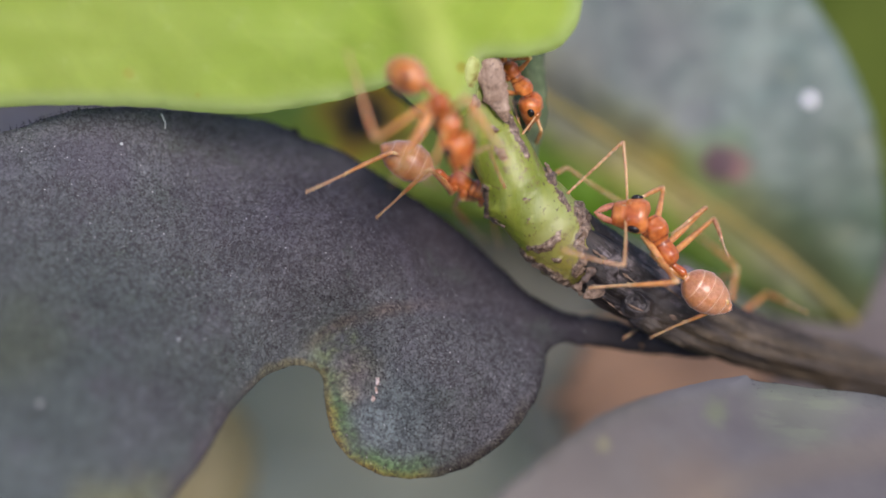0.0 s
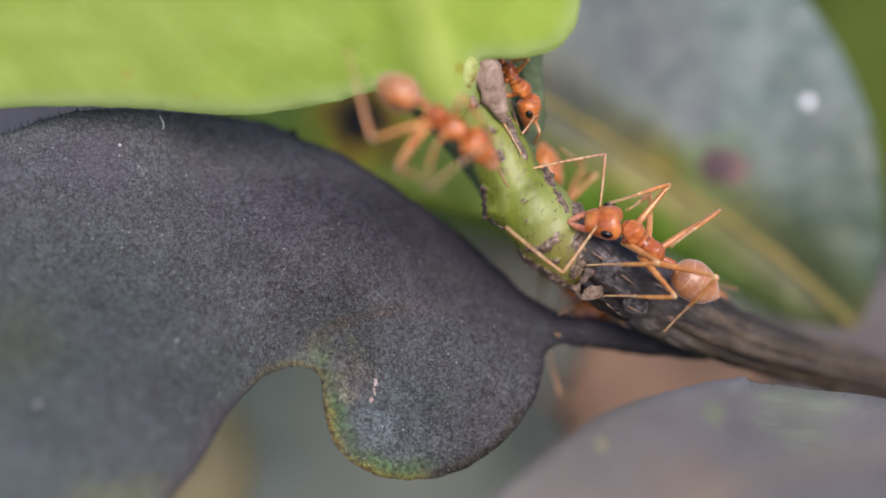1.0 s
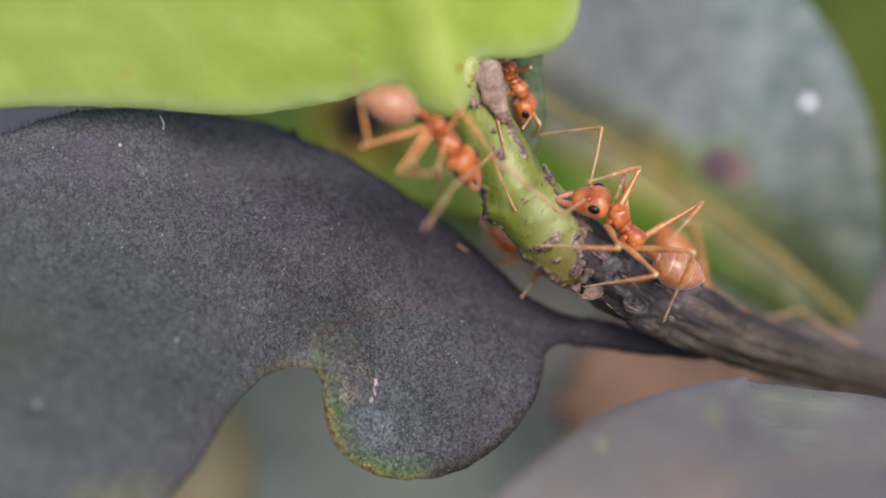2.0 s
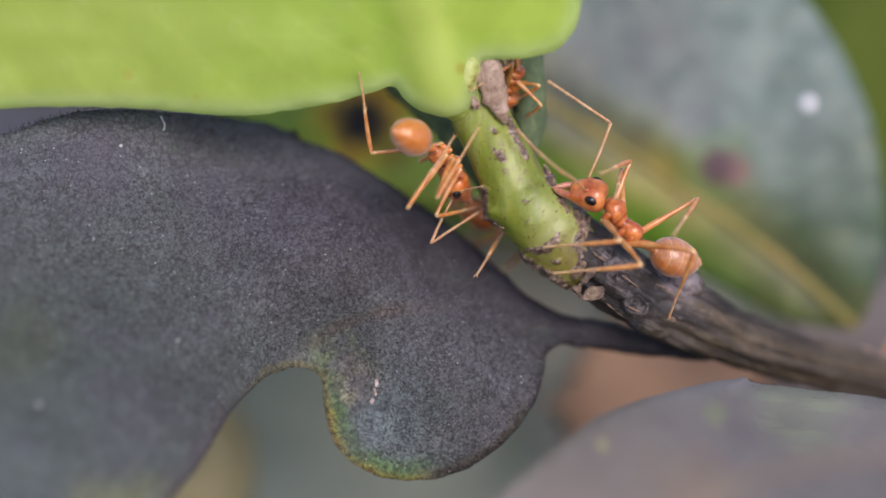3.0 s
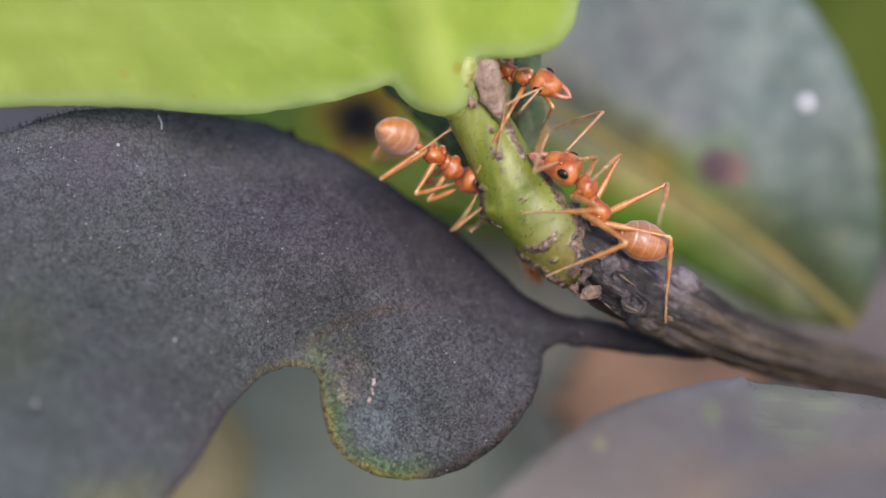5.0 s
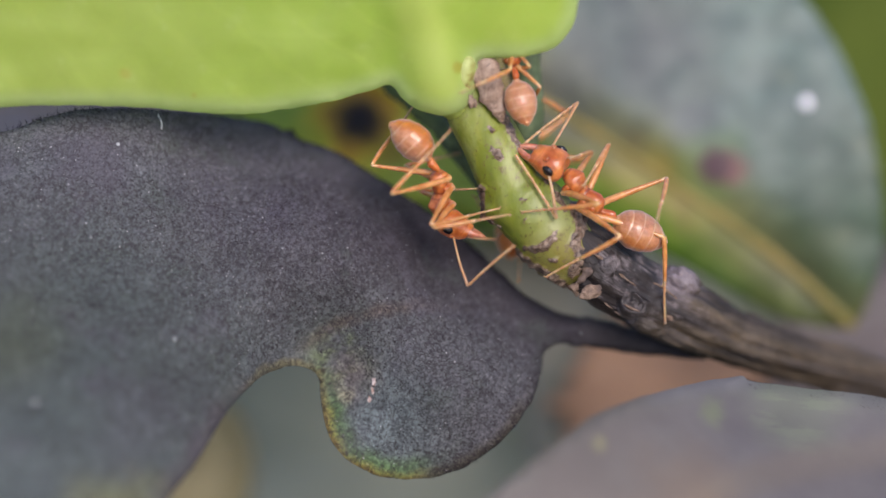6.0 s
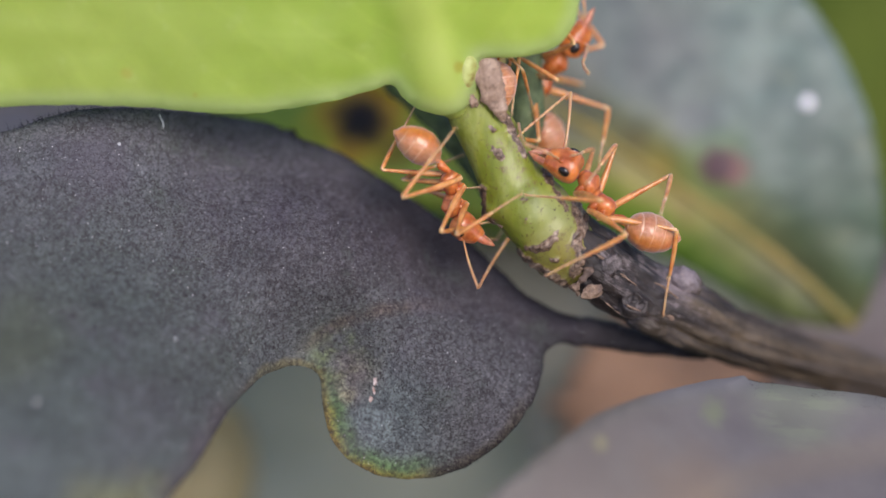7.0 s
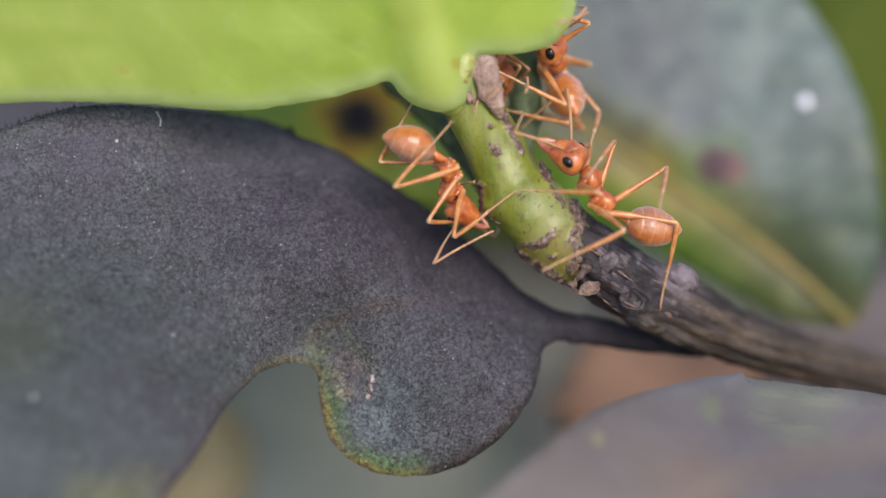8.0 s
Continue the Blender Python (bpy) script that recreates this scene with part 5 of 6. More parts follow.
    for k in range(11):
        x, s = WHIP * k / 11, WHIP / 11
        for f, r in ((0.0, 0.05), (0.35, 0.07), (0.75, 0.085), (0.95, 0.07)):
            line.append((x + f * s, -0.35 * ((k + f) / 11) ** 2, 0))
            thick.append(r)
    tube(bm, line + [(WHIP, -0.35, 0)], thick + [0.03], 8)
    keep("funiculus", bm, ANT_TIP)


ant_meshes()


def make_ant(label):
    root = thing("ant", label, "ant", "weaver ants on the shoot")
    p = {"root": root}

    def bit(key, name, mesh, parent, m=None):
        p[key] = placed(name, MESH[mesh], None, parent)
        if m is not None:
            p[key].matrix_basis = m
        return p[key]
    bit("mesosoma", "mesosoma", "mesosoma", root)
    bit("petiole", "petiole", "petiole", root)
    bit("head", "head", "head", root)
    bit("gaster", "gaster", "gaster", root)
    for sgn in (1, -1):
        bit("eye%d" % sgn, "eye", "eye", p["head"], pose(0.79 * MM, 0.8 * sgn * MM, 0.3 * MM, 0, 0, -10 * sgn))
        m = pose(1.78 * MM, 0.4 * sgn * MM, -0.14 * MM, 0, 10, 0) @ Matrix.Diagonal((1.2, sgn * 1.0, 1.35, 1))
        bit("jaw%d" % sgn, "mandible", "mandible", p["head"], m)
    for side in "LR":
        for n in "123":
            h = hip(side + n)
            bit("coxa" + side + n, "coxa", "coxa", root, pose(h.x * MM, h.y * 0.8 * MM, (h.z + 0.24) * MM, 25 if side == "R" else -25))
            bit("femur" + side + n, "femur", "femur" + n, root)
            bit("tibia" + side + n, "tibia", "tibia" + n, root)
            bit("tarsus" + side + n, "tarsus", "tarsus" + n, p["tibia" + side + n], pose(SHIN[n] * 0.55 * MM, 0, 0))
        bit("scape" + side, "antenna_scape", "scape", root)
        bit("whip" + side, "antenna_funiculus", "funiculus", root)
    return p


def hip(leg):
    x, y, z = HIPS["L" + leg[1]]
    return Vector((x, y if leg[0] == "L" else -y, z))


def mirrored(v, side):
    return Vector((v[0], v[1] if side == "L" else -v[1], v[2]))


def track(keys, t):
    """Values at t of a track of (seconds, value, ...), eased from key to key."""
    if t <= keys[0][0]:
        return np.array(keys[0][1:], float)
    for a, b in zip(keys, keys[1:]):
        if t <= b[0]:
            s = (t - a[0]) / (b[0] - a[0])
            s = s * s * (3 - 2 * s)
            return np.array(a[1:], float) * (1 - s) + np.array(b[1:], float) * s
    return np.array(keys[-1][1:], float)


def out_to(a, bearing, length, sign):
    """The end of a stiff limb of that length from a, seen along a bearing; sign: towards the lens (-1) or away (1)."""
    y = a.y
    for _ in range(4):
        k = 1 + y / REACH
        dx, dz = bearing[0] * k - a.x, bearing[1] * k - a.z
        flat = math.hypot(dx, dz)
        if flat >= length:
            return Vector((a.x + dx * length / flat, a.y, a.z + dz * length / flat))
        y = a.y + sign * math.sqrt(length ** 2 - flat ** 2)
    return Vector((bearing[0] * k, y, bearing[1] * k))


STEMS = np.array(spline(WOOD, 10) + spline(SHOOT, 10))


def rested(base, end, length, gap=0.1):
    """Lifts the end of a limb that starts before the stem out of the bark; the limb keeps its length."""
    for _ in range(3):
        d = np.hypot(STEMS[:, 0] - end.x, STEMS[:, 2] - end.z)
        on = d < STEMS[:, 3]
        if not on.any():
            break
        skin = STEMS[on, 1] - np.sqrt(STEMS[on, 3] ** 2 - d[on] ** 2)
        i = skin.argmin()
        if end.y < skin[i] - gap or base.y > STEMS[on, 1][i] or end.y > STEMS[on, 1][i] + 1.5:
            break
        end = Vector((end.x, skin[i] - gap, end.z))
        end = base + (end - base).normalized() * length
    return end


def basis(at, forward, up):
    """A pose in millimetres turned to metres: x along forward, z near up."""
    f = forward.normalized()
    s = up.cross(f).normalized()
    u = f.cross(s)
    m = Matrix((f, s, u)).transposed().to_4x4()
    m.translation = at * MM
    return m


def animate(p, data):
    """Key an ant and its limbs from its tracks."""
    size = data.get("size", 1.0)
    p["root"].scale = (size, size, size)
    rows = {k: [] for k in p if k == "root" or k in ("head", "petiole", "gaster") or k[:5] in ("femur", "tibia", "scape") or k[:4] == "whip"}
    for i in range(81):
        t = i / 10
        trunk, ahead, up = (track(data[k], t) for k in ("trunk", "ahead", "dorsal"))
        c = Vector((trunk[0] * (1 + trunk[2] / REACH), trunk[2], trunk[1] * (1 + trunk[2] / REACH)))
        body = basis(c, Vector(ahead), Vector(up))
        rows["root"].append((t, STAGE @ body))
        body = body @ Matrix.Scale(size, 4)
        back = body.inverted()
        turn = body.to_3x3().normalized().inverted()

        def inside(q):
            return (back @ (q * MM)) / MM

        def outside(q):
            return (body @ (q * MM)) / MM
        hd = Vector(track(data["face"], t))
        head = basis(NECK, turn @ hd, Vector((0, 0, 1)) if "crown" not in data else turn @ Vector(track(data["crown"], t)))
        rows["head"].append((t, head))
        gd = turn @ -Vector(track(data["tail"], t))
        pd = Vector((1, 0, 0)) * 0.35 + gd.normalized() * 0.65
        rows["petiole"].append((t, basis(LOIN, pd, Vector((0, 0, 1)))))
        rows["gaster"].append((t, basis(LOIN - pd.normalized() * STALK, gd, Vector((0, 0, 1)))))
        for side in "LR":
            for n in "123":
                hi = hip(side + n)
                if "knee" + side + n in data:
                    knee, foot = track(data["knee" + side + n], t), track(data["foot" + side + n], t)
                    k = out_to(outside(hi), knee, FEMUR[n] * size, knee[2])
                    f = rested(k, out_to(k, foot, SHIN[n] * size, foot[2]), SHIN[n] * size)
                    ki, fi = inside(k), inside(f)
                else:
                    sway = Vector((pace(t, side, n), 0, 0))
                    ki = hi + (mirrored(ROAMING["knee" + n], side) + sway * 0.5 - hi).normalized() * FEMUR[n]
                    fi = ki + (mirrored(ROAMING["foot" + n], side) + sway - ki).normalized() * SHIN[n]
                rows["femur" + side + n].append((t, basis(hi, ki - hi, Vector((0, 0.1, 1)))))
                rows["tibia" + side + n].append((t, basis(ki, fi - ki, ki - hi)))
            b = (head @ (HORN[side] * MM)) / MM
            if "elbow" + side in data:
                el, tp = track(data["elbow" + side], t), track(data["tip" + side], t)
                e = rested(outside(b), out_to(outside(b), el, SCAPE * size, el[2]), SCAPE * size, 0.3)
                w = rested(e, out_to(e, tp, WHIP * size, tp[2]), WHIP * size, 0.2)
                ei, wi = inside(e), inside(w)
            else:
                out = 1 if side == "L" else -1
                ei = b + head.to_3x3() @ (Vector((1.2, 1.6 * out, 0.7 + pace(t, side, "2"))).normalized() * SCAPE)
                wi = ei + head.to_3x3() @ (Vector((2.6, 0.4 * out, -1.0 + pace(t, side, "3"))).normalized() * WHIP)
            rows["scape" + side].append((t, basis(b, ei - b, Vector((0, 0.1, 1)))))
            rows["whip" + side].append((t, basis(ei, wi - ei, ei - b)))
    for k, r in rows.items():
        walk(p[k], r)


ROAMING = {"knee1": (1.9, 1.7, 0.9), "knee2": (-0.1, 2.3, 1.2), "knee3": (-2.3, 1.8, 1.2),
           "foot1": (3.4, 1.7, -1.5), "foot2": (0.1, 3.0, -1.7), "foot3": (-4.0, 2.2, -1.7)}


def pace(t, side, n):
    """A slow swing of a limb that has no track of its own."""
    return 0.35 * math.sin(5.0 * t + 2.1 * int(n) + (1.6 if side == "R" else 0.0))


def main_ant():
    d = {}
    d["trunk"] = [(0, 10.67, 0.31, -1.5), (0.3, 10.44, 0.11, -1.5), (0.5, 10.25, 0.17, -1.5), (1, 9.83, 0.36, -1.4), (1.2, 9.33, 0.78, -1.4), (1.5, 9.08, 1.00, -1.3), (1.7, 9.06, 1.00, -1.3), (2.8, 8.81, 1.42, -1.2), (3, 8.81, 1.39, -1.2), (3.5, 8.33, 1.72, -1.2), (4, 7.97, 1.89, -1.2), (4.5, 7.57, 2.25, -1.2), (5.8, 7.19, 2.67, -1.2), (6, 7.00, 2.78, -1.2), (6.5, 7.5, 2.58, -1.2), (7, 7.56, 2.6, -1.2), (7.5, 7.65, 2.68, -1.2), (8, 7.75, 2.66, -1.2)]
    d["ahead"] = [(0, -20, 0, 35), (0.5, -30, 0, 24), (1, -25, 0, 19), (1.5, -28, 0, 30), (3, -33, 0, 33), (3.5, -27, 0, 34), (4, -28, 0, 37), (4.5, -30, 0, 45), (6, -32, 0, 28), (6.5, -35, 0, 36), (8, -34, 0, 42)]
    d["dorsal"] = [(0, 25, -50, 15), (0.5, 10, -60, 20), (1, 15, -55, 20), (1.5, 35, -40, 25), (3, 45, -25, 25), (4.5, 50, -20, 20), (6, 35, -35, 30), (6.5, 45, -25, 25), (8, 50, -15, 25)]
    d["face"] = [(0, -80, 0, 12), (0.5, -95, 0, 6), (1, -95, 0, 12), (1.2, -95, 0, 20), (1.5, -95, 0, 20), (3, -90, 0, 33), (3.5, -105, 0, 48), (4, -95, 0, 45), (4.5, -95, 0, 55), (5.8, -75, 0, 50), (6, -75, 0, 50), (6.5, -85, 0, 52), (7, -88, 0, 50), (8, -82, 0, 66)]
    d["crown"] = [(0, 5, -60, 20), (0.5, 0, -60, 10), (1, 0, -55, 30), (1.5, 10, -45, 40), (3, 20, -42, 45), (3.5, 22, -45, 42), (4.5, 28, -40, 45), (5.8, 30, -50, 30), (6, 30, -52, 28), (6.5, 30, -40, 45), (7, 15, -45, 45), (8, 20, -40, 45)]
    d["tail"] = [(0, 85, 25, -60), (0.5, 75, 25, -42), (1, 74, 40, -48), (1.5, 82, 32, -45), (3, 92, 52, -27), (3.5, 98, 42, -30), (4, 100, 32, -33), (4.5, 100, 30, -30), (6, 100, 30, -44), (6.5, 105, 30, -36), (7.5, 110, 30, -24), (8, 110, 30, -20)]
    d["kneeL1"] = [(0, 11.28, -1.64, -1), (0.5, 10.58, -1.22, -1), (1, 10.58, -0.67, -1), (1.5, 8.64, -0.11, -1), (3, 8.64, 0.44, -1), (3.5, 7.67, 1.08, -1), (4, 7.67, 1.14, -1), (4.5, 7.81, 1.78, -1), (6, 7.72, 2.17, -1), (6.5, 7.81, 2.11, -1), (7, 7.81, 2.31, -1), (8, 7.81, 2.53, -1)]
    d["footL1"] = [(0, 7.25, -1.97, 1), (0.5, 6.97, -0.75, 1), (1, 7.11, -0.81, 1), (1.2, 4.75, 0.17, 1), (1.5, 4.75, 0.17, 1), (3, 4.89, 0.11, 1), (3.3, 3.92, 1.75, 1), (6, 3.97, 1.75, 1), (6.5, 3.92, 1.69, 1), (6.8, 4.06, 2.58, 1), (8, 4.06, 2.64, 1)]
    d["kneeL2"] = [(0, 11.42, -1.64, -1), (0.5, 11.50, -2.47, -1), (1, 11.42, -2.33, -1), (1.5, 10.78, -1.50, -1), (2.8, 9.89, -0.81, -1), (3, 9.67, -0.75, -1), (3.5, 9.56, -0.61, -1), (4, 9.39, -0.25, -1), (4.5, 9.19, 0.17, -1), (6, 8.78, 0.58, -1), (6.5, 9.00, 0.64, -1), (8, 9.06, 0.67, -1)]
    d["footL2"] = [(0, 7.11, -1.97, 1), (0.5, 8.08, -2.33, 1), (1, 7.94, -2.33, 1), (1.7, 7.67, -2.25, 1), (2.5, 5.44, -1.14, 1), (3.5, 5.31, -1.22, 1), (6, 5.17, -1.42, 1), (8, 5.06, -1.31, 1)]
    d["kneeL3"] = [(0, 14.06, -2.75, -1), (0.5, 13.64, -0.94, -1), (1, 13.44, -1.36, -1), (1.5, 12.33, -0.17, -1), (3, 12.25, -0.06, -1), (3.5, 11.97, 0.11, -1), (4, 11.78, 0.25, -1), (4.5, 11.67, 0.53, -1), (6, 11.28, 0.44, -1), (6.5, 11.67, 0.78, -1), (8, 11.64, 1.08, -1)]
    d["footL3"] = [(0, 10.17, -4.42, 1), (0.5, 11.00, -4.08, 1), (1, 10.94, -4.00, 1), (1.5, 10.78, -3.58, 1), (3, 11.06, -3.36, 1), (8, 10.83, -3.08, 1)]
    d["kneeR1"] = [(0, 10.72, 2.94, 1), (0.5, 11.14, 3.08, 1), (1, 11.08, 3.14, 1), (1.5, 9.83, 3.86, 1), (3, 9.11, 4.33, 1), (3.5, 8.92, 4.42, 1), (4.5, 7.67, 4.33, 1), (6, 7.39, 4.69, 1), (8, 7.39, 4.97, 1)]
    d["footR1"] = [(0, 8.78, 2.11, -1), (0.5, 8.50, 2.25, -1), (1, 8.22, 2.31, -1), (1.5, 6.97, 3.22, -1), (3, 7.67, 3.78, -1), (3.5, 7.39, 3.92, -1), (4.5, 6.83, 4.47, -1), (6, 6.28, 4.47, -1), (8, 6.50, 4.69, -1)]
    d["kneeR2"] = [(0, 12.81, 1.97, 1), (0.5, 10.17, 2.67, 1), (1, 10.17, 2.67, 1), (1.5, 8.92, 3.50, 1), (3, 8.72, 3.92, 1), (3.5, 8.56, 4.00, 1), (4, 8.92, 4.36, 1), (4.5, 8.92, 4.42, 1), (6, 8.22, 5.08, 1), (6.5, 8.50, 5.11, 1), (8, 8.56, 5.08, 1)]
    d["footR2"] = [(0, 11.14, 0.72, -1), (0.5, 9.61, 1.42, -1), (1.5, 8.50, 2.53, -1), (3, 8.36, 2.53, -1), (4.5, 7.53, 3.50, -1), (6, 6.97, 3.08, -1), (8, 7.25, 3.36, -1)]
    d["kneeR3"] = [(0, 13.17, 1.42, 1), (0.5, 13.72, 1.83, 1), (1, 13.56, 1.89, 1), (1.5, 12.89, 2.25, 1), (3, 12.47, 2.53, 1), (3.5, 12.03, 2.67, 1), (4, 11.69, 2.81, 1), (4.5, 11.36, 3.22, 1), (6, 11.08, 3.44, 1), (6.5, 11.36, 3.58, 1), (8, 11.22, 3.86, 1)]
    d["footR3"] = [(0, 13.92, -0.39, -1), (0.5, 11.28, 0.03, -1), (1.5, 11.14, 0.31, -1), (3, 11.28, 0.72, -1), (4.5, 10.72, 1.14, -1), (6, 10.58, 1.14, -1), (8, 10.78, 1.56, -1)]
    d["elbowL"] = [(0, 8.78, -0.86, -1), (0.5, 8.22, -2.89, -1), (1, 5.86, -1.17, -1), (1.5, 6.28, 0.58, -1), (1.7, 6.00, 1.28, -1), (2.8, 5.72, 3.86, -1), (3, 5.72, 3.86, -1), (3.5, 4.75, 4.00, -1), (4, 6.42, 1.92, -1), (4.5, 3.92, 5.08, -1), (5.8, 5.78, 1.14, -1), (6, 5.72, 1.08, -1), (6.5, 3.92, 5.25, -1), (7, 4.06, 5.08, -1), (8, 3.64, 5.50, -1)]
    d["tipL"] = [(0, 5.58, -0.25, -1), (0.5, 5.31, -0.47, -1), (1, 2.94, 1.08, -1), (1.5, 2.94, 2.72, -1), (1.7, 2.39, 3.64, -1), (2.8, 3.36, 5.64, 1), (3, 3.36, 5.64, 1), (3.5, 3.64, 4.69, 1), (4, 4.47, 3.92, 1), (4.5, 5.58, 5.86, 1), (5.8, 3.78, 4.47, 1), (6, 3.83, 4.39, 1), (6.5, 5.58, 6.56, 1), (7, 3.64, 5.58, 1), (8, 3.92, 6.14, 1)]
    d["elbowR"] = [(0, 8.72, 5.44, -1), (0.3, 8.08, 3.92, -1), (0.5, 8.08, 4.06, -1), (1, 7.94, 4.67, 1), (1.2, 8.36, 5.67, 1), (1.5, 7.94, 6.08, 1), (1.7, 7.61, 5.94, 1), (2.8, 8.64, 6.56, 1), (3, 8.36, 6.69, 1), (3.5, 8.22, 5.25, 1), (4, 6.89, 7.31, 1), (4.5, 6.56, 7.31, 1), (4.7, 8.22, 6.69, 1), (5.8, 6.69, 6.97, 1), (6, 6.69, 7.17, 1), (6.5, 6.69, 6.75, 1), (7, 6.28, 7.67, 1), (8, 6.22, 7.67, 1)]
    d["tipR"] = [(0, 6.00, 2.67, -1), (0.3, 7.11, 1.14, -1), (0.5, 6.56, 2.39, 1), (1, 4.47, 4.06, 1), (1.2, 4.61, 4.47, 1), (1.5, 4.83, 6.61, 1), (1.7, 4.06, 4.61, 1), (2.8, 6.83, 10.31, 1), (3, 4.61, 8.64, 1), (3.5, 4.19, 4.42, 1), (4, 3.78, 5.25, 1), (4.5, 4.06, 4.97, 1), (4.7, 5.72, 6.42, 1), (5.8, 3.92, 4.81, 1), (6, 3.78, 5.08, 1), (6.5, 3.92, 5.31, 1), (7, 3.78, 5.58, 1), (8, 3.64, 5.72, 1)]
    return d


def hanging_ant():
    d = {"size": 0.9}
    d["trunk"] = [(0, 0.00, 6.69, -8), (0.3, -0.06, 6.53, -8), (0.5, -0.17, 6.61, -8), (1, 0.17, 6.25, -8), (1.5, -0.11, 6.28, -8), (1.7, 0.00, 5.92, -7), (2.8, -0.08, 4.31, -1.2), (3, -0.08, 4.31, -0.7), (3.5, 0.11, 4.25, -0.5), (4, 0.0, 2.97, -1.2), (4.5, 0.06, 4.58, -0.2), (4.7, 0.06, 4.50, -0.2), (5.8, -0.11, 3.22, -1.2), (6, -0.14, 2.72, -1.2), (6.5, 0.39, 2.67, -1.2), (7.5, 0.39, 2.67, -1.2), (8, 0.36, 3.17, -1.2)]
    d["ahead"] = [(0, 12, 28, -30), (0.5, 28, 28, -22), (1, 25, 28, -22), (1.5, 15, 32, -30), (1.7, 16, 32, -30), (2.8, 24, 36, -24), (3, 26, 38, -22), (3.5, 30, 36, -22), (4, -2, 18, -57), (4.5, 36, 20, -12), (4.7, 36, 20, -10), (5.8, 6, 28, -50), (6, 8, 26, -50), (6.5, 12, 26, -50), (7.5, 12, 26, -50), (8, 12, 42, -48)]
    d["dorsal"] = [(0, 20, -50, 15), (1.7, 20, -50, 15), (2.8, -35, -25, 10), (4, -45, -25, -5), (4.5, -25, -25, 25), (5.8, -45, -25, -5), (8, -40, -30, 5)]
    d["face"] = [(0, 12, 15, -48), (0.5, 28, 15, -38), (1, 32, 15, -25), (1.5, 25, 15, -27), (1.7, 27, 12, -34), (2.8, 15, 38, -35), (3, 15, 40, -35), (3.5, 20, 38, -35), (4, 38, 0, -80), (4.5, 45, 35, -15), (5.8, 55, 0, -38), (6, 55, 0, -38), (6.5, 45, 5, -45), (7.5, 45, 5, -45), (8, 50, 25, -45)]
    d["crown"] = [(0, 20, -50, 15), (1.7, 20, -50, 15), (2.8, -35, -25, 10), (3.5, -30, -30, 10), (4, -20, -45, -10), (4.5, -25, -25, 25), (5.8, -35, 8, -25), (7.5, -35, 8, -25), (8, -20, 30, -25)]
    d["tail"] = [(0, -42, 45, 25), (0.5, -38, 48, 22), (1, -40, 35, 25), (1.5, -55, 32, 22), (1.7, -60, 0, 15), (2.8, -27, -33, 10), (3, -26, -34, 10), (3.5, -21, -32, 20), (4, -48, -10, 6), (4.5, -26, -36, 6), (4.7, -26, -36, 6), (5.8, -40, -8, 33), (6, -40, -6, 36), (6.5, -42, -8, 30), (7.5, -46, -8, 28), (8, -44, -8, 14)]
    d["kneeL1"] = [(0, -0.39, 4.75, -1), (1, -0.44, 5.03, -1), (1.7, -0.39, 5.03, -1), (2.8, 0.17, -0.25, -1), (3, -0.94, 0.72, -1), (3.5, -0.39, 1.64, -1), (4, -0.25, 1.14, -1), (4.5, -1.50, 1.97, -1), (5.8, -0.53, 1.00, -1), (6, -0.39, 1.00, -1), (6.5, 0.67, 0.64, -1), (7.5, 0.67, 0.64, -1), (8, 0.67, 0.36, -1)]
    d["footL1"] = [(0, -1.22, 3.36, -1), (1, -0.94, 3.22, -1), (1.7, -0.94, 2.81, 1), (2.8, 2.94, 0.31, 1), (3, 1.97, 2.11, 1), (3.5, 2.81, 4.33, 1), (4, 2.39, 4.19, 1), (4.5, 2.33, 3.50, 1), (5.8, 2.33, 3.64, 1), (6, 4.06, 1.75, 1), (6.5, 4.19, 2.81, 1), (8, 4.06, 2.86, 1)]
    d["kneeL2"] = [(0, -1.78, 4.75, -1), (1, -1.83, 4.61, -1), (1.7, -1.92, 4.61, -1), (2.8, -0.11, 2.53, -1), (3, -0.39, 2.53, -1), (3.5, -1.17, 2.53, -1), (4, -0.67, 2.25, -1), (4.5, -1.22, 3.22, -1), (5.8, -1.50, 1.69, -1), (6, -0.53, 1.14, -1), (6.5, -0.11, 0.81, -1), (7.5, -0.11, 0.81, -1), (8, -0.61, 1.14, -1)]
    d["footL2"] = [(0, -2.61, 3.36, -1), (1, -2.33, 3.64, -1), (1.7, -1.50, 3.08, 1), (2.8, 1.83, 6.28, 1), (3, 1.83, 6.28, 1), (3.5, 1.69, 2.81, 1), (4, 2.39, 4.33, 1), (4.5, 1.83, 3.50, 1), (5.8, 0.44, 3.08, 1), (6, 2.81, 1.92, 1), (6.5, 2.39, 1.28, 1), (8, 1.83, 1.14, 1)]
    d["kneeL3"] = [(0, -2.33, 4.19, -1), (1.7, -2.33, 4.19, -1), (2.8, -1.92, 1.83, -1), (3, -1.83, 2.03, -1), (3.5, -2.67, 2.86, -1), (4, -2.33, 2.86, -1), (4.5, -3.22, 3.64, -1), (5.8, -2.61, 2.94, -1), (6, -2.47, 2.67, -1), (6.5, -2.00, 2.47, -1), (7.5, -2.00, 2.47, -1), (8, -2.28, 2.81, -1)]
    d["footL3"] = [(0, -0.39, 3.08, -1), (1.7, -0.39, 3.08, -1), (2.8, 1.28, 6.83, 1), (3, 1.28, 6.83, 1), (3.5, 0.58, 5.72, 1), (4, 0.86, 6.28, 1), (4.5, 0.58, 6.00, 1), (5.8, 1.28, 6.42, 1), (6, 1.22, 6.69, 1), (8, 1.17, 6.75, 1)]
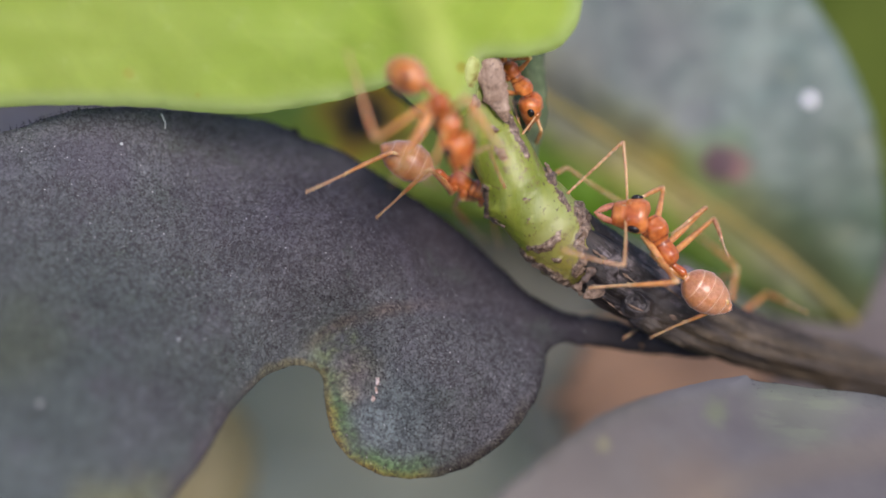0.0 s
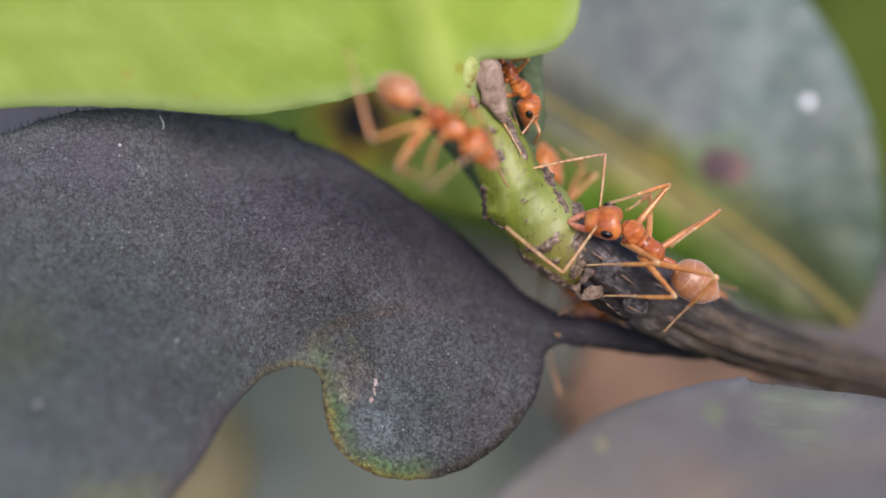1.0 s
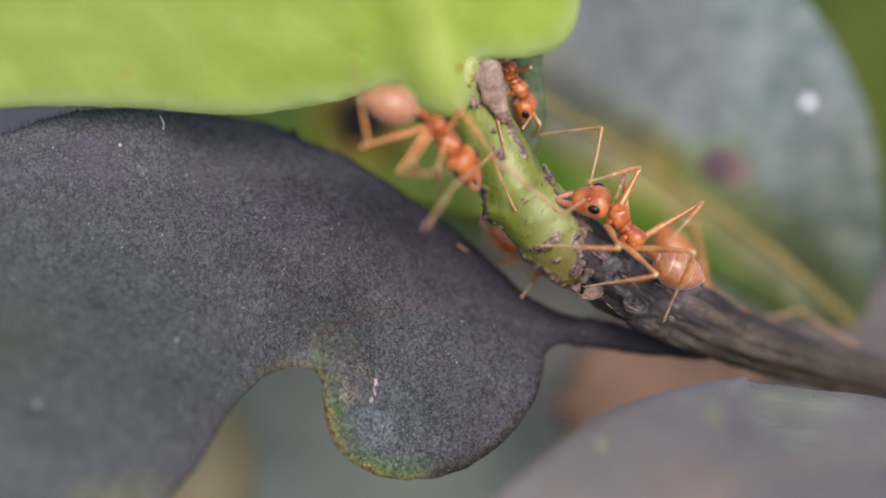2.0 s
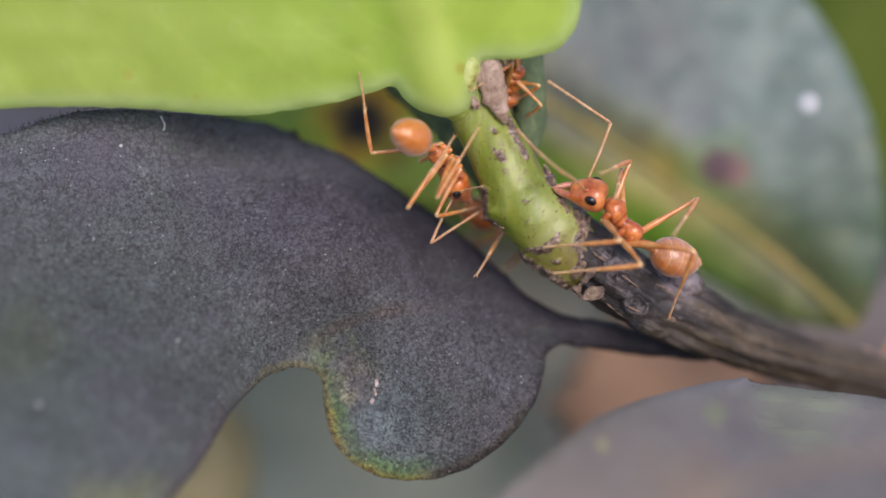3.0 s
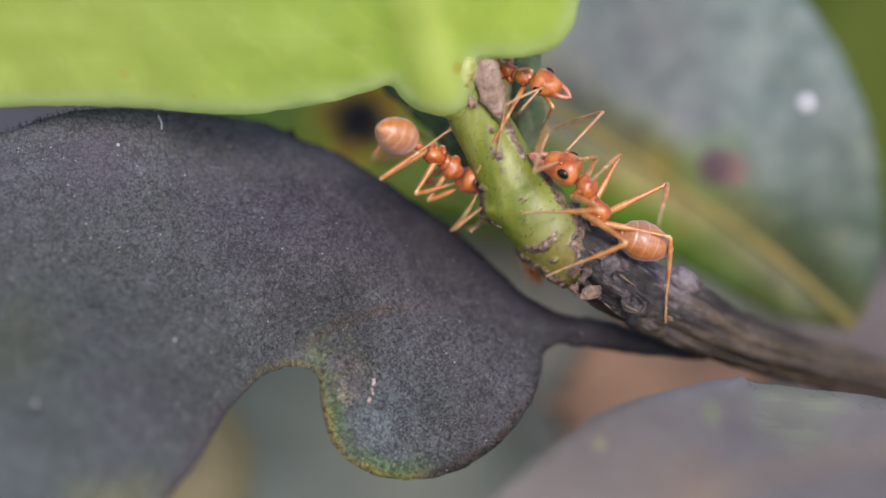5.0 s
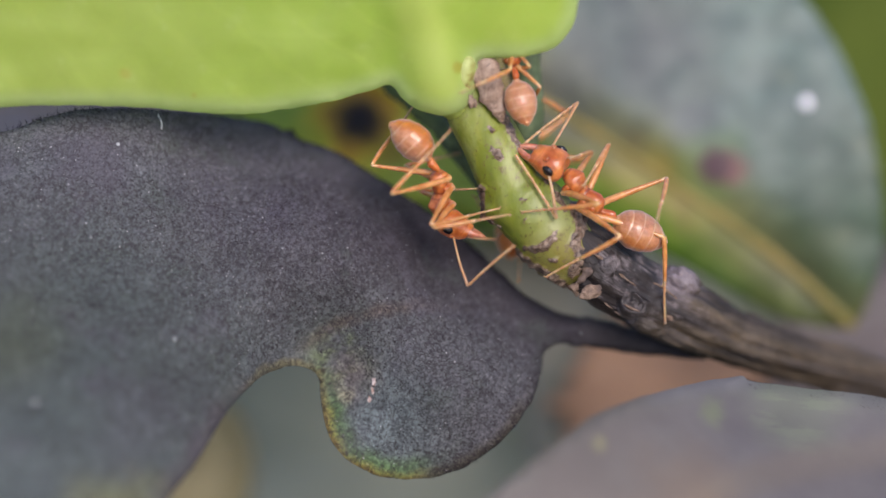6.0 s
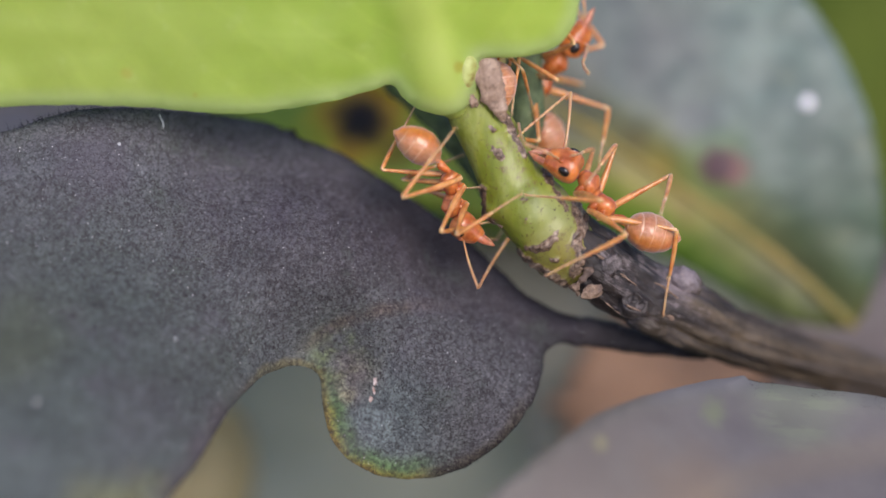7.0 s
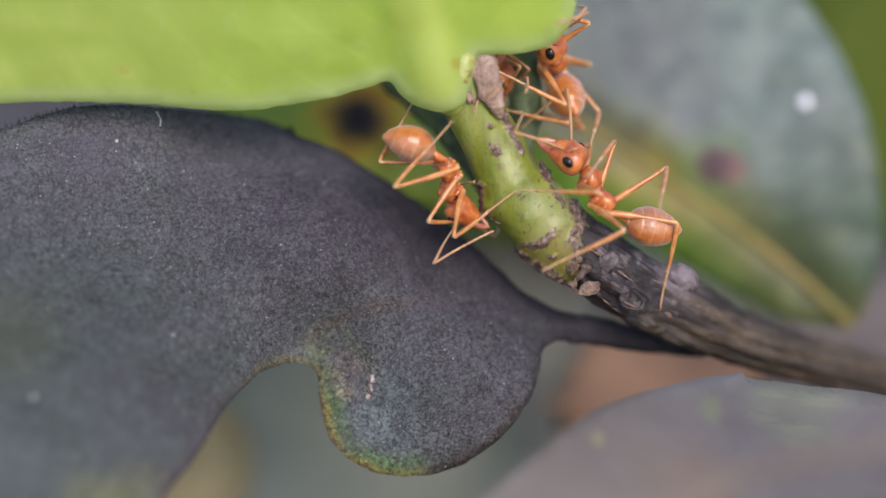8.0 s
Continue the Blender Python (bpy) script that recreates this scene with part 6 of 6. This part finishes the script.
    d["kneeR1"] = [(0, 0.9, 7.5, -1), (0.5, 0.8, 7.6, -1), (1.7, 0.9, 7.5, -1), (3, -0.11, 2.67, 1), (4, 0.44, 2.67, 1), (4.5, -1.08, 3.36, 1), (6, -1.08, 2.81, 1), (6.5, -1.08, 2.75, 1), (8, 0.44, 2.94, 1)]
    d["footR1"] = [(0, 3.1, 4.3, 1), (0.5, 2.5, 5.6, 1), (1, 2.6, 5.4, 1), (1.5, 3.0, 4.3, 1), (1.7, 3.0, 4.3, 1), (3, 1.83, 3.08, -1), (4, 1.83, 1.97, -1), (4.5, 1.56, 3.64, -1), (6, 1.83, 2.94, -1), (8, 1.69, 3.08, -1)]
    d["kneeR2"] = [(0, -0.94, 5.86, 1), (1.7, -0.94, 5.86, 1), (3, -1.22, 4.33, 1), (3.5, -2.53, 4.42, 1), (4, -1.08, 5.03, 1), (4.5, -1.78, 6.69, 1), (5.8, -2.33, 4.19, 1), (6, -1.78, 4.06, 1), (6.5, -2.00, 3.36, 1), (7.5, -2.00, 3.36, 1), (8, -0.39, 3.92, 1)]
    d["footR2"] = [(0, -2.33, 3.92, 1), (1.7, -2.33, 3.92, 1), (3, 0.44, 5.44, 1), (3.5, 0.31, 5.31, 1), (4, 0.44, 5.50, 1), (4.5, -0.11, 5.44, 1), (6, 0.86, 4.69, 1), (6.5, 1.00, 4.61, 1), (8, 0.86, 4.56, 1)]
    d["kneeR3"] = [(0, -3.44, 5.44, -1), (1.7, -3.58, 5.44, -1), (2.8, -3.94, 3.97, 1), (3, -4.05, 4.7, 1), (3.5, -3.8, 4.85, 1), (4, -3.31, 4.75, 1), (4.5, -3.22, 4.75, 1), (5.8, -3.67, 4.14, 1), (6, -3.72, 4.11, 1), (6.5, -3.31, 3.86, 1), (7.5, -3.31, 3.86, 1), (8, -3.11, 4.06, 1)]
    d["footR3"] = [(0, -5.11, 10.44, -1), (1.7, -4.56, 9.47, -1), (2.8, -4.14, 8.36, -1), (3, -4.22, 8.64, -1), (3.5, -2.00, 7.53, 1), (4, -2.19, 7.47, 1), (4.5, -1.50, 6.97, 1), (5.8, -1.36, 7.03, 1), (6, -1.36, 7.11, 1), (8, -1.31, 7.17, 1)]
    d["elbowL"] = [(0, 1.22, 7.39, -1), (0.3, 2.11, 6.14, -1), (0.5, 1.42, 5.58, -1), (1, 0.72, 4.19, -1), (1.5, -0.67, 4.61, -1), (1.7, 0.44, 3.64, -1), (2.8, 0.44, 0.58, -1), (3, -0.67, 0.31, -1), (3.5, -0.06, 0.25, -1), (3.8, -0.53, -1.36, -1), (4, -1.95, 1.69, -1), (4.2, -1.50, -1.08, -1), (4.5, 0.17, 2.11, -1), (5.8, 1.44, -1.64, -1), (6, 1.28, -1.86, -1), (6.5, 1.69, -1.92, -1), (7.5, 1.78, -2.06, -1), (8, -0.33, -0.94, -1)]
    d["tipL"] = [(0, 3.22, 4.33, -1), (0.3, 3.22, 5.86, -1), (0.5, -0.11, 2.67, -1), (1, -0.81, 3.22, -1), (1.5, -1.92, 3.64, -1), (1.7, -0.94, 2.11, -1), (2.8, 2.11, -0.25, 1), (3, 1.97, 2.11, 1), (3.5, 1.97, 1.28, 1), (3.8, 0.86, -4.42, 1), (4, -0.67, -1.08, -1), (4.2, 1.28, -4.42, -1), (4.5, 1.83, 2.81, 1), (5.8, 2.33, 0.58, -1), (6, 3.36, 0.17, -1), (6.5, 2.81, 0.92, -1), (7, 2.94, 0.44, -1), (8, 2.67, 1.00, -1)]
    d["elbowR"] = [(0, 2.11, 5.03, 1), (1.7, 2.39, 5.03, 1), (3, 2.11, 2.25, 1), (3.5, 0.44, 0.58, 1), (3.8, 0.17, -1.08, -1), (4, -0.4, -0.75, -1), (4.5, 1.83, 3.36, 1), (6, 2.67, 0.44, 1), (8, 2.67, 0.44, 1)]
    d["tipR"] = [(0, 2.67, 3.08, 1), (1.7, 2.94, 3.08, 1), (3, 2.67, 1.14, 1), (3.5, 2.00, 1.42, 1), (3.8, 1.83, -3.31, -1), (4, 1.6, -4.42, -1), (4.5, 2.39, 2.25, 1), (6, 3.22, 1.42, 1), (8, 3.22, 1.42, 1)]
    return d


def passing_ant():
    d = {}
    d["trunk"] = [(0, 1.33, 3.03, 1.4), (0.3, 2.89, 1.56, 3.5), (0.5, 3.72, 0.72, 4.6), (1, 5.58, 0.58, 5.6), (1.2, 6.14, 1.00, 6), (1.5, 8.50, -0.11, 6.2), (1.7, 9.56, -0.53, 6.4), (2.2, 15.17, -3.72, 8.5), (2.7, 23.22, -7.19, 13), (8, 24.33, -7.75, 14)]
    d["ahead"] = [(0, 60, 10, -25), (0.3, 50, 15, -40), (0.5, 50, 10, -40), (1, 20, 0, -50), (1.2, 5, 0, -60), (1.5, 0, 0, -60), (1.7, 20, 0, -50), (2.2, 60, 15, -35), (2.7, 60, 20, -30), (8, 60, 20, -30)]
    d["dorsal"] = [(0, 20, -40, 40), (0.5, -20, 30, 20), (1, 10, 60, -0), (2, 10, 60, -0), (2.7, 20, 40, 40), (8, 20, 40, 40)]
    d["face"] = d["ahead"]
    d["tail"] = [(0, -70, -10, 35), (0.5, -60, 0, 45), (1, -5, 0, 90), (1.2, 20, 0, 90), (1.5, 30, 0, 80), (1.7, 20, 0, 80), (2.2, -60, -10, 40), (8, -60, 0, 30)]
    d["kneeL3"] = [(0, -2.61, 4.69, -1), (0.3, -2.75, 3.64, -1), (0.5, -1.78, 3.08, -1), (1, 7.53, 3.64, 1), (1.2, 7.81, 3.08, 1), (1.5, 7.11, 3.08, 1), (2.2, 12.94, -1.64, 1), (2.7, 21.56, -5.53, 1), (8, 22.67, -6.08, 1)]
    d["footL3"] = [(0, -7.06, 2.67, -1), (0.3, -3.72, 4.19, -1), (0.5, 0.44, 2.67, 1), (1, 5.58, 3.08, 1), (1.2, 5.44, 3.64, -1), (1.5, 5.58, 3.92, 1), (2.2, 11.00, -2.19, 1), (2.7, 19.33, -4.97, 1), (8, 19.89, -5.53, 1)]
    d["kneeL1"] = [(0, 1.83, 2.53, 1), (0.5, 4.61, -0.25, 1), (1, 6.00, -0.81, 1), (1.5, 8.92, -1.36, 1), (2.2, 16.00, -4.42, 1), (2.7, 24.06, -7.75, 1), (8, 25.17, -8.31, 1)]
    d["footL1"] = [(0, 3.22, 1.14, 1), (0.5, 6.00, -1.64, 1), (1, 6.56, -3.31, 1), (1.5, 9.33, -3.86, 1), (2.2, 17.67, -5.53, 1), (2.7, 25.44, -8.86, 1), (8, 26.56, -9.42, 1)]
    d["kneeL2"] = [(0, 0.44, 1.97, 1), (0.5, 3.22, -0.25, 1), (1, 4.89, -0.81, 1), (1.5, 7.94, -1.36, 1), (2.2, 14.89, -4.97, 1), (2.7, 22.94, -8.31, 1), (8, 24.06, -8.86, 1)]
    d["footL2"] = [(0, 1.83, 0.31, 1), (0.5, 4.33, -2.19, 1), (1, 4.89, -3.31, 1), (1.5, 8.22, -4.14, 1), (2.2, 15.17, -7.19, 1), (2.7, 23.22, -10.53, 1), (8, 24.33, -11.08, 1)]
    d["kneeR1"] = [(0, 2.67, 3.08, 1), (0.5, 5.17, 0.58, 1), (1, 6.83, -0.25, 1), (1.5, 9.61, -1.08, 1), (2.2, 16.83, -4.14, 1), (2.7, 24.89, -7.47, 1), (8, 26.00, -8.03, 1)]
    d["footR1"] = [(0, 4.33, 1.69, 1), (0.5, 6.28, -0.81, 1), (1, 7.11, -2.75, 1), (1.5, 10.17, -3.31, 1), (2.2, 18.22, -5.53, 1), (2.7, 26.56, -9.14, 1), (8, 27.67, -9.69, 1)]
    d["kneeR2"] = [(0, 2.11, 2.25, 1), (0.5, 4.33, 0.03, 1), (1, 6.00, -1.08, 1), (1.5, 8.78, -1.64, 1), (2.2, 15.72, -4.97, 1), (2.7, 23.78, -8.31, 1), (8, 24.89, -8.86, 1)]
    d["footR2"] = [(0, 2.67, 0.03, 1), (0.5, 4.89, -1.64, 1), (1, 6.00, -3.58, 1), (1.5, 9.06, -4.14, 1), (2.2, 16.28, -6.92, 1), (2.7, 24.33, -9.97, 1), (8, 25.44, -10.53, 1)]
    return d


def climbing_ant():
    d = {}
    d["trunk"] = [(0, 12.94, -4.00, 6.5), (1, 9.33, -3.17, 5.5), (1.2, 7.89, -2.61, 5.2), (1.5, 6.61, -1.64, 5), (1.7, 5.31, -0.81, 5.2), (2.8, 3.64, 1.00, 6.4), (3, 3.78, 1.14, 6.4), (3.5, 4.06, 1.69, 6.4), (4, 4.06, 2.53, 6.4), (4.5, 4.19, 2.67, 6.2), (5.8, 4.06, 3.64, 5), (6, 4.06, 4.19, 5), (6.3, 4.06, 6.14, 5), (6.5, 4.00, 7.67, 5), (6.7, 4.28, 8.22, 4.4), (7, 5.22, 8.56, 3.2), (7.5, 5.58, 8.44, 2.8), (8, 5.61, 8.97, 1.6)]
    d["ahead"] = [(0, -60, -5, 15), (1, -60, -5, 10), (1.5, -60, 0, -5), (1.7, -50, 0, 35), (2.8, -50, 0, 15), (4, -40, 0, 40), (5.8, -10, 0, 60), (6.3, 10, 0, 60), (6.7, 12, -5, 50), (7, 20, -8, 44), (7.5, 10, -10, 46), (8, -6, -50, 4)]
    d["dorsal"] = [(0, 10, 60, -0), (4, 10, 60, -0), (5.8, 20, 50, -0), (6.3, 55, 10, -0), (6.7, 45, -30, -0), (7, 45, -20, -10), (7.5, 48, -5, -12), (8, 48, 5, -15)]
    d["face"] = [(0, -60, -5, -0), (1, -60, -5, -10), (1.5, -60, 0, -10), (1.7, -50, 0, 35), (2.8, -60, 0, 20), (4, -40, 0, 40), (5.8, -10, 0, 60), (6.3, 10, 0, 60), (6.7, 15, -10, 50), (7, 35, -15, 35), (7.5, 15, -30, 45), (8, -20, -30, 48)]
    d["crown"] = [(0, 10, 60, -0), (5.8, 20, 50, -0), (6.5, 50, 0, -0), (7, 50, -5, -15), (7.5, 50, -10, -10), (8, 50, -12, -15)]
    d["tail"] = [(0, 60, 5, -15), (1.5, 50, 0, 30), (2.8, 50, 0, -30), (4, 30, 0, -50), (5.8, -20, 0, -60), (6.3, 0, 0, -60), (6.7, 0, 0, -60), (7, 18, 5, -40), (7.5, 16, -6, -40), (8, 10, -30, -25)]
    d["kneeR3"] = [(0, 14.33, -1.08, 1), (0.5, 14.39, -0.58, 1), (1, 11.28, -1.36, 1), (1.5, 7.67, -1.08, 1), (3, 3.22, -0.81, 1), (4.5, 4.19, 0.03, 1), (6, 3.92, 0.31, 1), (6.3, 6.00, 5.86, 1), (6.5, 6.69, 6.69, 1), (7, 8.22, 6.83, 1), (7.5, 8.56, 6.56, 1), (8, 8.08, 6.28, 1)]
    d["footR3"] = [(0, 11.83, 1.14, 1), (0.5, 11.44, 1.83, 1), (1, 9.61, 0.31, 1), (1.5, 8.78, -2.75, -1), (3, 2.67, -1.03, -1), (4.5, 4.28, -1.64, -1), (6, 3.78, -1.64, -1), (6.3, 6.28, 4.19, -1), (6.5, 6.83, 4.19, -1), (7, 7.67, 3.78, -1), (7.5, 7.81, 4.61, -1), (8, 7.39, 4.75, -1)]
    d["kneeR2"] = [(0, 10.17, -3.31, 1), (1.5, 6.00, -2.19, 1), (2.2, 4.5, -0.8, 0), (3, 2.9, 0.9, -1), (3.5, 3.3, 0.6, -1), (4, 3.6, 0.2, -1), (4.5, 2.3, 1.2, -1), (5.2, 2.2, 1.6, 0), (6, 2.11, 1.97, 1), (6.3, 5.72, 8.36, 1), (6.5, 6.08, 9.53, 1), (6.7, 6.78, 8.50, 1), (7, 6.83, 8.08, 1), (7.5, 6.42, 7.81, 1), (8, 7.39, 8.92, 1)]
    d["footR2"] = [(0, 8.78, -4.42, -1), (1.5, 4.61, -2.75, -1), (3, 1.55, -1.25, -1), (3.5, 1.42, -1.1, -1), (4, 1.5, -1.4, -1), (4.5, 1.36, 0.25, -1), (6, 1.56, 2.53, -1), (6.3, 4.61, 7.81, -1), (6.5, 4.47, 8.36, -1), (7, 3.36, 8.64, -1), (7.5, 4.19, 8.64, -1), (8, 3.22, 9.19, -1)]
    d["elbowR"] = [(0, 8.78, -4.14, 1), (1.5, 4.06, -0.25, 1), (3, 1.28, 0.58, 1), (4.5, 2.11, 3.08, 1), (6, 4.06, 6.69, 1), (6.5, 6.00, 11.69, 1), (7, 6.89, 9.19, -1), (7.3, 8.22, 8.08, -1), (7.5, 8.64, 7.81, -1), (8, 7.25, 11.42, -1)]
    d["tipR"] = [(0, 6.00, -4.14, 1), (1.5, 2.67, 0.58, 1), (3, -0.67, 1.42, 1), (4.5, 1.83, 1.14, 1), (6, 4.33, 8.08, 1), (6.5, 6.00, 13.92, 1), (7, 6.83, 8.64, -1), (7.3, 7.39, 5.86, -1), (7.5, 7.11, 5.67, -1), (8, 6.00, 10.58, -1)]
    d["elbowL"] = [(0, 8.78, -3.31, 1), (1.5, 4.06, -0.81, 1), (3, 1.56, 0.03, 1), (4.5, 1.83, 1.69, 1), (6, 3.22, 6.69, 1), (6.5, 5.17, 11.69, 1), (7, 6.83, 12.81, 1), (7.5, 7.25, 11.00, 1), (8, 7.17, 11.69, 1)]
    d["tipL"] = [(0, 6.28, -3.31, 1), (1.5, 3.22, 0.03, 1), (3, -0.39, 1.97, 1), (4.5, 2.11, 0.03, 1), (6, 3.22, 8.64, 1), (6.5, 5.44, 13.92, 1), (7, 6.97, 14.75, 1), (7.5, 5.72, 11.69, 1), (8, 5.72, 11.92, 1)]
    return d


def upper_ant():
    d = {"size": 0.78}
    d["trunk"] = [(0, 3.53, 8.33, 0.4), (1.7, 3.53, 8.31, 0.4), (2.4, 3.44, 8.42, 0.8), (2.8, 3.44, 8.42, 0.8), (4.2, 3.44, 8.36, 0.8), (4.5, 3.64, 8.42, 0.7), (4.7, 3.83, 7.94, 0.5), (5, 3.64, 8.64, -0.4), (5.4, 3.36, 9.14, -1.8), (5.8, 3.5, 9.9, -2.2), (6.5, 3.5, 9.9, -2.2), (6.8, 3.15, 10.3, -2.0), (7, 2.61, 10.81, -1.0), (7.3, 2.61, 9.89, 0.6), (7.5, 2.67, 9.61, 0.6), (8, 2.61, 9.61, 0.6)]
    d["ahead"] = [(0, 22, 5, -38), (1.7, 22, 5, -38), (2.4, 0, 30, -30), (2.8, -15, 38, -25), (4.2, -15, 38, -25), (4.5, 15, 5, -35), (4.7, 20, 0, -40), (5, 45, -20, -20), (5.4, 30, -10, 40), (5.8, -5, 5, 50), (6.8, 0, 5, 50), (7, 0, 5, 50), (7.2, 40, -20, -0), (7.4, 25, 10, -30), (7.5, 8, 20, -28), (8, 8, 20, -28)]
    d["dorsal"] = [(0, 25, -50, 15), (2.8, 40, -30, 30), (4.5, 25, -50, 15), (5.8, 20, -50, -0), (7, 20, -50, -0), (8, 30, -45, 20)]
    d["face"] = [(0, 8, 28, -40), (1.7, 8, 28, -40), (2.4, 0, 30, -30), (2.8, -15, 38, -25), (4.2, -10, 38, -25), (4.5, 20, 5, -40), (4.7, 10, 0, -50), (5, 45, -20, -20), (5.4, 30, -10, 40), (5.8, -5, 5, 50), (7, 0, 5, 50), (7.2, 40, -20, -0), (7.4, 25, 10, -30), (7.5, 8, 20, -28), (8, 8, 20, -28)]
    d["crown"] = [(0, 45, -15, -5), (1.7, 45, -15, -5), (2.8, 40, -30, 30), (4.5, 25, -50, 15), (5.8, 20, -50, -0), (8, 30, -45, 20)]
    d["tail"] = [(0, -30, 10, 60), (2.8, -20, 20, 50), (4.5, -30, 10, 60), (5, -45, 10, 20), (5.4, -30, 0, -40), (5.8, 14, -5, -55), (7, 12, -5, -57), (7.2, -40, 0, -0), (7.5, -20, 10, 50), (8, -20, 10, 50)]
    d["kneeL1"] = [(0, 4.75, 5.72, -1), (1.7, 4.75, 5.72, -1), (2.8, 4.67, 8.08, -1), (4.2, 4.61, 8.03, -1), (4.7, 5.72, 6.56, -1), (5.8, 4.33, 8.92, -1), (7, 4.33, 9.19, -1), (7.5, 4.11, 8.69, -1), (8, 3.92, 8.78, -1)]
    d["footL1"] = [(0, 4.19, 4.33, 1), (1.7, 4.19, 4.33, 1), (2.8, 2.94, 6.97, 1), (4.2, 2.81, 6.83, 1), (4.7, 5.44, 5.17, 1), (5.8, 2.67, 8.92, 1), (7, 3.36, 6.14, 1), (7.5, 2.94, 7.11, 1), (8, 2.81, 7.11, 1)]
    d["kneeR1"] = [(0, 2.39, 7.67, -1), (1.7, 2.11, 7.39, -1), (2.8, 3.36, 9.19, -1), (4.2, 3.22, 8.78, -1), (4.7, 3.22, 6.00, -1), (5.8, 3.36, 8.78, -1), (7, 3.36, 8.92, -1), (7.5, 4.19, 9.19, -1), (8, 2.67, 9.47, -1)]
    d["footR1"] = [(0, 3.08, 6.14, 1), (1.7, 2.94, 5.72, 1), (2.8, 1.28, 7.81, -1), (4.2, 1.22, 7.94, -1), (4.7, 3.08, 5.03, 1), (5.8, 1.00, 7.67, -1), (7, 2.39, 7.81, 1), (7.5, 1.83, 7.53, -1), (8, 1.83, 6.97, 1)]
    d["kneeL2"] = [(0, 4.19, 9.33, -1), (1.7, 4.19, 9.33, -1), (2.8, 4.75, 7.11, -1), (4.2, 4.75, 7.11, -1), (4.7, 4.33, 8.92, -1), (5.8, 4.83, 7.94, -1), (7, 4.61, 8.08, -1), (7.5, 4.47, 8.36, -1), (8, 4.61, 8.50, -1)]
    d["footL2"] = [(0, 2.67, 9.19, 1), (1.7, 2.67, 9.19, 1), (2.8, 3.22, 6.42, 1), (3.3, 3.64, 5.31, 1), (4.2, 3.64, 5.31, 1), (4.7, 3.22, 8.92, 1), (5.8, 4.33, 6.97, 1), (7, 4.47, 6.69, 1), (7.5, 2.94, 6.97, 1), (8, 3.22, 7.53, 1)]
    # hind legs held up behind the leaf base
    d["kneeR2"] = [(0, 2.5, 9.7, 1), (2.8, 2.5, 9.9, 1), (5.8, 2.4, 10.2, 1), (8, 2.4, 10.2, 1)]
    d["footR2"] = [(0, 1.8, 11.2, 1), (2.8, 1.8, 11.4, 1), (5.8, 1.7, 11.8, 1), (8, 1.7, 11.8, 1)]
    d["kneeR3"] = [(0, 2.8, 10.6, 1), (2.8, 2.8, 10.6, 1), (5.8, 2.7, 11.0, 1), (8, 2.7, 11.0, 1)]
    d["footR3"] = [(0, 2.2, 13.0, 1), (2.8, 2.2, 13.0, 1), (5.8, 2.1, 13.4, 1), (8, 2.1, 13.4, 1)]
    d["kneeL3"] = [(0, 3.7, 10.6, 1), (2.8, 3.7, 10.6, 1), (5.8, 3.8, 11.0, 1), (8, 3.6, 11.0, 1)]
    d["footL3"] = [(0, 3.6, 13.0, 1), (2.8, 3.6, 13.0, 1), (5.8, 3.7, 13.4, 1), (8, 3.5, 13.4, 1)]
    d["elbowL"] = [(0, 3.78, 5.58, -1), (1.7, 3.92, 5.72, -1), (2.8, 4.61, 8.36, 1), (4.2, 4.61, 8.36, 1), (4.7, 4.06, 5.86, -1), (5.8, 3.22, 11.14, 1), (7, 3.36, 11.14, 1), (7.5, 4.33, 7.81, -1), (8, 4.28, 8.22, -1)]
    d["tipL"] = [(0, 3.36, 6.28, 1), (1.7, 3.50, 6.00, 1), (2.8, 4.47, 6.69, 1), (4.2, 4.47, 6.69, 1), (4.7, 3.78, 4.75, 1), (5.8, 3.22, 13.64, 1), (7, 3.36, 13.64, 1), (7.5, 4.47, 7.25, -1), (8, 4.42, 7.31, -1)]
    d["elbowR"] = [(0, 3.3, 7.2, 1), (1.7, 3.3, 7.2, 1), (2.8, 2.94, 8.36, 1), (4.2, 2.94, 8.36, 1), (4.7, 3.22, 6.14, -1), (5.8, 2.67, 11.14, 1), (7, 2.81, 11.14, 1), (7.5, 3.22, 8.08, -1), (8, 3.08, 8.08, -1)]
    d["tipR"] = [(0, 3.69, 5.9, -1), (1.7, 3.69, 5.9, -1), (2.8, 2.67, 6.69, 1), (4.2, 2.67, 6.69, 1), (4.7, 3.08, 5.03, 1), (5.8, 2.67, 13.64, 1), (7, 2.81, 13.64, 1), (7.5, 2.81, 6.97, -1), (8, 2.67, 7.11, -1)]
    return d


TROUPE = [(make_ant("orange weaver ant climbing the dark twig towards the shoot"), main_ant()),
          (make_ant("orange weaver ant clinging beside the green shoot"), hanging_ant()),
          (make_ant("orange weaver ant running behind the twig"), passing_ant()),
          (make_ant("orange weaver ant climbing up behind the shoot"), climbing_ant()),
          (make_ant("orange weaver ant under the base of the young leaf"), upper_ant())]


def motions():
    for p, data in TROUPE:
        animate(p, data)


motions()
